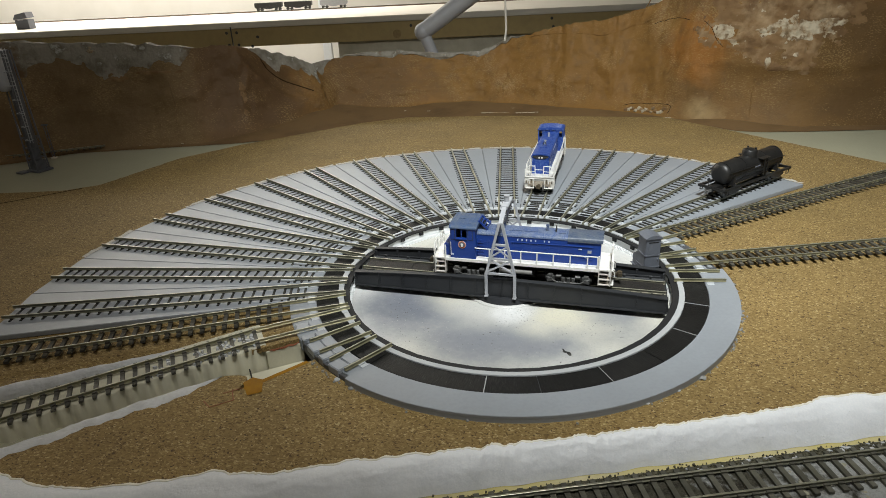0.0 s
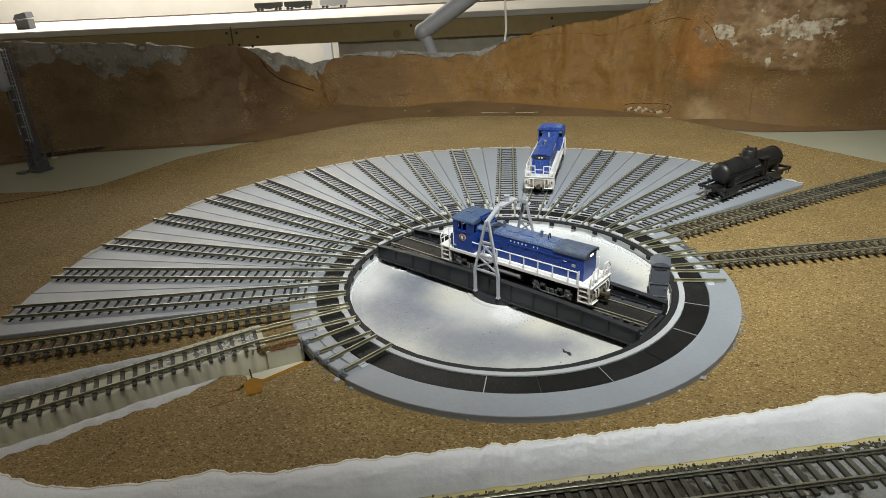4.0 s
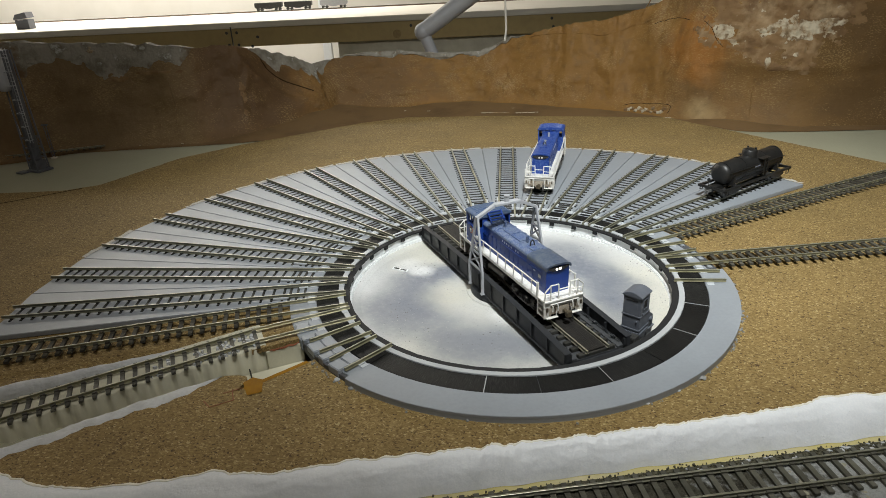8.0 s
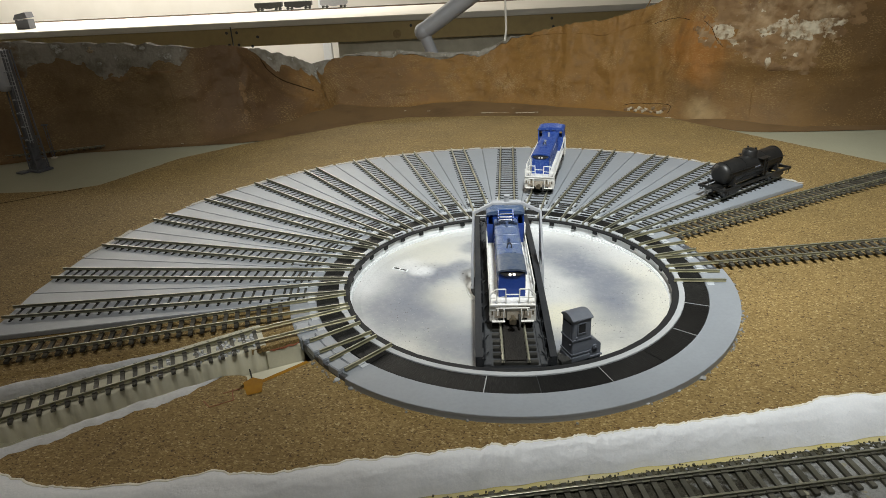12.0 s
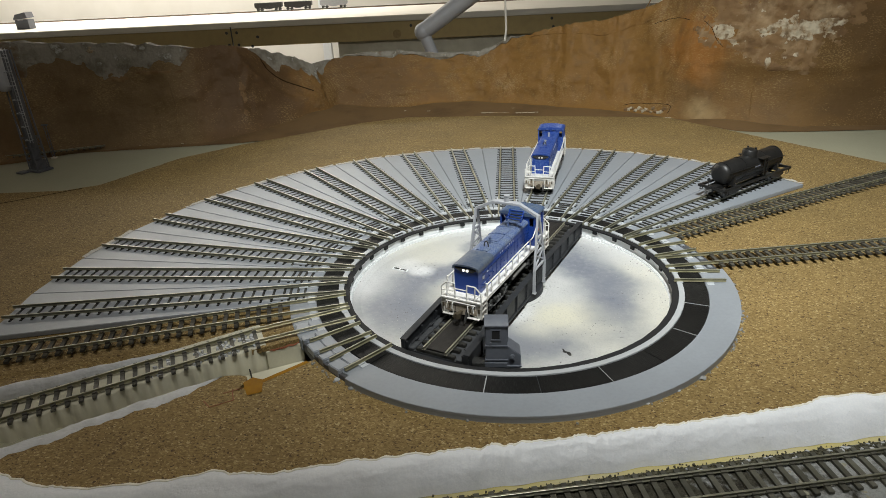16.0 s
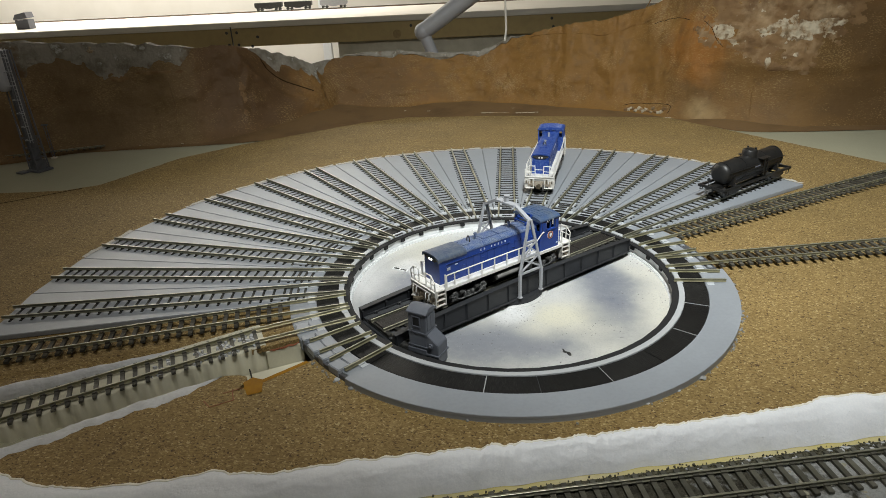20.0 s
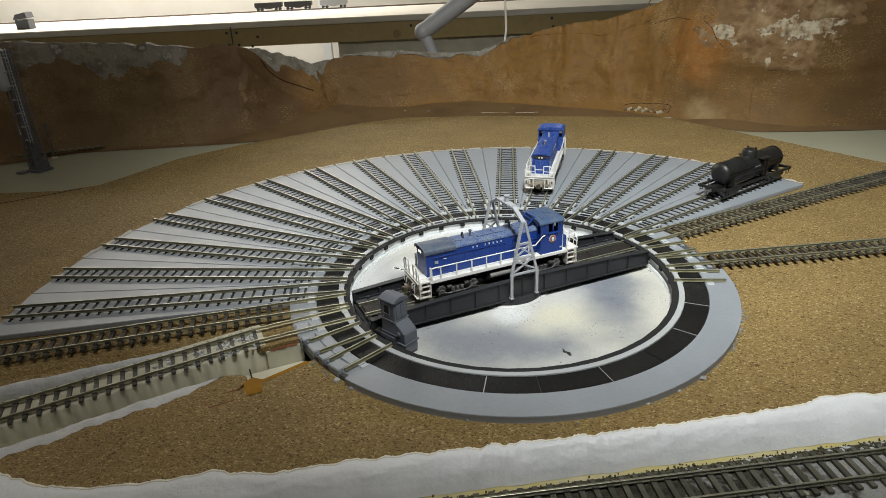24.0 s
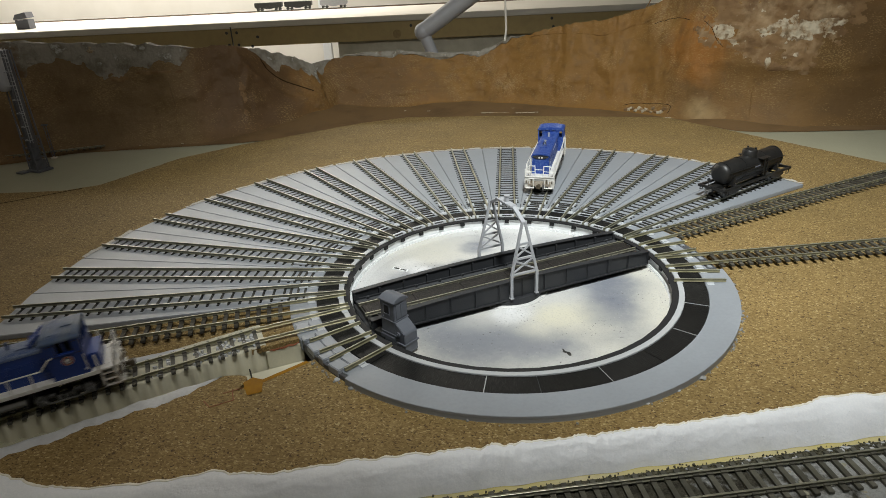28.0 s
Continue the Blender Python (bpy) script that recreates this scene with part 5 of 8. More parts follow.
for a in stalls:
    m = Matrix.Rotation(radians(a), 4, "Z")
    st = straight_track("stall_track", "worn olive rails and dark ties on a grey plastic stall base", m @ pose(0.1360, 0, 0), STALL_END - 0.1350, 0.0086, RAIL_OLD, TIE_DARK_ME, 0.0011, ties_from=0.049, group="stall tracks")
    piece("stall_base", panel_me, st, pose(-0.1360, 0, 0))
    for k, (dx, dy, sx, sy) in enumerate(((0.0345, 0, 0.0018, 0.021), (0.0405, 0.001, 0.0018, 0.0235), (0.0465, 0, 0.0018, 0.0262))):
        bm = B()
        cbox(bm, dx, dy, 0.0005, sx, sy, 0.0011)
        part("tie", bm, TIE, st)
    for s_, dx in ((1, 0.0530), (-1, 0.0475)):
        bm = B()
        cbox(bm, dx, s_ * (GAUGE / 2 + 0.0020), 0.0012, 0.0125, 0.0016, 0.0016)
        cbox(bm, dx - 0.011, s_ * (GAUGE / 2 - 0.0022), 0.0009, 0.0075, 0.0022, 0.0012)
        part("rail_joiner", bm, CHAIR, st, bevel=0.0002)
    if a not in (160, 180, 190):
        # torn white paper left along the outer edge
        bm = B()
        x = STALL_END + 0.001 - 0.1360
        ys = [-0.034 + 0.068 * i / 14 for i in range(15)]
        rows = [[bm.verts.new((x - 0.002 + 0.0012 * noise.noise((y * 200, a, 2)), y, 0.0006)), bm.verts.new((x + 0.0025 + 0.0055 * noise.noise((y * 120, a, 0)), y, 0.0007 + 0.0008 * noise.noise((y * 160, a, 6)))), ] for y in ys]
        for p, q in zip(rows, rows[1:]):
            bm.faces.new((p[0], p[1], q[1], q[0]))
        bmesh.ops.solidify(bm, geom=bm.faces[:], thickness=0.0004)
        part("torn_edge", bm, PAPER, st, "torn white paper edge")

# pale chairs under the rail ends on the ring, and rail ends of unused leads
chair_bm = B()
for s in (-1, 1):
    cbox(chair_bm, 0.1405, s * GAUGE / 2, 0.0010, 0.0046, 0.0042, 0.0006)
    cbox(chair_bm, 0.1640, s * GAUGE / 2, 0.0006, 0.0055, 0.0044, 0.0012)
    cbox(chair_bm, 0.1640, s * (GAUGE / 2 + 0.004), 0.0003, 0.0055, 0.0028, 0.0008)
tune(chair_bm)
chair_me = mesh_of("rail_chair", chair_bm, CHAIR)
for a in range(0, 240, 10):
    piece("rail_chair", chair_me, pit, Matrix.Rotation(radians(a), 4, "Z"))
slot_bm = B()
for r0, r1, w in ((0.1390, 0.1417, 0.0050), (0.1622, 0.1646, 0.0052)):
    box(slot_bm, r0, r1, -w, w, 0.0006, 0.00125)
tune(slot_bm)
slot_me = mesh_of("rail_slot", slot_bm, DARK_HOLE)
brace_bm = B()
for s in (-1, 1):
    box(brace_bm, 0.1608, 0.1668, min(s * 0.0058, s * 0.0122), max(s * 0.0058, s * 0.0122), 0.0, 0.0010)
    box(brace_bm, 0.1388, 0.1440, min(s * 0.0054, s * 0.0116), max(s * 0.0054, s * 0.0116), 0.0006, 0.0016)
box(brace_bm, 0.1422, 0.1440, -0.0054, 0.0054, 0.0006, 0.0015)
box(brace_bm, 0.1648, 0.1668, -0.0058, 0.0058, 0.0, 0.0009)
tune(brace_bm)
brace_me = mesh_of("chair_plate", brace_bm, CHAIR)
for a in range(50, 150, 10):
    piece("rail_slot", slot_me, pit, Matrix.Rotation(radians(a), 4, "Z"))
    piece("chair_plate", brace_me, pit, Matrix.Rotation(radians(a), 4, "Z"))
for a in (0, 20, 220, 230):
    t = thing("rail_stub", "short nickel rail ends of an unused lead", "track", Matrix.Rotation(radians(a), 4, "Z"), group="rail stubs")
    for s in (-1, 1):
        piece("rail", rail_mesh(0.041, RAIL), t, pose(0.1360, s * GAUGE / 2, 0.0011))
# approach tracks that leave over the cork
straight_track("approach_track", "nickel rails on brown ties over the cork", pose(0, 0, 0, 0, 0, 30.9) @ pose(0.1360, 0, 0), 0.62, 0.0083, RAIL, TIE_BROWN_ME, 0.0010, ties_from=0.046, group="approach tracks")
straight_track("approach_track", "nickel rails on brown ties over the cork", pose(0, 0, 0, 0, 0, 10.9) @ pose(0.1360, 0, 0), 0.55, 0.0083, RAIL, TIE_BROWN_ME, 0.0010, ties_from=0.046, group="approach tracks")
straight_track("approach_track", "nickel rails on brown ties over the cork", pose(0, 0, 0, 0, 0, 199.2) @ pose(0.1360, 0.0, 0), 0.36, 0.0083, RAIL, TIE_BROWN_ME, 0.0010, ties_from=0.050, group="approach tracks")
rng = random.Random(12)
for k, (a, r, l, w) in enumerate(((24.5, 0.172, 0.012, 0.006), (26.0, 0.183, 0.010, 0.005), (28.0, 0.190, 0.012, 0.004), (34.5, 0.186, 0.014, 0.003), (16.0, 0.186, 0.008, 0.005), (5.0, 0.186, 0.007, 0.005), (14.0, 0.178, 0.007, 0.004))):
    bm = B()
    cbox(bm, 0, 0, 0.0009, l, w, 0.0018)
    for v in bm.verts:
        v.co += 0.0008 * Vector((rng.uniform(-1, 1), rng.uniform(-1, 1), 0.3 * rng.uniform(-1, 1)))
    bmesh.ops.transform(bm, matrix=Matrix.Translation(polar(r, a, CORK_TOP)) @ Matrix.Rotation(radians(a + rng.uniform(-25, 25)), 4, "Z"), verts=bm.verts)
    solid("cork_scrap", bm, YELLOW if k in (0, 1, 3) else CORK, "torn yellow-brown scrap of roadbed beside the ring", "scrap", group="scraps of roadbed")
GRADE = math.degrees(math.atan(0.066))
lead_in = thing("lead_rails", "polished nickel rails across the turntable ring", "track", pose(0, 0, 0, 0, 0, LEAD))
me = rail_mesh(0.075, RAIL_HEAD)
for s in (-1, 1):
    piece("rail", me, lead_in, pose(0.136, s * GAUGE / 2, 0.0011))
straight_track("incline_track", "worn nickel rails on grey ties down an incline", pose(0, 0, 0, 0, 0, LEAD) @ pose(0.211, 0, 0, 0, GRADE, 0), 0.45, 0.0083, RAIL, TIE_GREY_ME, 0.0010, ties_from=-0.004)
rng = random.Random(31)
bm = B()
for k in range(70):
    r = 0.212 + 0.075 * rng.random() ** 1.3
    m = lead_m @ Matrix.Translation((r, rng.uniform(-0.0075, 0.0120), grade_z(r) + 0.0001)) @ Matrix.Rotation(rng.uniform(0, 6.28), 4, "Z")
    w = rng.uniform(0.0007, 0.0022)
    prism_pts = [(w * math.cos(a) * rng.uniform(0.5, 1.2), w * math.sin(a) * rng.uniform(0.5, 1.2)) for a in [j * 1.047 for j in range(6)]]
    lo_ = [bm.verts.new(m @ Vector((x, y, -0.001))) for x, y in prism_pts]
    hi_ = [bm.verts.new(m @ Vector((x * 0.8, y * 0.8, rng.uniform(0.0004, 0.0013)))) for x, y in prism_pts]
    for j in range(6):
        bm.faces.new((lo_[j], lo_[(j + 1) % 6], hi_[(j + 1) % 6], hi_[j]))
    bm.faces.new(hi_)
solid("plaster_chips", bm, LIP, "white chips of plaster between the incline ties", "plaster chips", kind="stuff")
# lower front line
LOWER_MID = -0.2350
straight_track("lower_track", "worn rails on grey ties with pale ballast", pose(-0.5, LOWER_MID - 0.5 * 0.212, FRONT_Z - 0.0031, 0, 0, 11.97), 1.0, 0.0081, RAIL_OLD, TIE_OLIVE_ME, 0.0010)

# lumps of white glue and grit left along the ring's edge
for k, (a, r, s) in enumerate(((2.0, 0.1832, 0.0034), (-1.5, 0.1838, 0.0040), (-5.0, 0.1836, 0.0030), (-17.0, 0.1834, 0.0026), (-24.0, 0.1834, 0.0022), (-47.0, 0.1832, 0.0034), (-54.0, 0.1818, 0.0022), (-62.0, 0.1816, 0.0024), (-123.5, 0.1832, 0.0026), (-128.0, 0.1828, 0.0030))):
    bm = B()
    bmesh.ops.create_icosphere(bm, subdivisions=2, radius=s * 0.7)
    for v in bm.verts:
        v.co *= 1 + 0.5 * noise.noise(v.co * 700 + Vector((k, 0, 0)))
        v.co.z *= 0.38
    bmesh.ops.translate(bm, vec=polar(r, a, CORK_TOP + s * 0.25), verts=bm.verts)
    solid("glue_lump", bm, CRUMB if k not in (6, 7, 9) else LIP, "dried glue lump against the turntable ring", "glue lump", group="glue lumps", smooth=50)

rng = random.Random(7)
bm = B()
for lo_a, hi_a, count in ((-34, 8, 46), (-62, -34, 9), (-138, -118, 18), (-110, -70, 8)):
    for _ in range(count):
        a, r, k = rng.uniform(lo_a, hi_a), 0.1828 + abs(rng.gauss(0, 0.0014)), rng.uniform(0.0003, 0.0009)
        cbox(bm, 0, 0, 0, k * 2, k * rng.uniform(1, 2), k * 1.4, Matrix.Translation(polar(r, a, CORK_TOP + k * 0.5)) @ Matrix.Rotation(rng.uniform(0, 6), 4, (rng.random(), rng.random(), 1)))
solid("rim_grit", bm, CRUMB, "pale crumbs of glue and grit along the ring", "grit", kind="stuff", fix=False)
# ---------- turntable bridge ----------
def girder_top(x):
    return 0.0062 + 0.0044 * max(0.0, 1 - (x / 0.129) ** 2)


def build_bridge():
    br = thing("turntable_bridge", "dark grey plate-girder turntable bridge with a light grey arch", "turntable bridge")
    half = 0.1288
    for s in (-1, 1):
        v0, v1 = s * 0.0235, s * 0.0258
        bm = B()
        n = 24
        xs = [-half + 2 * half * i / n for i in range(n + 1)]
        web = []
        for x in xs:
            web.append([bm.verts.new((x, y, z)) for y, z in ((v0, -0.0055), (v1, -0.0055), (v1, girder_top(x) - 0.0006), (v0, girder_top(x) - 0.0006))])
        for p, q in zip(web, web[1:]):
            for k in range(4):
                bm.faces.new((p[k], q[k], q[(k + 1) % 4], p[(k + 1) % 4]))
        bm.faces.new(web[0])
        bm.faces.new(web[-1][::-1])
        g = part("girder", bm, GIRDER, br)
        bm = B()
        cols = []
        for x in xs:
            t = girder_top(x)
            cols.append([bm.verts.new((x, y, z)) for y, z in ((s * 0.0222, t - 0.0007), (s * 0.0271, t - 0.0007), (s * 0.0271, t), (s * 0.0222, t))])
        for p, q in zip(cols, cols[1:]):
            for k in range(4):
                bm.faces.new((p[k], q[k], q[(k + 1) % 4], p[(k + 1) % 4]))
        bm.faces.new(cols[0])
        bm.faces.new(cols[-1][::-1])
        part("top_flange", bm, GIRDER, g, bevel=0.0001)
        bm = B()
        box(bm, -half, half, min(s * 0.0225, s * 0.0271), max(s * 0.0225, s * 0.0271), -0.0066, -0.0055)
        part("bottom_flange", bm, GIRDER, g, bevel=0.0001)
        stiff = 13
        for i in range(stiff):
            x = -half + 0.0012 + (2 * half - 0.0024) * i / (stiff - 1)
            bm = B()
            box(bm, x - 0.0011, x + 0.0011, min(s * 0.0256, s * 0.0262), max(s * 0.0256, s * 0.0262), -0.0055, girder_top(x) - 0.0007)
            box(bm, x - 0.0003, x + 0.0003, min(s * 0.0260, s * 0.0270), max(s * 0.0260, s * 0.0270), -0.0055, girder_top(x) - 0.0007)
            box(bm, x - 0.0008, x + 0.0008, min(s * 0.0212, s * 0.0236), max(s * 0.0212, s * 0.0236), -0.001, girder_top(x) - 0.0018)
            part("stiffener", bm, GIRDER, g)
        bm = B()
        for i in range(stiff):
            x = -half + 0.0012 + (2 * half - 0.0024) * i / (stiff - 1)
            for k in range(9):
                cbox(bm, x + 0.0007 * (1 if k % 2 else -1), s * 0.0263, -0.0050 + k * (girder_top(x) + 0.0040) / 8, 0.0004, 0.0004, 0.0004)
        tagged(part("rivets", bm, GIRDER, g, fix=False), kind="stuff")
    bm = B()
    box(bm, -half + 0.001, half - 0.001, -0.0236, 0.0236, -0.0030, -0.0016)
    part("deck_floor", bm, DECK_GREY, br, bevel=0.0002)
    for s in (-1, 1):
        bm = B()
        box(bm, -half + 0.001, half - 0.001, min(s * 0.0165, s * 0.0215), max(s * 0.0165, s * 0.0215), -0.0016, -0.0004)
        part("walkway", bm, DECK_GREY, br, "dusty grey side walkway", bevel=0.0002)
        bm = B()
        rod(bm, (-half + 0.004, s * 0.0205, 0.0016), (half - 0.004, s * 0.0205, 0.0016), 0.00045)
        part("conduit", bm, GIRDER, br)
        for i in range(12):
            bm = B()
            x = -half + 0.012 + i * 0.0213
            rod(bm, (x, s * 0.0212, -0.0010), (x, s * 0.0178, 0.0030), 0.0006)
            cbox(bm, x, s * 0.0205, 0.0006, 0.0026, 0.0018, 0.0022)
            part("bracket", bm, DECK_GREY, br)
    bm = B()
    box(bm, -0.0017, 0.0017, -0.0150, 0.0150, 0, 0.0026)
    for s in (-1, 1):
        cbox(bm, 0, s * GAUGE / 2, 0.0027, 0.0022, 0.0046, 0.0006)
    tune(bm, bevel=0.0003)
    me = mesh_of("tie", bm, TIE)
    for i in range(31):
        piece("tie", me, br, pose(-0.126 + i * 0.0084, 0.0005 * noise.noise((i * 2.1, 0, 0)), -0.0016))
    me = rail_mesh(2 * half - 0.001, RAIL_DARK)
    for s in (-1, 1):
        piece("rail", me, br, pose(-half + 0.0005, s * GAUGE / 2, 0.0010))
    for i in range(6):
        bm = B()
        x0 = -half + 0.002 + i * (2 * half - 0.004) / 6
        box(bm, x0 + 0.0002, x0 + (2 * half - 0.004) / 6 - 0.0002, -0.0070, 0.0070, 0.0009, 0.0024)
        part("centre_plank", bm, DECK_WOOD, br, bevel=0.0001)
    # end rail sockets
    for s in (-1, 1):
        bm = B()
        box(bm, s * half - 0.003, s * half + 0.001, -0.021, 0.021, -0.0075, -0.0030)
        part("end_beam", bm, GIRDER, br, bevel=0.0003)
        for v in (-0.017, 0.017):
            bm = B()
            rod(bm, (s * 0.1285, v - 0.0012, -0.0080), (s * 0.1285, v + 0.0012, -0.0080), 0.0024, 14)
            part("end_wheel", bm, GRIME_GLINTS, br)
    bm = B()
    lathe(bm, [(0.0, -0.0056), (0.030, -0.0056), (0.031, -0.0085), (0.031, -0.0110), (0.0, -0.0110)], 48)
    box(bm, -0.042, 0.042, -0.024, 0.024, -0.0088, -0.0064)
    part("pivot_block", bm, GIRDER, br)
    # arch
    arch = thing_part("arch", br, "light grey lattice arch")
    for s in (-1, 1):
        vf, vs_ = s * 0.0290, s * 0.0270

        def at(u, z):
            k = max(0.0, min(1.0, (z - 0.0165) / 0.0435))
            return Vector((u * 0.0116 * (1 - k) + (0.0011 if u > 0 else -0.0011) * k, vf + (vs_ - vf) * k, z))
        for u in (-1, 1):
            bm = B()
            bar(bm, (u * 0.0116, vf, -0.0036), (u * 0.0116, vf, 0.0170), 0.0019, 0.0023)
            for k in range(8):
                cbox(bm, u * 0.0116, vf + s * 0.0011, -0.002 + k * 0.0021, 0.0006, 0.0006, 0.0006)
            cbox(bm, u * 0.0116, vf + s * 0.0002, -0.0036, 0.0030, 0.0030, 0.0010)
            part("leg_post", bm, PORTAL, arch)
            bm = B()
            bar(bm, at(u, 0.0165), at(u, 0.0600), 0.0017, 0.0020)
            part("leg", bm, PORTAL, arch)
        for z0, z1 in ((0.0178, 0.0288), (0.0308, 0.0408)):
            bm = B()
            bar(bm, at(-1, z0), at(1, z1), 0.0012, 0.0012)
            bar(bm, at(1, z0), at(-1, z1), 0.0012, 0.0012)
            part("cross_brace", bm, PORTAL, arch)
        for z in (0.0168, 0.0298, 0.0418):
            bm = B()
            bar(bm, at(-1, z), at(1, z), 0.0013, 0.0017)
            part("tie_bar", bm, PORTAL, arch)
        bm = B()
        bar(bm, (0, vs_, 0.0592), (0, s * 0.0112, 0.0672), 0.0036, 0.0022)
        part("shoulder", bm, PORTAL, arch, bevel=0.0002)
    bm = B()
    box(bm, -0.0030, 0.0030, -0.0115, 0.0115, 0.0664, 0.0684)
    part("top_plate", bm, PORTAL, arch, bevel=0.0003)
    bm = B()
    lathe(bm, [(0, 0.0683), (0.0021, 0.0683), (0.0019, 0.0695), (0.0019, 0.0728), (0.0023, 0.0730), (0.0023, 0.0738), (0.0, 0.0742)], 18)
    part("beacon", bm, PORTAL, arch, "small round collector post", smooth=40)
    # control cabin
    cabin = thing_part("control_cabin", br, "slate grey operator's cabin with an arched roof")
    cabin.matrix_basis = pose(0.1150, 0.0409, 0, 0, 0, 24.3)
    a, b = 0.0066, 0.0071
    bm = B()
    box(bm, -a, a, -b, b, 0.0015, 0.0300)
    part("cabin_wall", bm, CABIN, cabin, bevel=0.0004)
    bm = B()
    prof = [(-a - 0.0008 + (2 * a + 0.0016) * i / 12, 0.0300 + 0.0026 * math.sin(math.pi * i / 12)) for i in range(13)]
    prism(bm, [(-a - 0.0008, 0.0289), *prof, (a + 0.0008, 0.0289)], -b - 0.0008, b + 0.0008, "y")
    part("cabin_roof", bm, CABIN, cabin, "arched grey roof", bevel=0.0002, smooth=35)
    # window wall: a sunk hatch with a frame, a ledge and small fittings
    bm = B()
    box(bm, a - 0.0002, a + 0.0003, -0.0030, 0.0022, 0.0195, 0.0262)
    win = part("window", bm, DARK_HOLE, cabin, "dark open cabin window")
    bm = B()
    for y0, y1, z0, z1 in ((-0.0037, -0.0030, 0.0188, 0.0269), (0.0022, 0.0029, 0.0188, 0.0269), (-0.0030, 0.0022, 0.0188, 0.0195), (-0.0030, 0.0022, 0.0262, 0.0269)):
        box(bm, a - 0.0001, a + 0.0006, y0, y1, z0, z1)
    part("window_frame", bm, CABIN, cabin)
    # panelled wall towards the track, with a slot and a door knob
    bm = B()
    box(bm, -0.0042, 0.0044, -b - 0.0003, -b, 0.0150, 0.0262)
    part("door_panel", bm, CABIN, cabin, bevel=0.0001)
    bm = B()
    box(bm, -0.0042, 0.0044, -b - 0.0005, -b, 0.0258, 0.0266)
    part("slot", bm, DARK_HOLE, cabin)
    bm = B()
    rod(bm, (0.0046, -b, 0.0105), (0.0046, -b - 0.0010, 0.0105), 0.0006, 8)
    rod(bm, (a, -0.0040, 0.0165), (a + 0.0010, -0.0040, 0.0165), 0.0006, 8)
    part("door_knob", bm, CABIN, cabin)
    # shutter over the machine cover
    bm = B()
    box(bm, -0.0046, 0.0046, b, b + 0.0004, 0.0160, 0.0272)
    part("shutter", bm, CABIN, cabin, bevel=0.0001)
    bm = B()
    cbox(bm, 0, b + 0.0005, 0.0216, 0.0006, 0.0004, 0.0104)
    part("shutter_bar", bm, CABIN, cabin)
    bm = B()
    for z in (0.0138, 0.0030):
        box(bm, -a - 0.0005, a + 0.0005, -b - 0.0005, b + 0.0005, z, z + 0.0009)
    part("trim_strip", bm, CABIN, cabin)
    bm = B()
    prism(bm, [(b - 0.001, -0.0100), (0.0160, -0.0100), (0.0160, 0.0066), (0.0150, 0.0078), (b - 0.001, 0.0148)], -a + 0.0002, a - 0.0002)
    part("machine_box", bm, CABIN, cabin, "sloped machine cover", bevel=0.0004)
    bm = B()
    box(bm, -a - 0.0008, a + 0.0008, b - 0.002, 0.0166, -0.0020, -0.0010)
    part("machine_trim", bm, CABIN, cabin)
    bm = B()
    box(bm, -a - 0.0008, a + 0.0010, -b - 0.0008, b, -0.0020, 0.0016)
    box(bm, -a + 0.001, a - 0.001, -b + 0.001, b, -0.0080, -0.0020)
    part("cabin_base", bm, CABIN, cabin, bevel=0.0003)
    bm = B()
    rod(bm, (a, 0.0105, 0.0060), (a + 0.0012, 0.0105, 0.0060), 0.0018, 14)
    rod(bm, (a + 0.001, 0.0105, 0.0060), (a + 0.0018, 0.0105, 0.0060), 0.0007, 8)
    part("hand_wheel", bm, CABIN, cabin)
    bm = B()
    box(bm, -0.004, 0.004, -0.0165, -b + 0.001, -0.0040, -0.0010)
    box(bm, 0.0020, 0.0075, -0.0150, -b, -0.0065, 0.0010)
    part("bracket", bm, GRIME_GLINTS, cabin, bevel=0.0003)
    return br


def thing_part(name, parent, label=""):
    ob = new(name)
    ob.parent = parent
    if label:
        ob["label"] = label
    return ob


bridge = build_bridge()


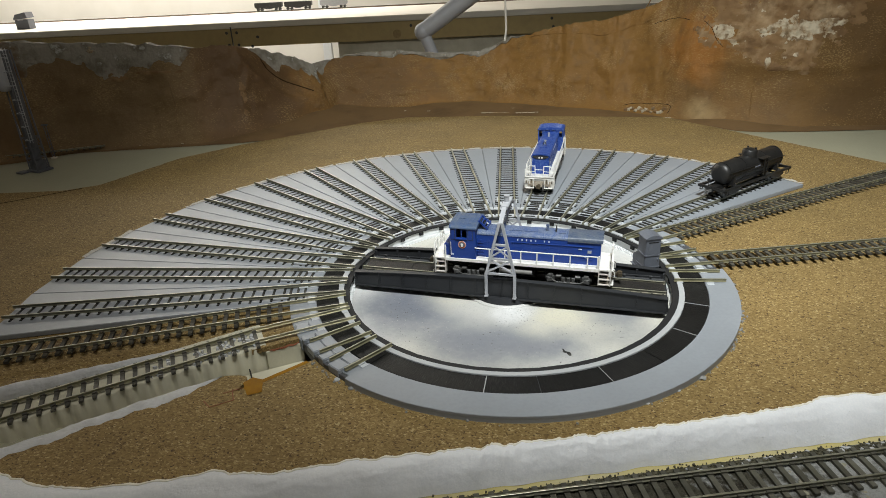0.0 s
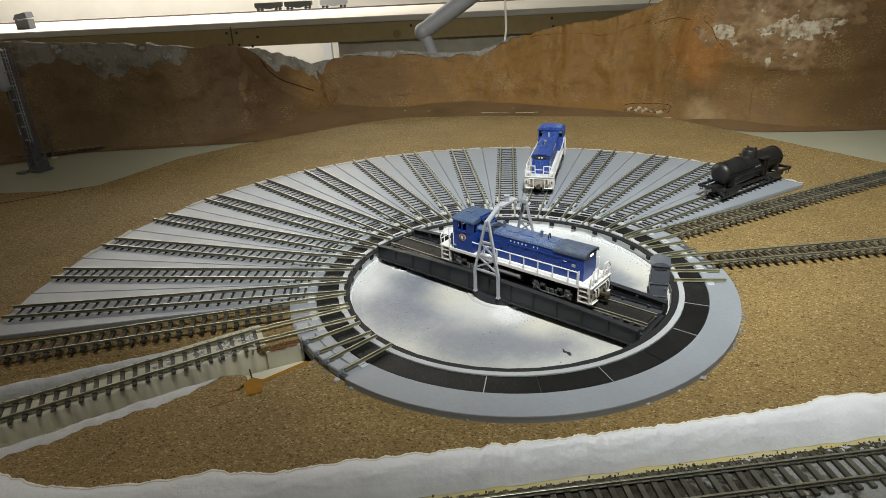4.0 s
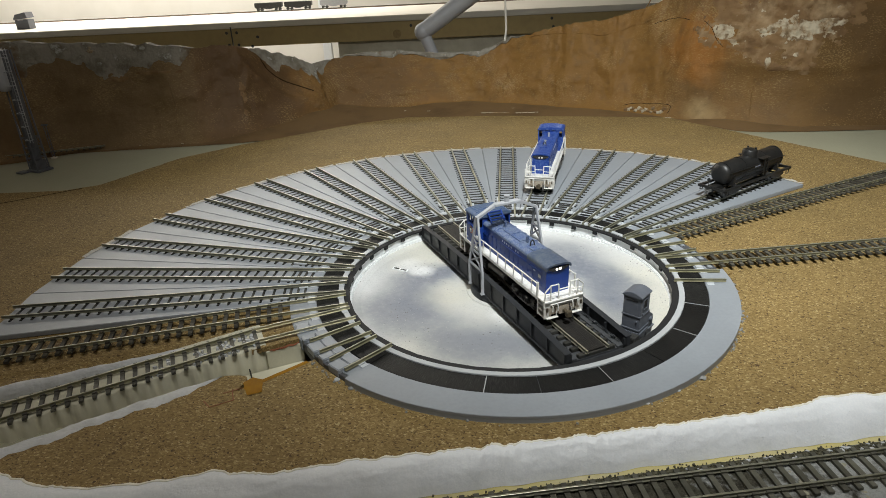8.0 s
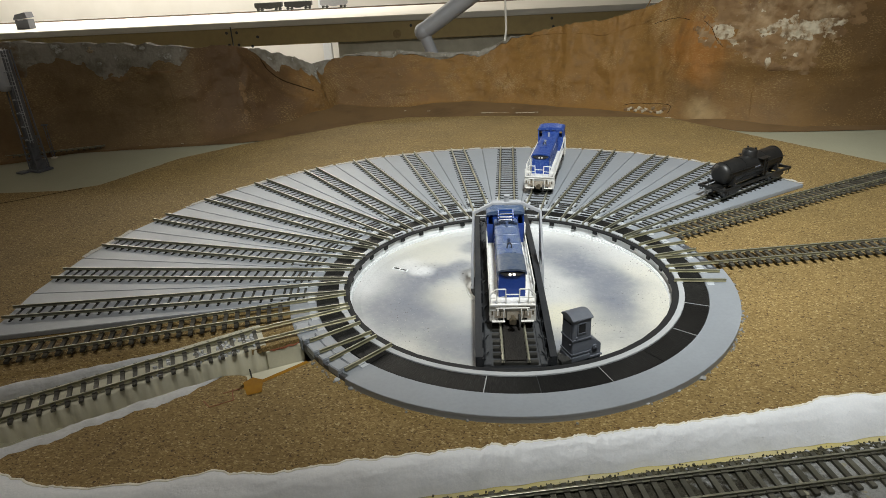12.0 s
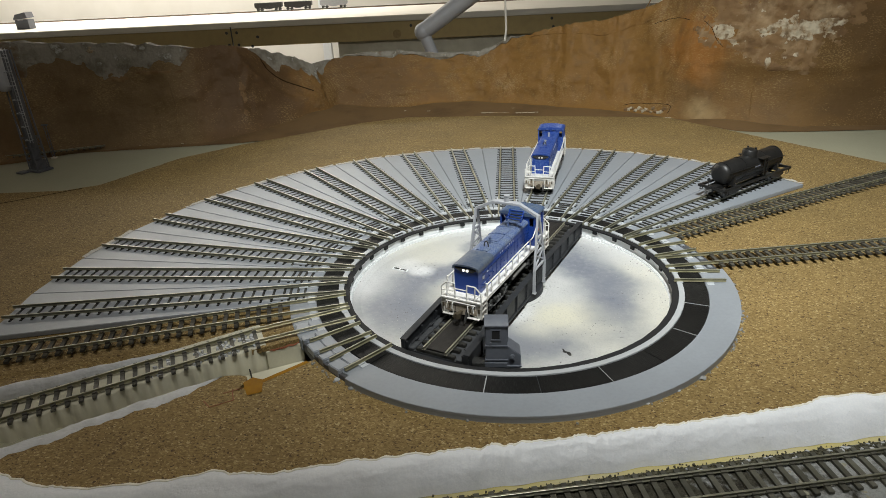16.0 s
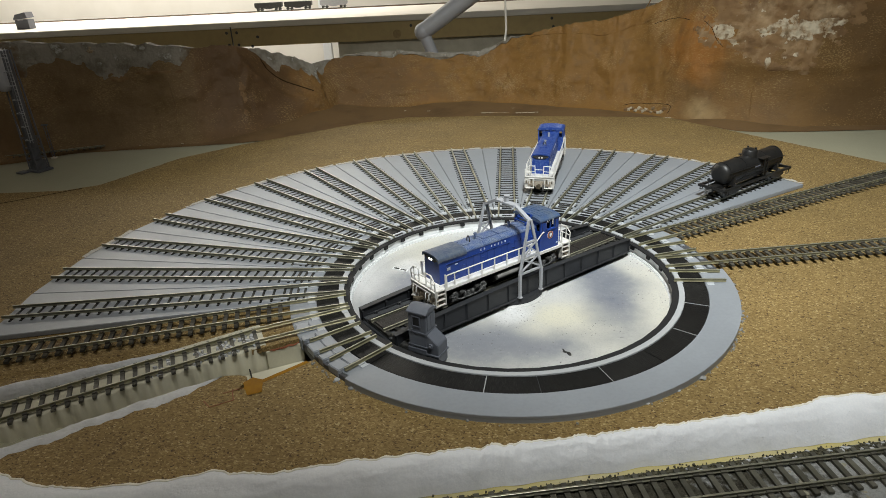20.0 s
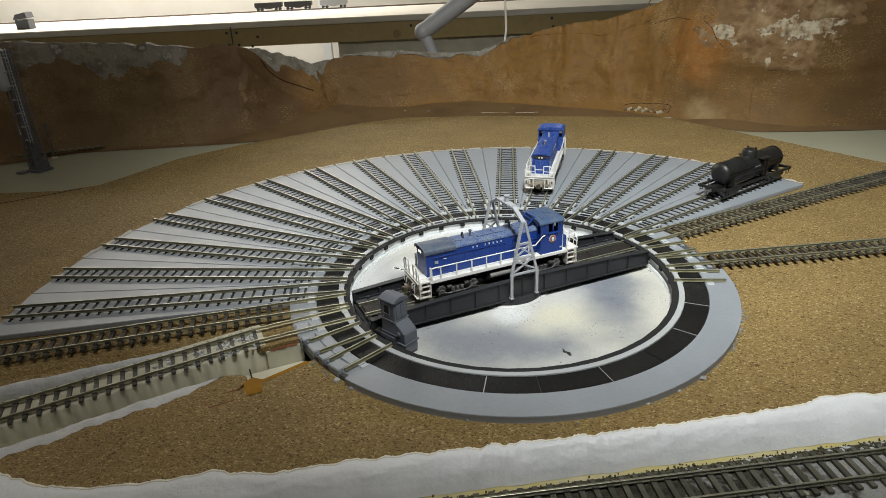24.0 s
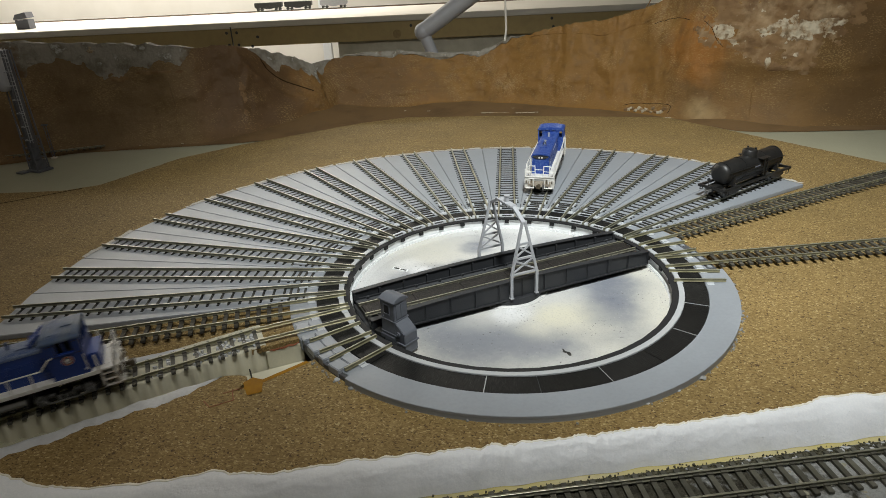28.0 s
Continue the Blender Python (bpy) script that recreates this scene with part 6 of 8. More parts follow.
# ---------- switcher locomotive ----------
def build_loco(label, clean=False, lit=True):
    lo = thing("diesel_locomotive", label, "locomotive")
    body_mat = BLUE_CLEAN if clean else BLUE
    top_mat = BLUE_CLEAN if clean else ROOF
    sill_z0, deck = 0.0160, 0.0188
    HW = 0.0166
    bm = B()
    box(bm, -0.0715, 0.0715, -HW, HW, deck - 0.0014, deck)
    box(bm, -0.0622, 0.0622, -HW, -HW + 0.0012, sill_z0, deck - 0.001)
    box(bm, -0.0622, 0.0622, HW - 0.0012, HW, sill_z0, deck - 0.001)
    part("frame", bm, WHITE, lo, "white painted side sill and walkway", bevel=0.0002)
    bm = B()
    box(bm, -0.0600, 0.0600, -0.0085, 0.0085, 0.0112, deck - 0.0012)
    part("underframe", bm, GRIME_GLINTS, lo)
    # long hood
    hx0, hx1, hw, ht, ze = -0.0375, 0.0628, 0.0097, 0.0416, 0.0386
    bm = B()
    def arc(grow, n=14):
        """The roof's rounded section, from one eave to the other."""
        return [((hw + grow) * math.cos(math.pi * k / n), ze + grow * 0.5 + (ht - ze + grow * 0.5) * math.sin(math.pi * k / n) ** 0.55) for k in range(n + 1)]

    prism(bm, [(-hw, deck), (hw, deck), *arc(0.0)], hx0, hx1)
    hood = part("hood", bm, body_mat, lo, "blue long hood", smooth=40)
    bm = B()
    prism(bm, arc(0.0004) + arc(-0.0004)[::-1], hx0 + 0.001, hx1 - 0.026)
    part("hood_roof", bm, top_mat, hood, "" if clean else "dusty blue hood roof", smooth=50)
    bm = B()
    prism(bm, [(hw + 0.0009, ze - 0.0008), *arc(0.0009), (-hw - 0.0009, ze - 0.0008), *arc(-0.0004)[::-1]], hx1 - 0.0258, hx1 + 0.0016)
    part("radiator_roof", bm, BLUE_CLEAN if clean else RADIATOR, hood, "" if clean else "dusty radiator roof", smooth=50)
    # hatches and seams on the roof
    for x0, x1 in ((-0.030, -0.020), (-0.011, 0.000), (0.002, 0.016), (0.0295, 0.0355)):
        bm = B()
        box(bm, x0, x1, -0.0046, 0.0046, ht - 0.0010, ht + 0.0009)
        part("roof_hatch", bm, top_mat, hood, bevel=0.0002)
    for x in (-0.0155, 0.0010, 0.0185):
        bm = B()
        a = arc(0.0006)
        wire(bm, [(x, y, z) for y, z in a], 0.00022, 4)
        part("roof_seam", bm, top_mat, hood)
    # hood doors, louvres and hinges
    for s in (-1, 1):
        for i in range(11):
            x = hx0 + 0.0035 + i * 0.0072
            bm = B()
            box(bm, x, x + 0.0064, min(s * hw, s * (hw + 0.00022)), max(s * hw, s * (hw + 0.00022)), deck + 0.0012, ht - 0.0086)
            cbox(bm, x + 0.0058, s * (hw + 0.0004), deck + 0.008, 0.0005, 0.0006, 0.0010)
            part("hood_door", bm, body_mat, hood)
        bm = B()
        for i in range(12):
            x = hx0 + 0.004 + i * 0.0066
            cbox(bm, x, s * (hw + 0.0003), ht - 0.0078, 0.0012, 0.0007, 0.0012)
        part("latches", bm, body_mat, hood)
        for j in range(2):
            bm = B()
            box(bm, hx1 - 0.0205, hx1 - 0.0060, min(s * hw, s * (hw + 0.0004)), max(s * hw, s * (hw + 0.0004)), deck + 0.004 + j * 0.0020, deck + 0.0050 + j * 0.0020)
            part("louvre", bm, body_mat, hood)
        for j in range(5):
            bm = B()
            box(bm, hx0 + 0.0005, hx0 + 0.0065, min(s * (hw + 0.0002), s * (hw + 0.0008)), max(s * (hw + 0.0002), s * (hw + 0.0008)), deck + 0.0022 + j * 0.0026, deck + 0.0030 + j * 0.0026)
            part("louvre", bm, body_mat, hood)
        bm = B()
        wire(bm, [(hx0 + 0.030, s * (hw + 0.0006), 0.0345), (hx1 - 0.006, s * (hw + 0.0006), 0.0345)], 0.00028, 5)
        part("hood_handrail", bm, body_mat, hood)
        for x, z in ((0.040, 0.0290), (0.047, 0.0320), (0.052, 0.0250), (0.020, 0.0300), (-0.012, 0.0290)):
            bm = B()
            cbox(bm, x, s * (hw + 0.0004), z, 0.0026, 0.0006, 0.0005)
            part("door_handle", bm, LETTER if x > 0.045 else body_mat, hood)
        # pale lettering as plain bars
        for i in range(8):
            if i == 5:
                continue
            bm = B()
            x = -0.0028 + i * 0.0036
            cbox(bm, x, s * (hw + 0.00025), ze - 0.0022, 0.0010, 0.0003, 0.0015)
            part("lettering", bm, LETTER, hood)
        bm = B()
        cbox(bm, hx1 - 0.0085, s * (hw + 0.0003), ht - 0.0115, 0.0030, 0.0004, 0.0022)
        part("class_plate", bm, LETTER if clean else PORTAL, hood)
    bm = B()
    prism(bm, [(-0.0092, ze + 0.0003), (-0.0046, ze - 0.0022), (0.0046, ze - 0.0022), (0.0092, ze + 0.0003), (0.0092, ze + 0.0009), (-0.0092, ze + 0.0009)], hx1, hx1 + 0.0010)
    part("headlight_housing", bm, GRIME_GLINTS, hood, bevel=0.0002)
    for s in (-1, 1):
        bm = B()
        rod(bm, (hx1 + 0.0006, s * 0.0015, ze - 0.0006), (hx1 + 0.0014, s * 0.0015, ze - 0.0006), 0.0010, 14)
        part("headlight", bm, HEADLIGHT if lit else LAMP_OFF, hood, "lit headlight" if lit else "unlit headlight")
    # stacks and lifting eyes on the roof
    for x, kind in ((-0.0155, 0), (0.0200, 0), (0.0270, 1)):
        bm = B()
        if kind == 0:
            lathe(bm, [(0.0011, ht), (0.0011, ht + 0.0045), (0.0014, ht + 0.0047), (0.0014, ht + 0.0055), (0.0009, ht + 0.0055), (0.0009, ht + 0.001)], 12)
            bmesh.ops.translate(bm, vec=(x, 0, 0), verts=bm.verts)
            part("exhaust_stack", bm, PORTAL if clean else top_mat, hood, smooth=40)
        else:
            pts = [(x, 0.0018 * math.cos(a), ht + 0.0004 + 0.0046 * math.sin(a)) for a in [math.pi * k / 8 for k in range(9)]]
            wire(bm, pts, 0.0005)
            part("lifting_loop", bm, GRIME_GLINTS, hood)
    # cab
    cx0, cx1, cw, ch = -0.0578, -0.0365, 0.0158, 0.0464

    def pierced(bm, flat, c0, c1, a0, a1, z0, z1, holes):
        """An upright wall with openings (a0, a1, z0, z1) cut through it; flat names the axis of its thickness."""
        cuts_a = sorted({a0, a1, *[v for h in holes for v in h[:2]]})
        cuts_z = sorted({z0, z1, *[v for h in holes for v in h[2:]]})
        for p, q in zip(cuts_a, cuts_a[1:]):
            for v, w in zip(cuts_z, cuts_z[1:]):
                m_a, m_z = (p + q) / 2, (v + w) / 2
                if any(h[0] < m_a < h[1] and h[2] < m_z < h[3] for h in holes):
                    continue
                if flat == "y":
                    box(bm, p, q, c0, c1, v, w)
                else:
                    box(bm, c0, c1, p, q, v, w)

    bm = B()
    side = [(-0.0528, -0.0487, 0.0372, 0.0449), (-0.0479, -0.0438, 0.0372, 0.0449)]
    for s in (-1, 1):
        pierced(bm, "y", min(s * cw, s * (cw - 0.0009)), max(s * cw, s * (cw - 0.0009)), cx0, cx1, deck, ch, side)
    ends = [(-0.0146, -0.0108, 0.0362, 0.0436), (0.0108, 0.0146, 0.0362, 0.0436)]
    pierced(bm, "x", cx1 - 0.0009, cx1, -cw + 0.0009, cw - 0.0009, deck, ch, ends)
    pierced(bm, "x", cx0, cx0 + 0.0009, -cw + 0.0009, cw - 0.0009, deck, ch, [(-0.0140, -0.0085, 0.0362, 0.0432), (-0.0060, 0.0060, 0.0362, 0.0432), (0.0085, 0.0140, 0.0362, 0.0432)])
    cab = part("cab", bm, body_mat, lo, "blue driver's cab")
    bm = B()
    box(bm, cx0 + 0.0012, cx1 - 0.0012, -cw + 0.0012, cw - 0.0012, deck, 0.0300)
    box(bm, -0.0440, -0.0400, -0.0060, 0.0040, 0.0300, 0.0385)
    part("control_stand", bm, GRIME_GLINTS, cab)
    bm = B()
    box(bm, -0.0646, cx0, -0.0118, 0.0118, deck, 0.0292)
    part("rear_locker", bm, body_mat, lo, "low blue locker behind the cab", bevel=0.0006)
    eave = [((cw + 0.0007) * math.cos(math.pi * i / 14), ch - 0.0006 + 0.0030 * math.sin(math.pi * i / 14) ** 0.75) for i in range(15)]
    bm = B()
    prism(bm, [(cw + 0.0007, ch - 0.0012), *eave, (-cw - 0.0007, ch - 0.0012)], cx0 - 0.0008, cx1 + 0.0012)
    part("cab_roof", bm, BLUE_CLEAN if clean else CAB_ROOF, cab, "" if clean else "dusty grey-blue arched cab roof", smooth=40)
    for k in range(7):
        bm = B()
        x = cx0 + 0.0008 + k * 0.0033
        wire(bm, [(x, y, z + 0.0001) for y, z in eave[3:12]], 0.00028, 5)
        part("roof_rib", bm, BLUE_CLEAN if clean else CAB_ROOF, cab)
    for x, y, l, w in ((cx1 - 0.0060, 0.0085, 0.0050, 0.0040), (cx1 - 0.0060, -0.0085, 0.0050, 0.0040), (cx0 + 0.0070, 0.0, 0.0060, 0.0050)):
        bm = B()
        cbox(bm, x, y, ch + 0.0024 - 0.08 * abs(y), l, w, 0.0010)
        part("roof_vent", bm, BLUE_CLEAN if clean else CAB_ROOF, cab, bevel=0.0002)
    for s in (-1, 1):
        for x0, x1 in ((-0.0568, -0.0540), (-0.0426, -0.0392)):
            bm = B()
            box(bm, x0, x1, min(s * cw, s * (cw + 0.0003)), max(s * cw, s * (cw + 0.0003)), 0.0355, 0.0436)
            part("blind_window", bm, body_mat, cab, bevel=0.0003)
            bm = B()
            for a0, a1, z0, z1 in ((x0 - 0.0004, x0, 0.0351, 0.0440), (x1, x1 + 0.0004, 0.0351, 0.0440), (x0, x1, 0.0436, 0.0440), (x0, x1, 0.0351, 0.0355)):
                box(bm, a0, a1, min(s * cw, s * (cw + 0.00012)), max(s * cw, s * (cw + 0.00012)), z0, z1)
            part("window_seal", bm, GRIME_GLINTS, cab)
        for x0, x1, z0, z1 in side:
            bm = B()
            box(bm, x0, x1, min(s * (cw - 0.0006), s * (cw - 0.0005)), max(s * (cw - 0.0006), s * (cw - 0.0005)), z0, z1)
            part("cab_window", bm, PANE, cab, "clear cab window").visible_shadow = False
        bm = B()
        box(bm, -0.0532, -0.0434, min(s * cw, s * (cw + 0.0010)), max(s * cw, s * (cw + 0.0010)), 0.0360, 0.0366)
        part("window_sill", bm, body_mat, cab)
        bm = B()
        rod(bm, (-0.0478, s * (cw + 0.0001), 0.0312), (-0.0478, s * (cw + 0.00035), 0.0312), 0.0034, 22)
        em = part("emblem", bm, LETTER, cab, "round emblem with an orange rim")
        bm = B()
        rod(bm, (-0.0478, s * (cw + 0.0003), 0.0312), (-0.0478, s * (cw + 0.0005), 0.0312), 0.0031, 22)
        part("emblem_disc", bm, ORANGE, em)
        bm = B()
        rod(bm, (-0.0478, s * (cw + 0.0004), 0.0312), (-0.0478, s * (cw + 0.00062), 0.0312), 0.0024, 16)
        part("emblem_centre", bm, CABIN, em, "slate blue emblem centre")
        bm = B()
        cbox(bm, -0.0478, s * (cw + 0.0006), 0.0316, 0.0020, 0.0006, 0.0015)
        cbox(bm, -0.0478, s * (cw + 0.0006), 0.0303, 0.0012, 0.0006, 0.0014)
        part("emblem_mark", bm, PIT_WALL, em)
        bm = B()
        cbox(bm, -0.0560, s * (cw + 0.0002), 0.0222, 0.0020, 0.0004, 0.0012)
        part("number_bars", bm, LETTER, cab)
        bm = B()
        cbox(bm, -0.0572, s * (cw + 0.0008), 0.0275, 0.0004, 0.0006, 0.012)
        part("grab_bar", bm, WHITE, cab)
    for y in (-0.0127, 0.0127):
        bm = B()
        box(bm, cx1 - 0.0005, cx1 - 0.0004, y - 0.0019, y + 0.0019, 0.0362, 0.0436)
        part("cab_window", bm, PANE, cab).visible_shadow = False
    if not clean:
        # sloped sunshade frame between cab roof and hood
        for y in (-0.0062, 0.0062):
            bm = B()
            bar(bm, (cx1 + 0.0006, y, ch + 0.0030), (cx1 + 0.0085, y, ht + 0.0006), 0.0010, 0.0014)
            part("visor_rail", bm, body_mat, cab)
        for k in range(4):
            u = k / 3
            bm = B()
            bar(bm, (cx1 + 0.001 + 0.0074 * u, -0.0065, ch + 0.0028 - 0.0046 * u), (cx1 + 0.001 + 0.0074 * u, 0.0065, ch + 0.0028 - 0.0046 * u), 0.0009, 0.0007)
            part("visor_slat", bm, body_mat, cab)
        bm = B()
        prism(bm, [(cx1, ht - 0.002), (cx1 + 0.0070, ht - 0.0006), (cx1, ch + 0.0016)], -0.0052, 0.0052, "y")
        part("front_window", bm, WINDOW, cab)
    else:
        for y in (-0.0040, 0.0040):
            bm = B()
            cbox(bm, cx1 + 0.0004, y, ch - 0.0002, 0.0012, 0.0056, 0.0030)
            part("front_window", bm, WINDOW, cab)
    # handrails along the sides
    for s in (-1, 1):
        y = s * (HW - 0.0004)
        xs = [0.0612, 0.0535, 0.0400, 0.0268, 0.0138, 0.0008, -0.0122, -0.0250]
        for x in xs:
            bm = B()
            bar(bm, (x, y, deck - 0.002), (x, y, deck + 0.0100), 0.0007, 0.0009)
            part("stanchion", bm, WHITE, lo)
        bm = B()
        if s > 0:
            pts = [(0.0612, y, deck + 0.0102), (-0.0315, y, deck + 0.0102), (-0.0375, s * (cw + 0.0010), deck + 0.0165), (-0.0400, s * (cw + 0.0008), deck + 0.0172)]
        else:
            pts = [(0.0612, y, deck + 0.0102), (-0.0345, y, deck + 0.0102), (-0.0372, s * (cw + 0.0004), deck + 0.0104)]
        wire(bm, pts, 0.00050)
        part("handrail", bm, WHITE, lo, "white handrail")
    # end platforms, steps and rails
    for e in (-1, 1):
        end = thing_part("end_platform", lo, "white end platform with steps")
        x0 = 0.0622
        bm = B()
        box(bm, min(e * 0.0700, e * 0.0722), max(e * 0.0700, e * 0.0722), -HW, HW, 0.0128, deck)
        part("buffer_beam", bm, WHITE, end, bevel=0.0003)
        # panel set back under the beam; its darker colour also stands for the shadow
        bm = B()
        box(bm, min(e * 0.0690, e * 0.0704), max(e * 0.0690, e * 0.0704), -HW + 0.0010, HW - 0.0010, 0.0060, 0.0130)
        part("pilot_recess", bm, DIRTY, end, "grimy recess panel darkened for the shadow under the end beam")
        bm = B()
        box(bm, min(e * 0.0722, e * 0.0728), max(e * 0.0722, e * 0.0728), -0.0130, -0.0050, 0.0075, 0.0125)
        box(bm, min(e * 0.0722, e * 0.0728), max(e * 0.0722, e * 0.0728), 0.0050, 0.0130, 0.0075, 0.0125)
        part("pilot_plate", bm, DIRTY, end)
        bm = B()
        box(bm, min(e * 0.0722, e * 0.0726), max(e * 0.0722, e * 0.0726), -0.0042, 0.0042, 0.0060, 0.0128)
        part("coupler_pocket", bm, DIRTY, end, "rusty coupler pocket")
        bm = B()
        box(bm, min(e * 0.0718, e * 0.0734), max(e * 0.0718, e * 0.0734), -HW + 0.0004, HW - 0.0004, deck - 0.0012, deck - 0.0002)
        part("end_sill_lip", bm, WHITE, end)
        for s in (-1, 1):
            bm = B()
            box(bm, min(e * 0.0715, e * 0.0742), max(e * 0.0715, e * 0.0742), min(s * 0.0055, s * 0.0150), max(s * 0.0055, s * 0.0150), 0.0046, 0.0053)
            part("footboard", bm, WHITE, end, bevel=0.0001)
            for y in (0.0065, 0.0138):
                bm = B()
                bar(bm, (e * 0.0728, s * y, 0.0050), (e * 0.0728, s * y, 0.0095), 0.0007, 0.0006)
                part("footboard_bracket", bm, WHITE, end)
            for k in range(3):
                bm = B()
                y = s * (0.0062 + 0.0022 * k)
                wire(bm, [(e * 0.0724, y, 0.0155), (e * 0.0744, y, 0.0145), (e * 0.0746, y + s * 0.0003, 0.0105)], 0.00042)
                part("brake_hose", bm, WHITE if k != 1 else BRASS, end)
            bm = B()
            cbox(bm, e * 0.0727, s * 0.0105, 0.0150, 0.0010, 0.0016, 0.0012)
            cbox(bm, e * 0.0727, s * 0.0145, 0.0118, 0.0010, 0.0012, 0.0030)
            part("bracket", bm, BRASS, end)
        for s in (-1, 1):
            bm = B()
            yo, yi = s * HW, s * (HW - 0.0060)
            for xx in (x0, 0.0712):
                box(bm, min(e * xx, e * (xx + 0.0008)), max(e * xx, e * (xx + 0.0008)), min(yo, yi), max(yo, yi), 0.0045, deck)
            part("step_side", bm, DUSTY_WHITE, end)
            for k in range(3):
                bm = B()
                z = 0.0048 + k * 0.0046
                box(bm, min(e * x0, e * 0.0720), max(e * x0, e * 0.0720), min(yo, yi) + 0.0003, max(yo, yi) - 0.0003, z, z + 0.0008)
                part("step", bm, DUSTY_WHITE, end)
            bm = B()
            box(bm, min(e * (x0 + 0.0008), e * 0.0712), max(e * (x0 + 0.0008), e * 0.0712), min(yi, yi + s * 0.0004), max(yi, yi + s * 0.0004), 0.0052, deck)
            part("step_back", bm, GRIME_GLINTS, end)
            bm = B()
            ye = s * (HW - 0.0006)
            wire(bm, [(e * 0.0716, ye, deck - 0.003), (e * 0.0722, ye, deck + 0.0075), (e * 0.0722, s * 0.0115, deck + 0.0118), (e * 0.0722, s * 0.0050, deck + 0.0118), (e * 0.0722, s * 0.0046, deck)], 0.0005)
            wire(bm, [(e * 0.0722, s * 0.0115, deck + 0.0118), (e * 0.0722, s * 0.0112, deck)], 0.00045)
            wire(bm, [(e * 0.0722, ye, deck + 0.0050), (e * 0.0722, s * 0.0046, deck + 0.0056)], 0.0004)
            part("end_rail", bm, WHITE, end, "white end railing")
            bm = B()
            wire(bm, [(e * x0, ye, deck - 0.002), (e * x0, ye, deck + 0.0112)], 0.0006)
            part("grab_iron", bm, WHITE, end)
        bm = B()
        wire(bm, [(e * 0.0722, -0.0050, deck + 0.0075), (e * 0.0722, 0.0050, deck + 0.0075)], 0.00045)
        wire(bm, [(e * 0.0732, -0.0120, deck - 0.0030), (e * 0.0732, 0.0120, deck - 0.0030)], 0.0005)
        part("lift_bar", bm, WHITE, end)
        bm = B()
        box(bm, min(e * 0.0690, e * 0.0770), max(e * 0.0690, e * 0.0770), -0.0013, 0.0013, 0.0070, 0.0096)
        rod(bm, (e * 0.0785, 0.0003, 0.0060), (e * 0.0785, 0.0003, 0.0106), 0.0022, 10)
        cbox(bm, e * 0.0790, -0.0018, 0.0083, 0.0032, 0.0016, 0.0038)
        part("coupler", bm, BRASS, lo, "brown knuckle coupler", bevel=0.0003)
        bm = B()
        pts = [(e * (0.0730 + 0.0045 * math.sin(k / 6 * math.pi)), 0.0045 + 0.0010 * k / 6, 0.0110 - 0.0085 * math.sin(k / 6 * math.pi * 0.9)) for k in range(7)]
        wire(bm, pts, 0.0005)
        part("air_hose", bm, GRIME_GLINTS, lo)
    # fuel tank and air reservoirs
    bm = B()
    prism(bm, [(-0.0125, 0.0105), (-0.0125, 0.0060), (-0.0085, 0.0028), (0.0085, 0.0028), (0.0125, 0.0060), (0.0125, 0.0105)], -0.0165, 0.0120)
    part("fuel_tank", bm, GRIME_GLINTS, lo, bevel=0.0004)
    for s in (-1, 1):
        bm = B()
        rod(bm, (-0.0170, s * 0.0138, 0.0098), (0.0100, s * 0.0138, 0.0098), 0.0023, 14)
        part("air_reservoir", bm, TANK_GREY, lo, "grimy grey air tank", smooth=40)
    # bogies
    wheels = []
    for c in (-0.0390, 0.0390):
        bog = thing_part("bogie", lo, "grimy black bogie")
        for s in (-1, 1):
            bm = B()
            y0, y1 = sorted((s * 0.0112, s * 0.0136))
            prism(bm, [(c - 0.0185, 0.0058), (c - 0.0185, 0.0088), (c - 0.0085, 0.0098), (c - 0.0060, 0.0082), (c + 0.0060, 0.0082), (c + 0.0085, 0.0098), (c + 0.0185, 0.0088), (c + 0.0185, 0.0058), (c + 0.0080, 0.0048), (c + 0.0055, 0.0036), (c - 0.0055, 0.0036), (c - 0.0080, 0.0048)], y0, y1, "y")
            part("side_frame", bm, GRIME_GLINTS, bog, bevel=0.0002)
            for a in (-0.0140, 0.0140):
                bm = B()
                cbox(bm, c + a, s * 0.0143, 0.0066, 0.0056, 0.0018, 0.0058)
                cbox(bm, c + a, s * 0.0146, 0.0104, 0.0036, 0.0020, 0.0016)
                rod(bm, (c + a, s * 0.0148, 0.0062), (c + a, s * 0.0160, 0.0062), 0.0017, 10)
                part("axle_box", bm, STEEL, bog)
            bm = B()
            wire(bm, [(c - 0.0175, s * 0.0150, 0.0082), (c - 0.0090, s * 0.0152, 0.0040), (c + 0.0090, s * 0.0152, 0.0040), (c + 0.0175, s * 0.0150, 0.0082)], 0.0006)
            part("equaliser_bar", bm, STEEL, bog)
            for a in (-0.0075, 0.0075):
                bm = B()
                rod(bm, (c + a - 0.0020, s * 0.0152, 0.0094), (c + a + 0.0020, s * 0.0152, 0.0094), 0.0016, 12)
                rod(bm, (c + a, s * 0.0150, 0.0080), (c + a, s * 0.0150, 0.0048), 0.0005, 6)
                part("brake_cylinder", bm, GRIME_GLINTS, bog)
            for a in (-0.0040, 0.0, 0.0040):
                bm = B()
                for k in range(4):
                    rod(bm, (c + a, s * 0.0143, 0.0042 + k * 0.0010), (c + a, s * 0.0143, 0.0049 + k * 0.0010), 0.0014, 8)
                part("spring", bm, STEEL, bog)
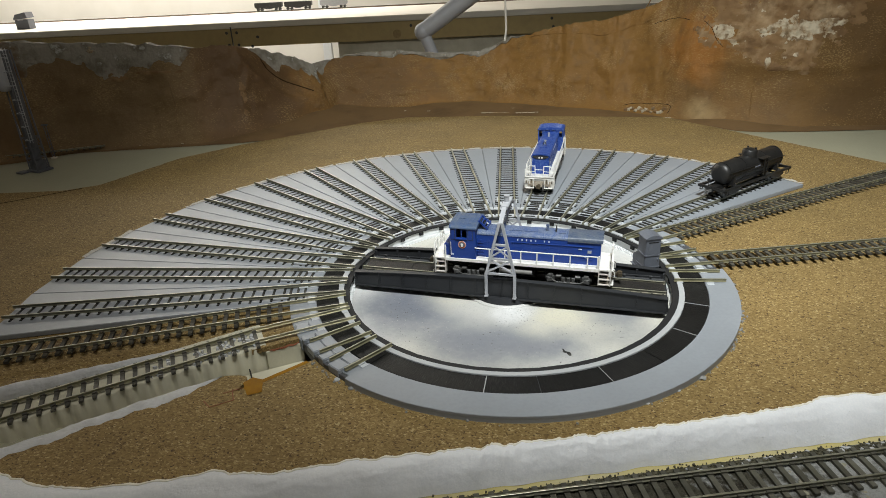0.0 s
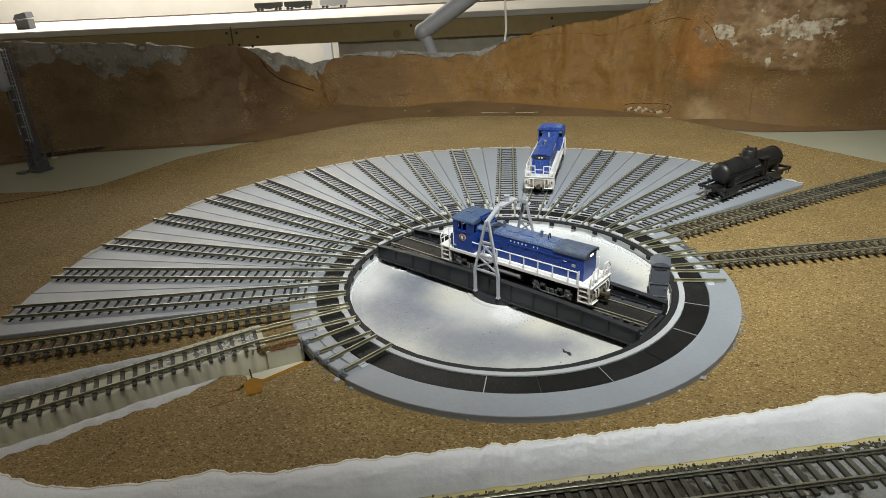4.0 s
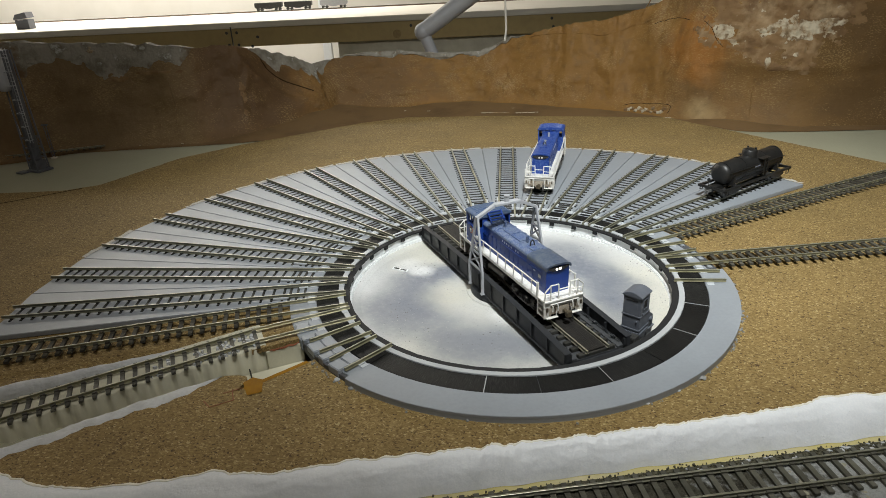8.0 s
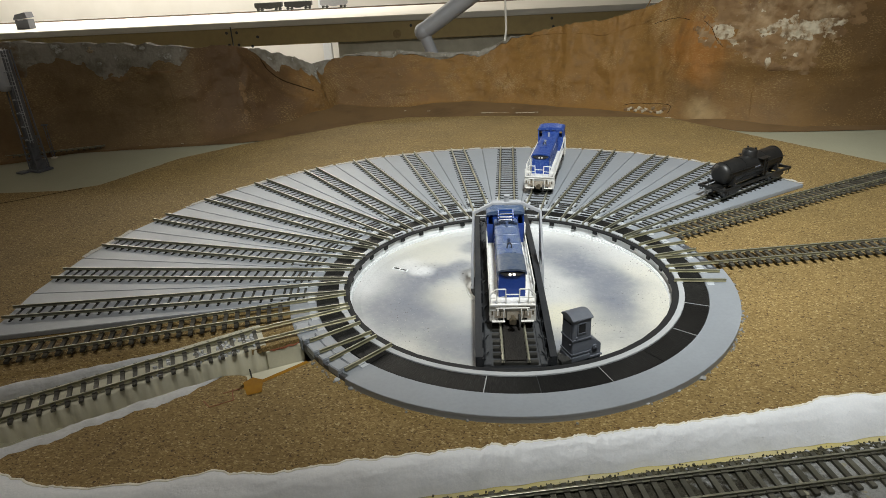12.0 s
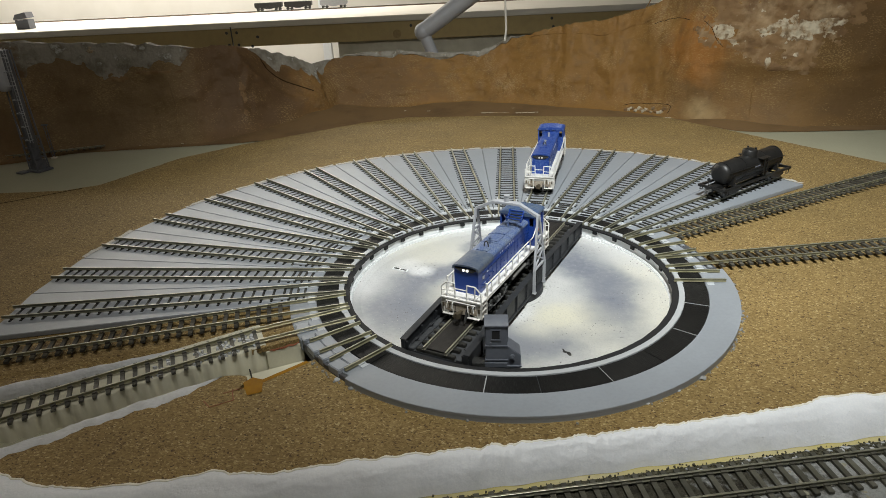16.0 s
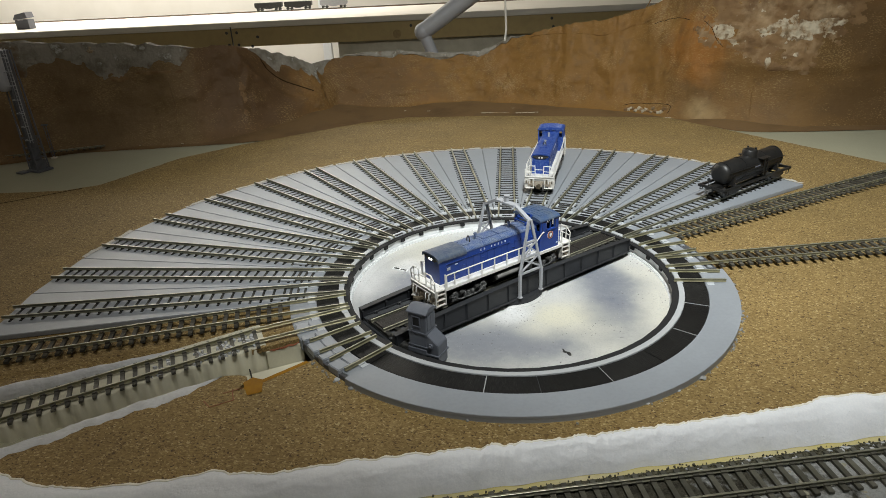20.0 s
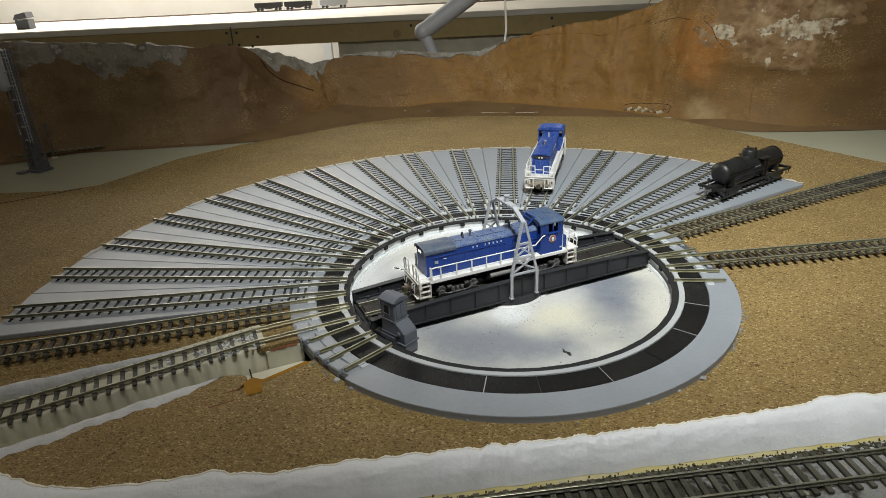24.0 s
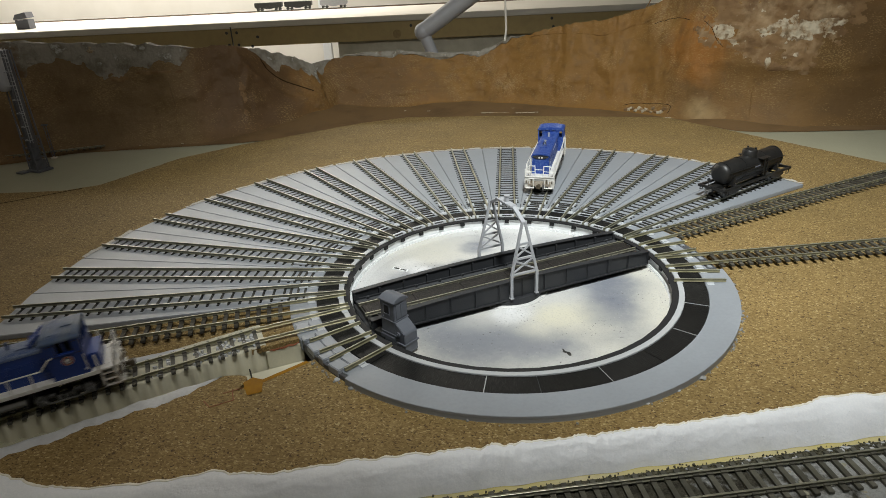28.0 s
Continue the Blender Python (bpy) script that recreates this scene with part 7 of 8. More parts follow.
        for a in (-0.0140, 0.0140):
            w = thing_part("wheelset", lo)
            w.location = (c + a, 0, 0.0056)
            for s in (-1, 1):
                bm = B()
                y = s * GAUGE / 2
                rod(bm, (0, y - s * 0.0012, 0), (0, y + s * 0.0012, 0), 0.0055, 20)
                rod(bm, (0, y - s * 0.0012, 0), (0, y - s * 0.0018, 0), 0.0063, 20)
                part("wheel", bm, GRIME_GLINTS, w, smooth=40)
            bm = B()
            rod(bm, (0, -0.0125, 0), (0, 0.0125, 0), 0.0012, 8)
            cbox(bm, 0, 0.0092, 0.0030, 0.0010, 0.0012, 0.0040)
            part("axle", bm, STEEL, w)
            wheels.append(w)
    return lo, wheels


loco, loco_wheels = build_loco("blue and white diesel switcher, weathered, headlights lit")
loco_idle, _ = build_loco("clean blue and white diesel switcher parked on a stall track", clean=True, lit=False)
loco_idle.matrix_basis = pose(0, 0, 0, 0, 0, 80) @ pose(0.2105 + 0.0722, 0, RAIL_TOP, 0, 0, 180)


# ---------- tank car ----------
def build_tank_car():
    tc = thing("tank_car", "satin black railway tank car with a dome, on a stall track", "tank car")
    r, zc, half = 0.0117, 0.0241, 0.0520
    bm = B()
    prof = [(0.0, -half - 0.0035), (0.006, -half - 0.0030), (0.0092, -half - 0.0015), (0.0110, -half + 0.0005), (r, -half + 0.003), (r, half - 0.003), (0.0110, half - 0.0005), (0.0092, half + 0.0015), (0.006, half + 0.0030), (0.0, half + 0.0035)]
    lathe(bm, prof, 40)
    bmesh.ops.transform(bm, matrix=pose(0, 0, zc, 0, 90, 0), verts=bm.verts)
    tank = part("tank", bm, TANKCAR, tc, "long black cylindrical tank", smooth=40)
    for x in (-half + 0.003, -0.020, 0.020, half - 0.003):
        bm = B()
        lathe(bm, [(r + 0.0001, -0.0006), (r + 0.0005, -0.0006), (r + 0.0005, 0.0006), (r + 0.0001, 0.0006)], 40)
        bmesh.ops.transform(bm, matrix=pose(x, 0, zc, 0, 90, 0), verts=bm.verts)
        part("tank_band", bm, TANKCAR, tank, smooth=40)
    bm = B()
    lathe(bm, [(0.0078, zc + r - 0.004), (0.0078, zc + r + 0.0048), (0.0070, zc + r + 0.0058), (0.0040, zc + r + 0.0064), (0.0040, zc + r + 0.0070), (0.0, zc + r + 0.0074)], 28)
    dome = part("dome", bm, TANKCAR, tc, "round black expansion dome", smooth=40)
    for y in (-0.0045, 0.0045):
        bm = B()
        rod(bm, (0.003, y, zc + r + 0.005), (0.003, y, zc + r + 0.0080), 0.0012, 10)
        part("valve", bm, TANKCAR, dome)
    for s in (-1, 1):
        bm = B()
        wire(bm, [(-half - 0.0012, s * 0.0092, zc - 0.001), (-half + 0.003, s * 0.0117, zc - 0.001), (half - 0.003, s * 0.0117, zc - 0.001), (half + 0.0012, s * 0.0092, zc - 0.001)], 0.0004)
        part("waist_seam", bm, TANKCAR, tank)
        bm = B()
        wire(bm, [(-half - 0.001, s * 0.0124, zc + 0.0030), (half + 0.001, s * 0.0124, zc + 0.0030)], 0.0005)
        part("handrail", bm, TANKCAR, tc)
        for k in range(7):
            bm = B()
            cbox(bm, -0.0045 + k * 0.0015, s * 0.01180, zc + 0.0008, 0.0009, 0.0003, 0.0014)
            part("lettering", bm, LETTER, tank)
        bm = B()
        box(bm, 0.003, 0.019, min(s * 0.0085, s * 0.0148), max(s * 0.0085, s * 0.0148), zc + 0.0080, zc + 0.0087)
        part("platform", bm, TANKCAR, tc)
        bm = B()
        for x in (0.008, 0.014):
            bar(bm, (x, s * 0.0146, zc + 0.0082), (x, s * 0.0150, 0.0110), 0.0007, 0.0007)
        for k in range(6):
            bar(bm, (0.008, s * 0.0148, 0.014 + k * 0.0034), (0.014, s * 0.0148, 0.014 + k * 0.0034), 0.0005, 0.0006)
        part("ladder", bm, TANKCAR, tc)
        bm = B()
        box(bm, -0.0640, 0.0640, min(s * 0.0135, s * 0.0162), max(s * 0.0135, s * 0.0162), 0.0095, 0.0118)
        part("side_sill", bm, TANKCAR, tc, bevel=0.0002)
    bm = B()
    box(bm, -0.0640, 0.0640, -0.0035, 0.0035, 0.0085, 0.0125)
    part("centre_sill", bm, TANKCAR, tc)
    for e in (-1, 1):
        bm = B()
        box(bm, min(e * 0.0620, e * 0.0648), max(e * 0.0620, e * 0.0648), -0.0162, 0.0162, 0.0095, 0.0122)
        for s in (-1, 1):
            bar(bm, (e * 0.0610, s * 0.0155, 0.0095), (e * 0.0610, s * 0.0155, 0.0050), 0.0007, 0.0007)
            bar(bm, (e * 0.0560, s * 0.0155, 0.0095), (e * 0.0560, s * 0.0155, 0.0050), 0.0007, 0.0007)
            bar(bm, (e * 0.0610, s * 0.0155, 0.0052), (e * 0.0560, s * 0.0155, 0.0052), 0.0010, 0.0006)
        part("end_sill", bm, TANKCAR, tc, bevel=0.0001)
        bm = B()
        prism(bm, [(-0.0120, 0.0115), (0.0120, 0.0115), (0.0118, 0.0205), (0.0078, 0.0156), (0, 0.0132), (-0.0078, 0.0156), (-0.0118, 0.0205)], min(e * 0.0400, e * 0.0440), max(e * 0.0400, e * 0.0440))
        part("saddle", bm, TANKCAR, tc)
        bm = B()
        rod(bm, (e * 0.0655, 0.003, 0.0115), (e * 0.0655, 0.003, 0.020), 0.0004)
        rod(bm, (e * 0.0653, 0.003, 0.0195), (e * 0.0658, 0.003, 0.0195), 0.0022, 12)
        part("brake_wheel", bm, TANKCAR, tc)
        bm = B()
        box(bm, min(e * 0.0635, e * 0.0710), max(e * 0.0635, e * 0.0710), -0.0012, 0.0012, 0.0072, 0.0096)
        rod(bm, (e * 0.0720, 0.0003, 0.0062), (e * 0.0720, 0.0003, 0.0104), 0.0020, 10)
        part("coupler", bm, STEEL, tc, bevel=0.0002)
        bog = thing_part("bogie", tc)
        c = e * 0.0430
        for s in (-1, 1):
            bm = B()
            y0, y1 = sorted((s * 0.0110, s * 0.0128))
            prism(bm, [(c - 0.0125, 0.0045), (c - 0.0125, 0.0075), (c - 0.0040, 0.0090), (c + 0.0040, 0.0090), (c + 0.0125, 0.0075), (c + 0.0125, 0.0045), (c + 0.0040, 0.0025), (c - 0.0040, 0.0025)], y0, y1, "y")
            part("side_frame", bm, GRIME_GLINTS, bog, bevel=0.0002)
        for a in (-0.0098, 0.0098):
            bm = B()
            for s in (-1, 1):
                y = s * GAUGE / 2
                rod(bm, (c + a, y - s * 0.0012, 0.0049), (c + a, y + s * 0.0012, 0.0049), 0.0048, 18)
                rod(bm, (c + a, y - s * 0.0012, 0.0049), (c + a, y - s * 0.0017, 0.0049), 0.0055, 18)
            rod(bm, (c + a, -0.0120, 0.0049), (c + a, 0.0120, 0.0049), 0.0010, 8)
            part("wheelset", bm, GRIME_GLINTS, bog, smooth=40)
    return tc


tank_car = build_tank_car()
tank_car.matrix_basis = pose(0, 0, 0, 0, 0, 40) @ pose(0.2835 + 0.0660, 0, RAIL_TOP)
# ---------- room, far shelf and things at the back ----------
SH0, SH1, SHZ = Vector((-2.6, 1.312, 0)), Vector((1.6, 1.796, 0)), 0.1115
sd = (SH1 - SH0).normalized()
sn = Vector((-sd.y, sd.x, 0))
SHM = Matrix(((sd.x, sn.x, 0, 0), (sd.y, sn.y, 0, 1.611), (0, 0, 1, 0), (0, 0, 0, 1)))
bm = B()
box(bm, -2.6, 1.8, -0.004, 0.62, SHZ - 0.018, SHZ, SHM)
solid("shelf_top", bm, SHELF, "white painted shelf behind the hills", "shelf", kind="structure", bevel=0.002)
fascia = thing("shelf_fascia", "tan fascia board along the far shelf with dark screws", "fascia board", kind="structure")
for x0, x1, dy in ((-2.6, -0.862, 0.0), (-0.858, 1.8, 0.002)):
    bm = B()
    box(bm, x0, x1, -0.006 - dy, 0.012, SHZ - 0.0725, SHZ - 0.0185, SHM)
    part("fascia_board", bm, BEAM, fascia, bevel=0.0015)
for x, z in ((-0.875, -0.03), (-0.872, -0.066), (-0.842, -0.066), (-0.843, -0.03), (-0.78, -0.045), (-1.45, -0.035), (-0.80, -0.072), (0.14, -0.030), (0.145, -0.055), (-0.30, -0.032)):
    bm = B()
    rod(bm, SHM @ Vector((x, -0.006, SHZ + z)), SHM @ Vector((x, -0.0095, SHZ + z)), 0.0045, 10)
    part("screw", bm, GRIME_GLINTS, fascia)
bm = B()
rod(bm, SHM @ Vector((-0.345, -0.0075, SHZ - 0.055)), SHM @ Vector((-0.345, -0.0090, SHZ - 0.055)), 0.013, 20)
part("knot", bm, material("wood_knot", (0.30, 0.22, 0.09), 0.6, second=(0.20, 0.13, 0.06), scale=90, amount=0.7), fascia)
bm = B()
box(bm, -0.8615, -0.8590, -0.0095, -0.005, SHZ - 0.075, SHZ - 0.012, SHM)
part("joint_bracket", bm, GRIME_GLINTS, fascia)
# rough block and the lit opening under the shelf
bm = B()
n = 40
cols = []
for i in range(n + 1):
    x = -0.535 + 0.75 * i / n
    j = 0.006 * noise.noise((x * 16, 0, 0)) + 0.004 * noise.noise((x * 60, 0, 0))
    cols.append([bm.verts.new(SHM @ Vector((x, y, z))) for y, z in ((0.015, -0.20), (0.010 + j, 0.030 + j), (0.018, 0.0385), (0.10, 0.0385), (0.10, -0.20))])
for p, q in zip(cols, cols[1:]):
    for k in range(4):
        bm.faces.new((p[k], q[k], q[k + 1], p[k + 1]))
bm.faces.new(cols[0])
bm.faces.new(cols[-1][::-1])
solid("plaster_block", bm, WOODBLOCK, "rough grey-green plaster block under the far shelf", "block", smooth=30)
# stands in for the opening's lit edge: whitened and set back into the light
bm = B()
box(bm, -0.724, -0.686, 0.86, 0.90, -1.1, SHZ + 0.2, SHM)
solid("white_post", bm, PIT_WALL, "white upright standing in for the opening's lit jamb behind the shelf", "post", bevel=0.002)
bm = B()
box(bm, -3.4, 3.2, 1.00, 1.06, -1.1, 1.3, SHM)
solid("wall_north", bm, WALL, "white stucco room wall behind the shelf", "wall", kind="structure")
for nm, b in (("wall_west", (-3.0, -2.94, -1.8, 3.2, -1.1, 1.3)), ("wall_east", (2.6, 2.66, -1.8, 3.2, -1.1, 1.3)), ("wall_south", (-3.0, 2.66, -1.86, -1.8, -1.1, 1.3))):
    bm = B()
    box(bm, *b)
    solid(nm, bm, ROOM, "plain painted room wall", "wall", kind="structure")
bm = B()
box(bm, -3.0, 2.66, -1.86, 3.3, -1.15, -1.1)
solid("floor", bm, ROOM, "plain grey room floor", "floor", kind="structure")
bm = B()
box(bm, -3.0, 2.66, -1.86, 3.3, 1.3, 1.35)
solid("ceiling", bm, ROOM, "plain room ceiling", "ceiling", kind="structure")
for x, y, z, l in ((0.0, -0.35, 1.125, 0.92), (-1.45, 2.06, 0.975, 1.92)):
    lp = thing("ceiling_light", "white ceiling strip light fitting", "ceiling light", pose(x, y, z), group="ceiling lights")
    bm = B()
    box(bm, -l / 2, l / 2, -0.10, 0.10, 0.012, 0.07)
    part("housing", bm, SHELF, lp, bevel=0.004)
    for dx in (-l * 0.4, l * 0.4):
        bm = B()
        rod(bm, (dx, 0, 0.06), (dx, 0, 1.302 - z), 0.006, 10)
        part("hanger", bm, SHELF, lp)

bm = B()
box(bm, -0.86, 0.86, -0.86, 0.06, -1.1, FRONT_Z - 0.0305)
solid("bench", bm, ROOM, "plain closed bench under the layout", "bench", kind="structure")
bm = B()
box(bm, -0.95, 0.95, 0.08, 0.86, -1.1, -0.0302)
solid("bench", bm, ROOM, "plain closed bench under the layout", "bench", kind="structure")

# shelf track with hopper cars
RZ = SHZ + 0.004
shelf_line = thing("shelf_track", "dark rails along the far shelf", "track", SHM @ pose(0, 0.52, SHZ))
for s in (-1, 1):
    bm = B()
    box(bm, -2.5, 1.7, s * GAUGE / 2 - 0.0006, s * GAUGE / 2 + 0.0006, 0.0015, 0.0040)
    part("rail", bm, RAIL_OLD, shelf_line)
bm = B()
box(bm, -2.5, 1.7, -0.016, 0.016, 0, 0.0016)
part("tie_strip", bm, material("red_brown_tie_strip", (0.16, 0.085, 0.06), 0.8), shelf_line)


def hopper(x, mat, label):
    h = thing("hopper_car", label, "hopper car", SHM @ pose(x, 0.52, RZ) @ Matrix.Diagonal((0.86, 0.95, 0.92, 1)), group="hopper cars on the far shelf")
    bm = B()
    prism(bm, [(-0.052, 0.0100), (-0.060, 0.0150), (-0.060, 0.0310), (0.060, 0.0310), (0.060, 0.0150), (0.052, 0.0100), (0.022, 0.0100), (0.010, 0.0065), (-0.010, 0.0065), (-0.022, 0.0100)], -0.0160, 0.0160, "y")
    part("hopper_body", bm, mat, h, bevel=0.0004)
    for i in range(8):
        bm = B()
        cbox(bm, -0.0525 + i * 0.015, -0.0165, 0.021, 0.0012, 0.0012, 0.020)
        part("rib", bm, mat, h)
    for c in (-0.040, 0.040):
        bm = B()
        for a in (-0.009, 0.009):
            for s in (-1, 1):
                rod(bm, (c + a, s * 0.0075, 0.0050), (c + a, s * 0.0100, 0.0050), 0.0050, 12)
        cbox(bm, c, -0.0120, 0.0052, 0.026, 0.0015, 0.0040)
        part("bogie", bm, GRIME_GLINTS, h)
    return h


hopper(-0.857, HOPPER, "dull black open hopper car on the far shelf")
hopper(-0.743, HOPPER, "dull black open hopper car on the far shelf")
hopper(-0.607, PORTAL, "light grey hopper car on the far shelf")
shed = thing("small_shed", "small grey shed with a pitched roof on the shelf", "model shed", SHM @ pose(-1.585, 0.16, SHZ))
bm = B()
box(bm, -0.020, 0.022, -0.018, 0.018, 0, 0.030)
part("shed_wall", bm, TOWER, shed)
bm = B()
prism(bm, [(-0.024, 0.030), (0.024, 0.034), (0.020, 0.052), (-0.014, 0.046)], -0.021, 0.021, "y")
part("shed_roof", bm, TOWER, shed)
bm = B()
box(bm, -0.010, 0.008, -0.0195, -0.018, 0.028, 0.040)
part("shed_sign", bm, PORTAL, shed)

# jointed lamp arm and a white cable in front of the fascia
arm = thing("lamp_arm", "grey jointed lamp arm leaning in front of the fascia", "lamp arm")
A0, A1, A2 = Vector((-0.002, 0.885, 0.233)), Vector((-0.172, 0.874, 0.122)), Vector((-0.117, 0.868, -0.0085))
for nm, a, b, r0, r1 in (("upper_arm", A0, A1, 0.0185, 0.0165), ("lower_arm", A1, A2, 0.0125, 0.0110)):
    bm = B()
    rod(bm, a, b, r0, 20, r1)
    part(nm, bm, PIPE, arm, smooth=40)
bm = B()
bmesh.ops.create_uvsphere(bm, u_segments=20, v_segments=12, radius=0.0178, matrix=Matrix.Translation(A1))
part("elbow", bm, PIPE, arm, smooth=60)
bm = B()
wire(bm, [(-0.004, 0.90, 0.24), (-0.003, 0.90, 0.17), (-0.001, 0.90, 0.12), (-0.004, 0.895, 0.095), (-0.010, 0.89, 0.05), (-0.012, 0.885, -0.0085)], 0.0022, 8)
solid("white_cable", bm, SHELF, "thin white hanging cable", "cable")

# ---------- lattice tower, signal and wall-side track ----------
tw = thing("lattice_tower", "dull grey lattice tower with a tank and a ladder", "tower", pose(-0.691, 0.359, -0.0080, 0, 0, -20))
H = 0.172
for sx in (-1, 1):
    for sy in (-1, 1):
        bm = B()
        rod(bm, (sx * 0.0090, sy * 0.0090, 0.003), (sx * 0.0065, sy * 0.0065, H), 0.0011, 8)
        part("leg", bm, TOWER, tw)
for k in range(3):
    z0, z1 = 0.005 + k * 0.0152, 0.005 + (k + 1) * 0.0152
    f = lambda z: 0.0090 - 0.0025 * z / H
    for (ax, ay), (bx, by) in (((-1, -1), (1, -1)), ((1, -1), (1, 1)), ((1, 1), (-1, 1)), ((-1, 1), (-1, -1))):
        bm = B()
        rod(bm, (ax * f(z0), ay * f(z0), z0), (bx * f(z1), by * f(z1), z1), 0.0006, 5)
        rod(bm, (ax * f(z1), ay * f(z1), z1), (bx * f(z1), by * f(z1), z1), 0.0006, 5)
        part("brace", bm, TOWER, tw)
bm = B()
box(bm, -0.014, 0.014, -0.012, 0.012, 0, 0.0030)
box(bm, -0.008, 0.008, -0.008, 0.008, 0.003, 0.016)
part("footing", bm, TOWER, tw, bevel=0.0004)
bm = B()
rod(bm, (0.0, 0, 0.016), (0.0, 0, H), 0.0072, 18)
part("riser_pipe", bm, TOWER, tw, smooth=40)
bm = B()
lathe(bm, [(0, 0.118), (0.006, 0.118), (0.0095, 0.123), (0.0100, 0.128), (0.0100, 0.172), (0.008, 0.176), (0, 0.178)], 24)
bmesh.ops.translate(bm, vec=(-0.0030, -0.010, 0), verts=bm.verts)
part("tank", bm, PORTAL, tw, "grey cylindrical tank", smooth=40)
bm = B()
for s in (0.0112, 0.0172):
    rod(bm, (s, -0.008, 0.045), (s, -0.0065, H + 0.004), 0.0005, 6)
for k in range(24):
    rod(bm, (0.0112, -0.0078, 0.048 + k * 0.0052), (0.0172, -0.0078, 0.048 + k * 0.0052), 0.0004, 5)
part("ladder", bm, PORTAL, tw)
for k in range(7):
    bm = B()
    z = 0.05 + k * 0.019
    pts = [(0.0142 + 0.0055 * math.cos(a), -0.0078 - 0.0075 * math.sin(a), z) for a in [math.pi * j / 8 for j in range(9)]]
    wire(bm, pts, 0.0004, 5)
    part("ladder_hoop", bm, PORTAL, tw)
bm = B()
wire(bm, [(-0.0125, -0.004, 0.118), (-0.0120, -0.006, 0.085), (-0.0075, -0.007, 0.055)], 0.0009, 6)
part("drain_pipe", bm, PORTAL, tw)
bm = B()
box(bm, -0.020, -0.006, -0.024, -0.012, 0, 0.0020)
part("footing", bm, TOWER, tw)
bm = B()
rod(bm, (-0.745, 0.345, -0.008), (-0.775, 0.350, 0.10), 0.0006, 6)
solid("guy_wire", bm, PORTAL, "thin pale guy wire beside the tower", "wire")
sg = thing("signal_mast", "small grey lattice signal mast", "signal", pose(-0.7150, 0.4250, -0.0080))
for sx in (-1, 1):
    bm = B()
    rod(bm, (sx * 0.0022, 0, 0), (sx * 0.0020, 0, 0.052), 0.0006, 6)
    part("post", bm, TOWER, sg)
bm = B()
for k in range(9):
    rod(bm, (-0.0022, 0, 0.003 + k * 0.0054), (0.0022, 0, 0.0084 + k * 0.0054), 0.0004, 5)
part("brace", bm, TOWER, sg)
bm = B()
cbox(bm, 0, 0, 0.053, 0.009, 0.004, 0.002)
part("cap", bm, TOWER, sg)
bm = B()
box(bm, -0.004, 0.004, -0.003, 0.003, 0, 0.0018)
part("foot", bm, SHELF, sg)
straight_track("siding_track", "old dark track along the foot of the hills", pose(-0.93, 0.352, -0.0020, 0, 0, 24), 0.30, 0.0083, RAIL_OLD, TIE_DARK_ME, 0.0011)

# ---------- odds and ends in the pit ----------
pl = thing("printed_plate", "tiny white printed plate lying on the pit floor", "plate", pose(-0.0985, 0.0365, FLOOR_Z, 8, 0, -24))
bm = B()
box(bm, -0.0080, 0.0080, -0.0017, 0.0017, 0.0002, 0.0010)
part("plate", bm, PIT_WALL, pl)
for x0, x1 in ((-0.0070, -0.0010), (0.0010, 0.0070)):
    for y in (-0.0006, 0.0006):
        bm = B()
        box(bm, x0, x1, y - 0.0004, y + 0.0004, 0.0010, 0.0012)
        part("print_bar", bm, GRIME_GLINTS, pl)
bm = B()
bmesh.ops.create_icosphere(bm, subdivisions=3, radius=1.0)
for v in bm.verts:
    k = 1 + 0.5 * noise.noise(v.co * 2.3)
    p = Vector((v.co.x * 0.0044 * k, v.co.y * 0.0010 * k * (1.2 + 0.6 * v.co.x) + 0.0007 * math.sin(v.co.x * 5), max(v.co.z, 0) * 0.0005))
    v.co = Matrix.Rotation(radians(-52), 3, "Z") @ p + Vector((0.0425, -0.0955, FLOOR_Z))
solid("glue_scrap", bm, GRIME_GLINTS, "dark scrap of dried glue on the pit floor", "scrap", bevel=0.0001)
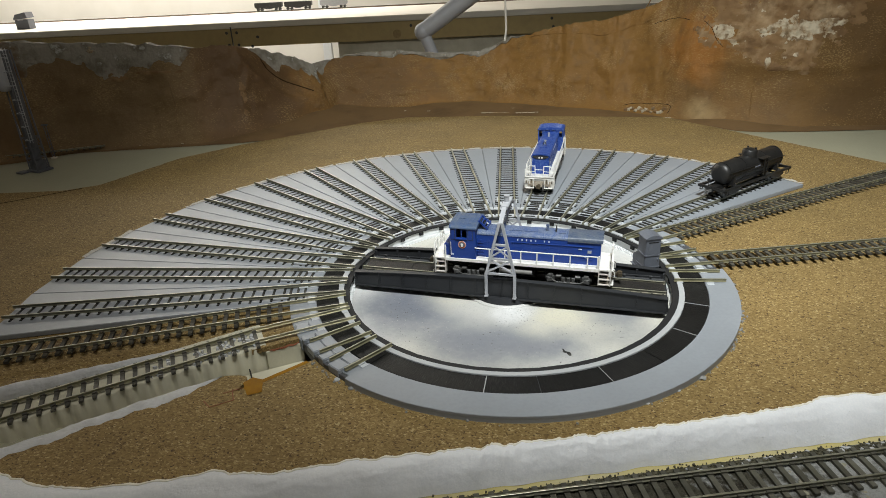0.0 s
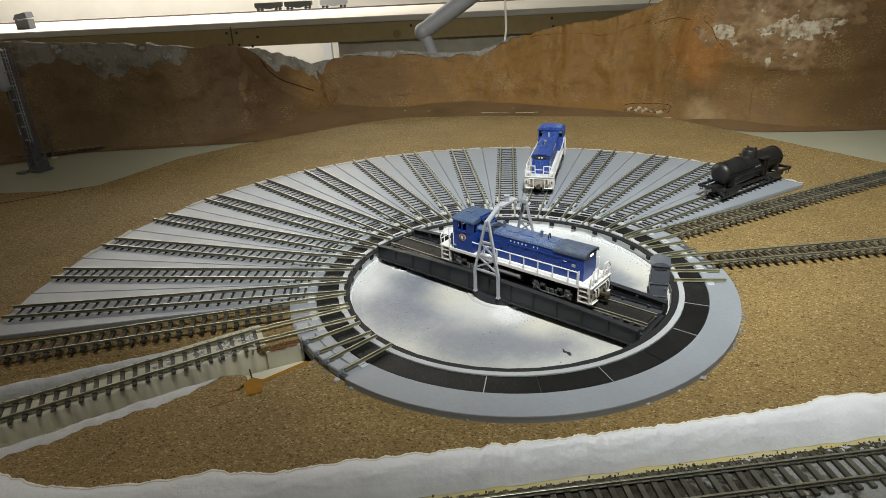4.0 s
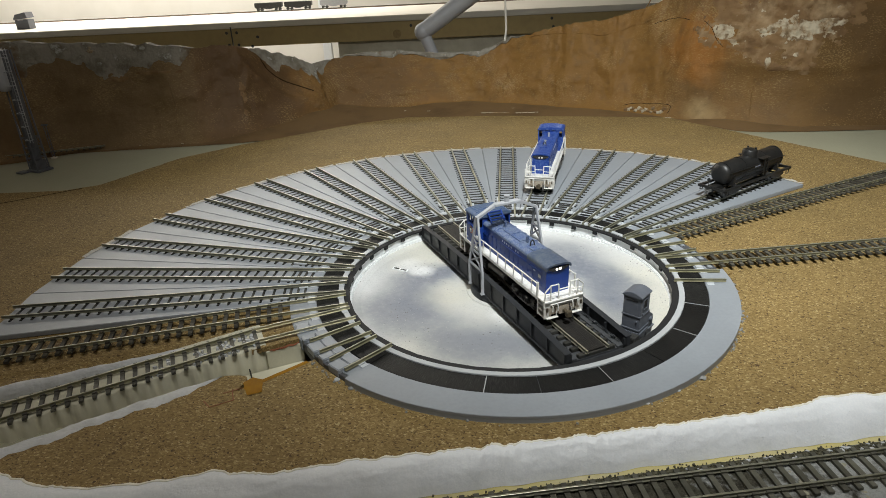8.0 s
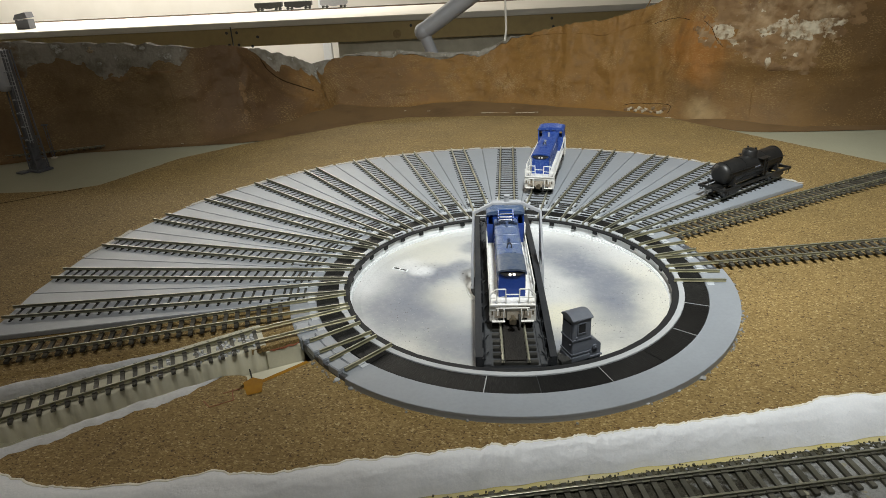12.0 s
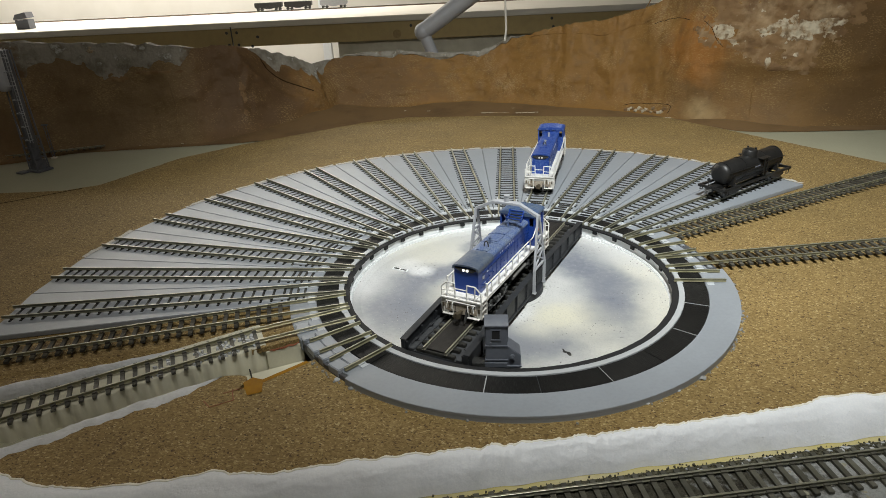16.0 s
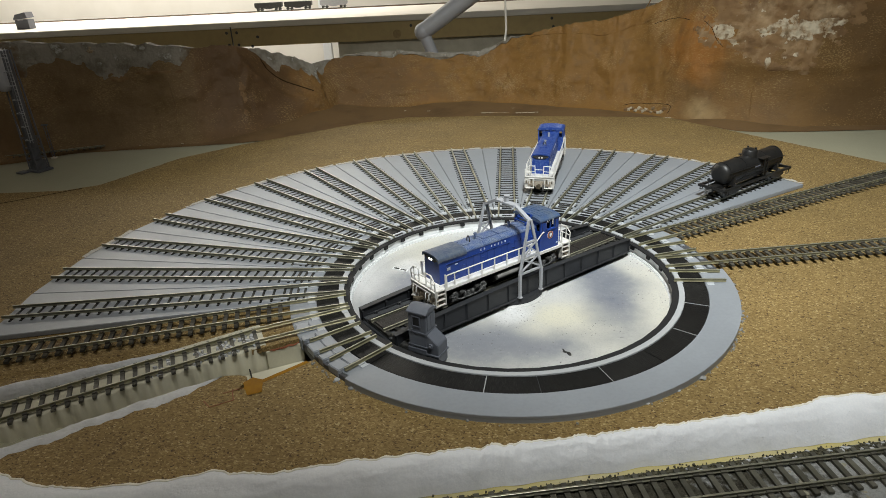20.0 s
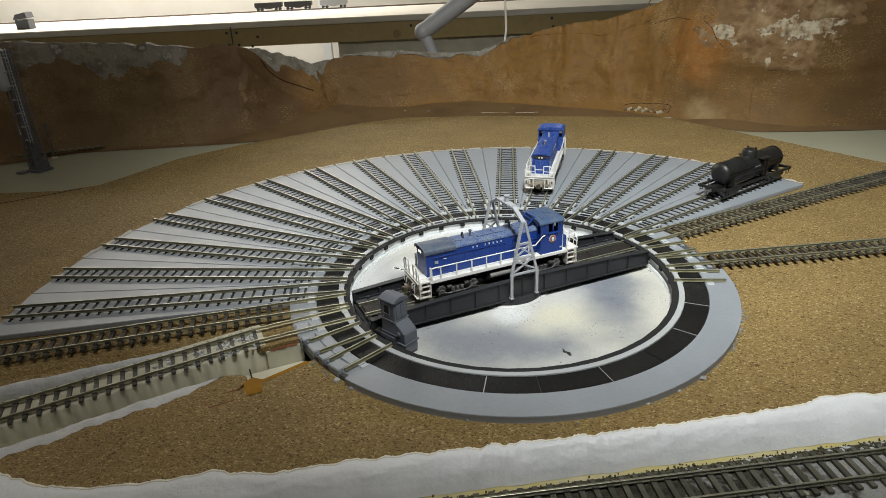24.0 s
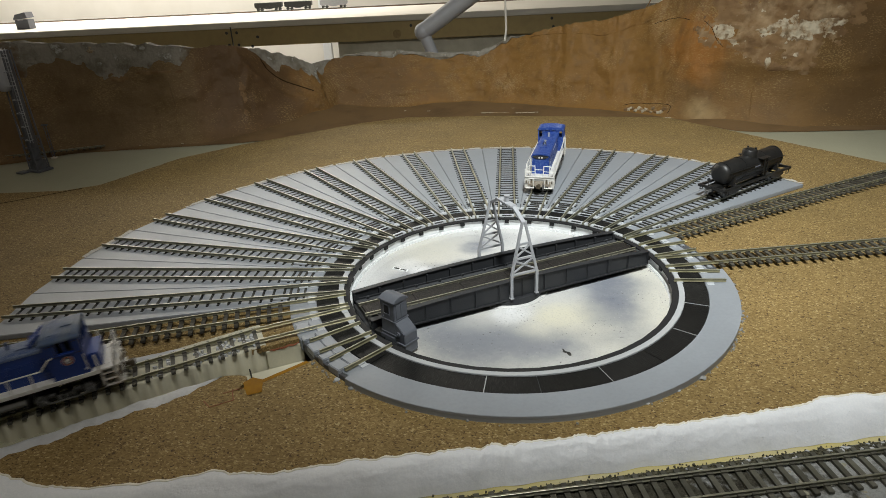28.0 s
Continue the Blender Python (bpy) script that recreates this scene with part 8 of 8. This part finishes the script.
# ---------- what moves ----------
SEAT = 0.0135
TURN = [(0.0, -10.3), (3.0, -28.4), (5.0, -41.0), (8.0, -61.2), (11.0, -80.8), (12.0, -87.2), (15.0, -106.4), (17.0, -119.3), (20.0, -138.4), (21.0, -144.9), (21.5, -148.0), (22.0, -150.6), (22.4, -151.16), (28.0, -151.16)]
ROLL = [(25.2, 0.0), (25.35, 0.0012), (25.5, 0.0049), (25.7, 0.0150), (26.0, 0.0446), (26.5, 0.1185), (26.8, 0.1745), (27.0, 0.2050), (27.2, 0.2340), (27.5, 0.2785), (28.0, 0.3570)]


def between(rows, t):
    """The value at t on a soft curve through rows."""
    if t <= rows[0][0]:
        return rows[0][1]
    for i in range(len(rows) - 1):
        (t0, a), (t1, b) = rows[i], rows[i + 1]
        if t <= t1:
            m0 = (b - rows[i - 1][1]) / (t1 - rows[i - 1][0]) if i else (b - a) / (t1 - t0)
            m1 = (rows[i + 2][1] - a) / (rows[i + 2][0] - t0) if i + 2 < len(rows) else (b - a) / (t1 - t0)
            u, d = (t - t0) / (t1 - t0), t1 - t0
            return (2 * u ** 3 - 3 * u * u + 1) * a + (u ** 3 - 2 * u * u + u) * d * m0 + (3 * u * u - 2 * u ** 3) * b + (u ** 3 - u * u) * d * m1
    return rows[-1][1]


def turn_at(t):
    return between(TURN, min(t, 22.4))


def rail_level(r):
    """Height of the railhead along the lead: level, then down the incline."""
    return RAIL_TOP - 0.0004 - 0.0010 * min(1.0, max(0.0, (r - 0.215) / 0.03)) - 0.066 * max(0.0, r - 0.211)


def loco_pose(t):
    s = SEAT + between(ROLL, t)
    a = turn_at(t)
    f, b = s + 0.039, s - 0.039
    zf, zb = rail_level(f), rail_level(b)
    pitch = math.degrees(math.atan2(zb - zf, 0.078))
    return pose(0, 0, 0, 0, 0, a) @ pose(s, 0, (zf + zb) / 2, 0, pitch, 0)


def motions():
    times = sorted({round(0.5 * i, 2) for i in range(57)} | {22.2, 22.4, 25.2})
    walk(bridge, [(t, pose(0, 0, 0, 0, 0, turn_at(t))) for t in times])
    late = sorted(set(times) | {round(25.2 + 0.1 * i, 1) for i in range(29)})
    walk(loco, [(t, loco_pose(t)) for t in late])
    spins = [0.0, 25.2] + [round(25.2 + i / 30, 4) for i in range(3, 85)]
    for w in loco_wheels:
        c = w.location.copy()
        rows = [(t, pose(c.x, c.y, c.z, 0, math.degrees(between(ROLL, t) / 0.0056) if t > 25.2 else 0, 0)) for t in spins]
        walk(w, rows)


motions()
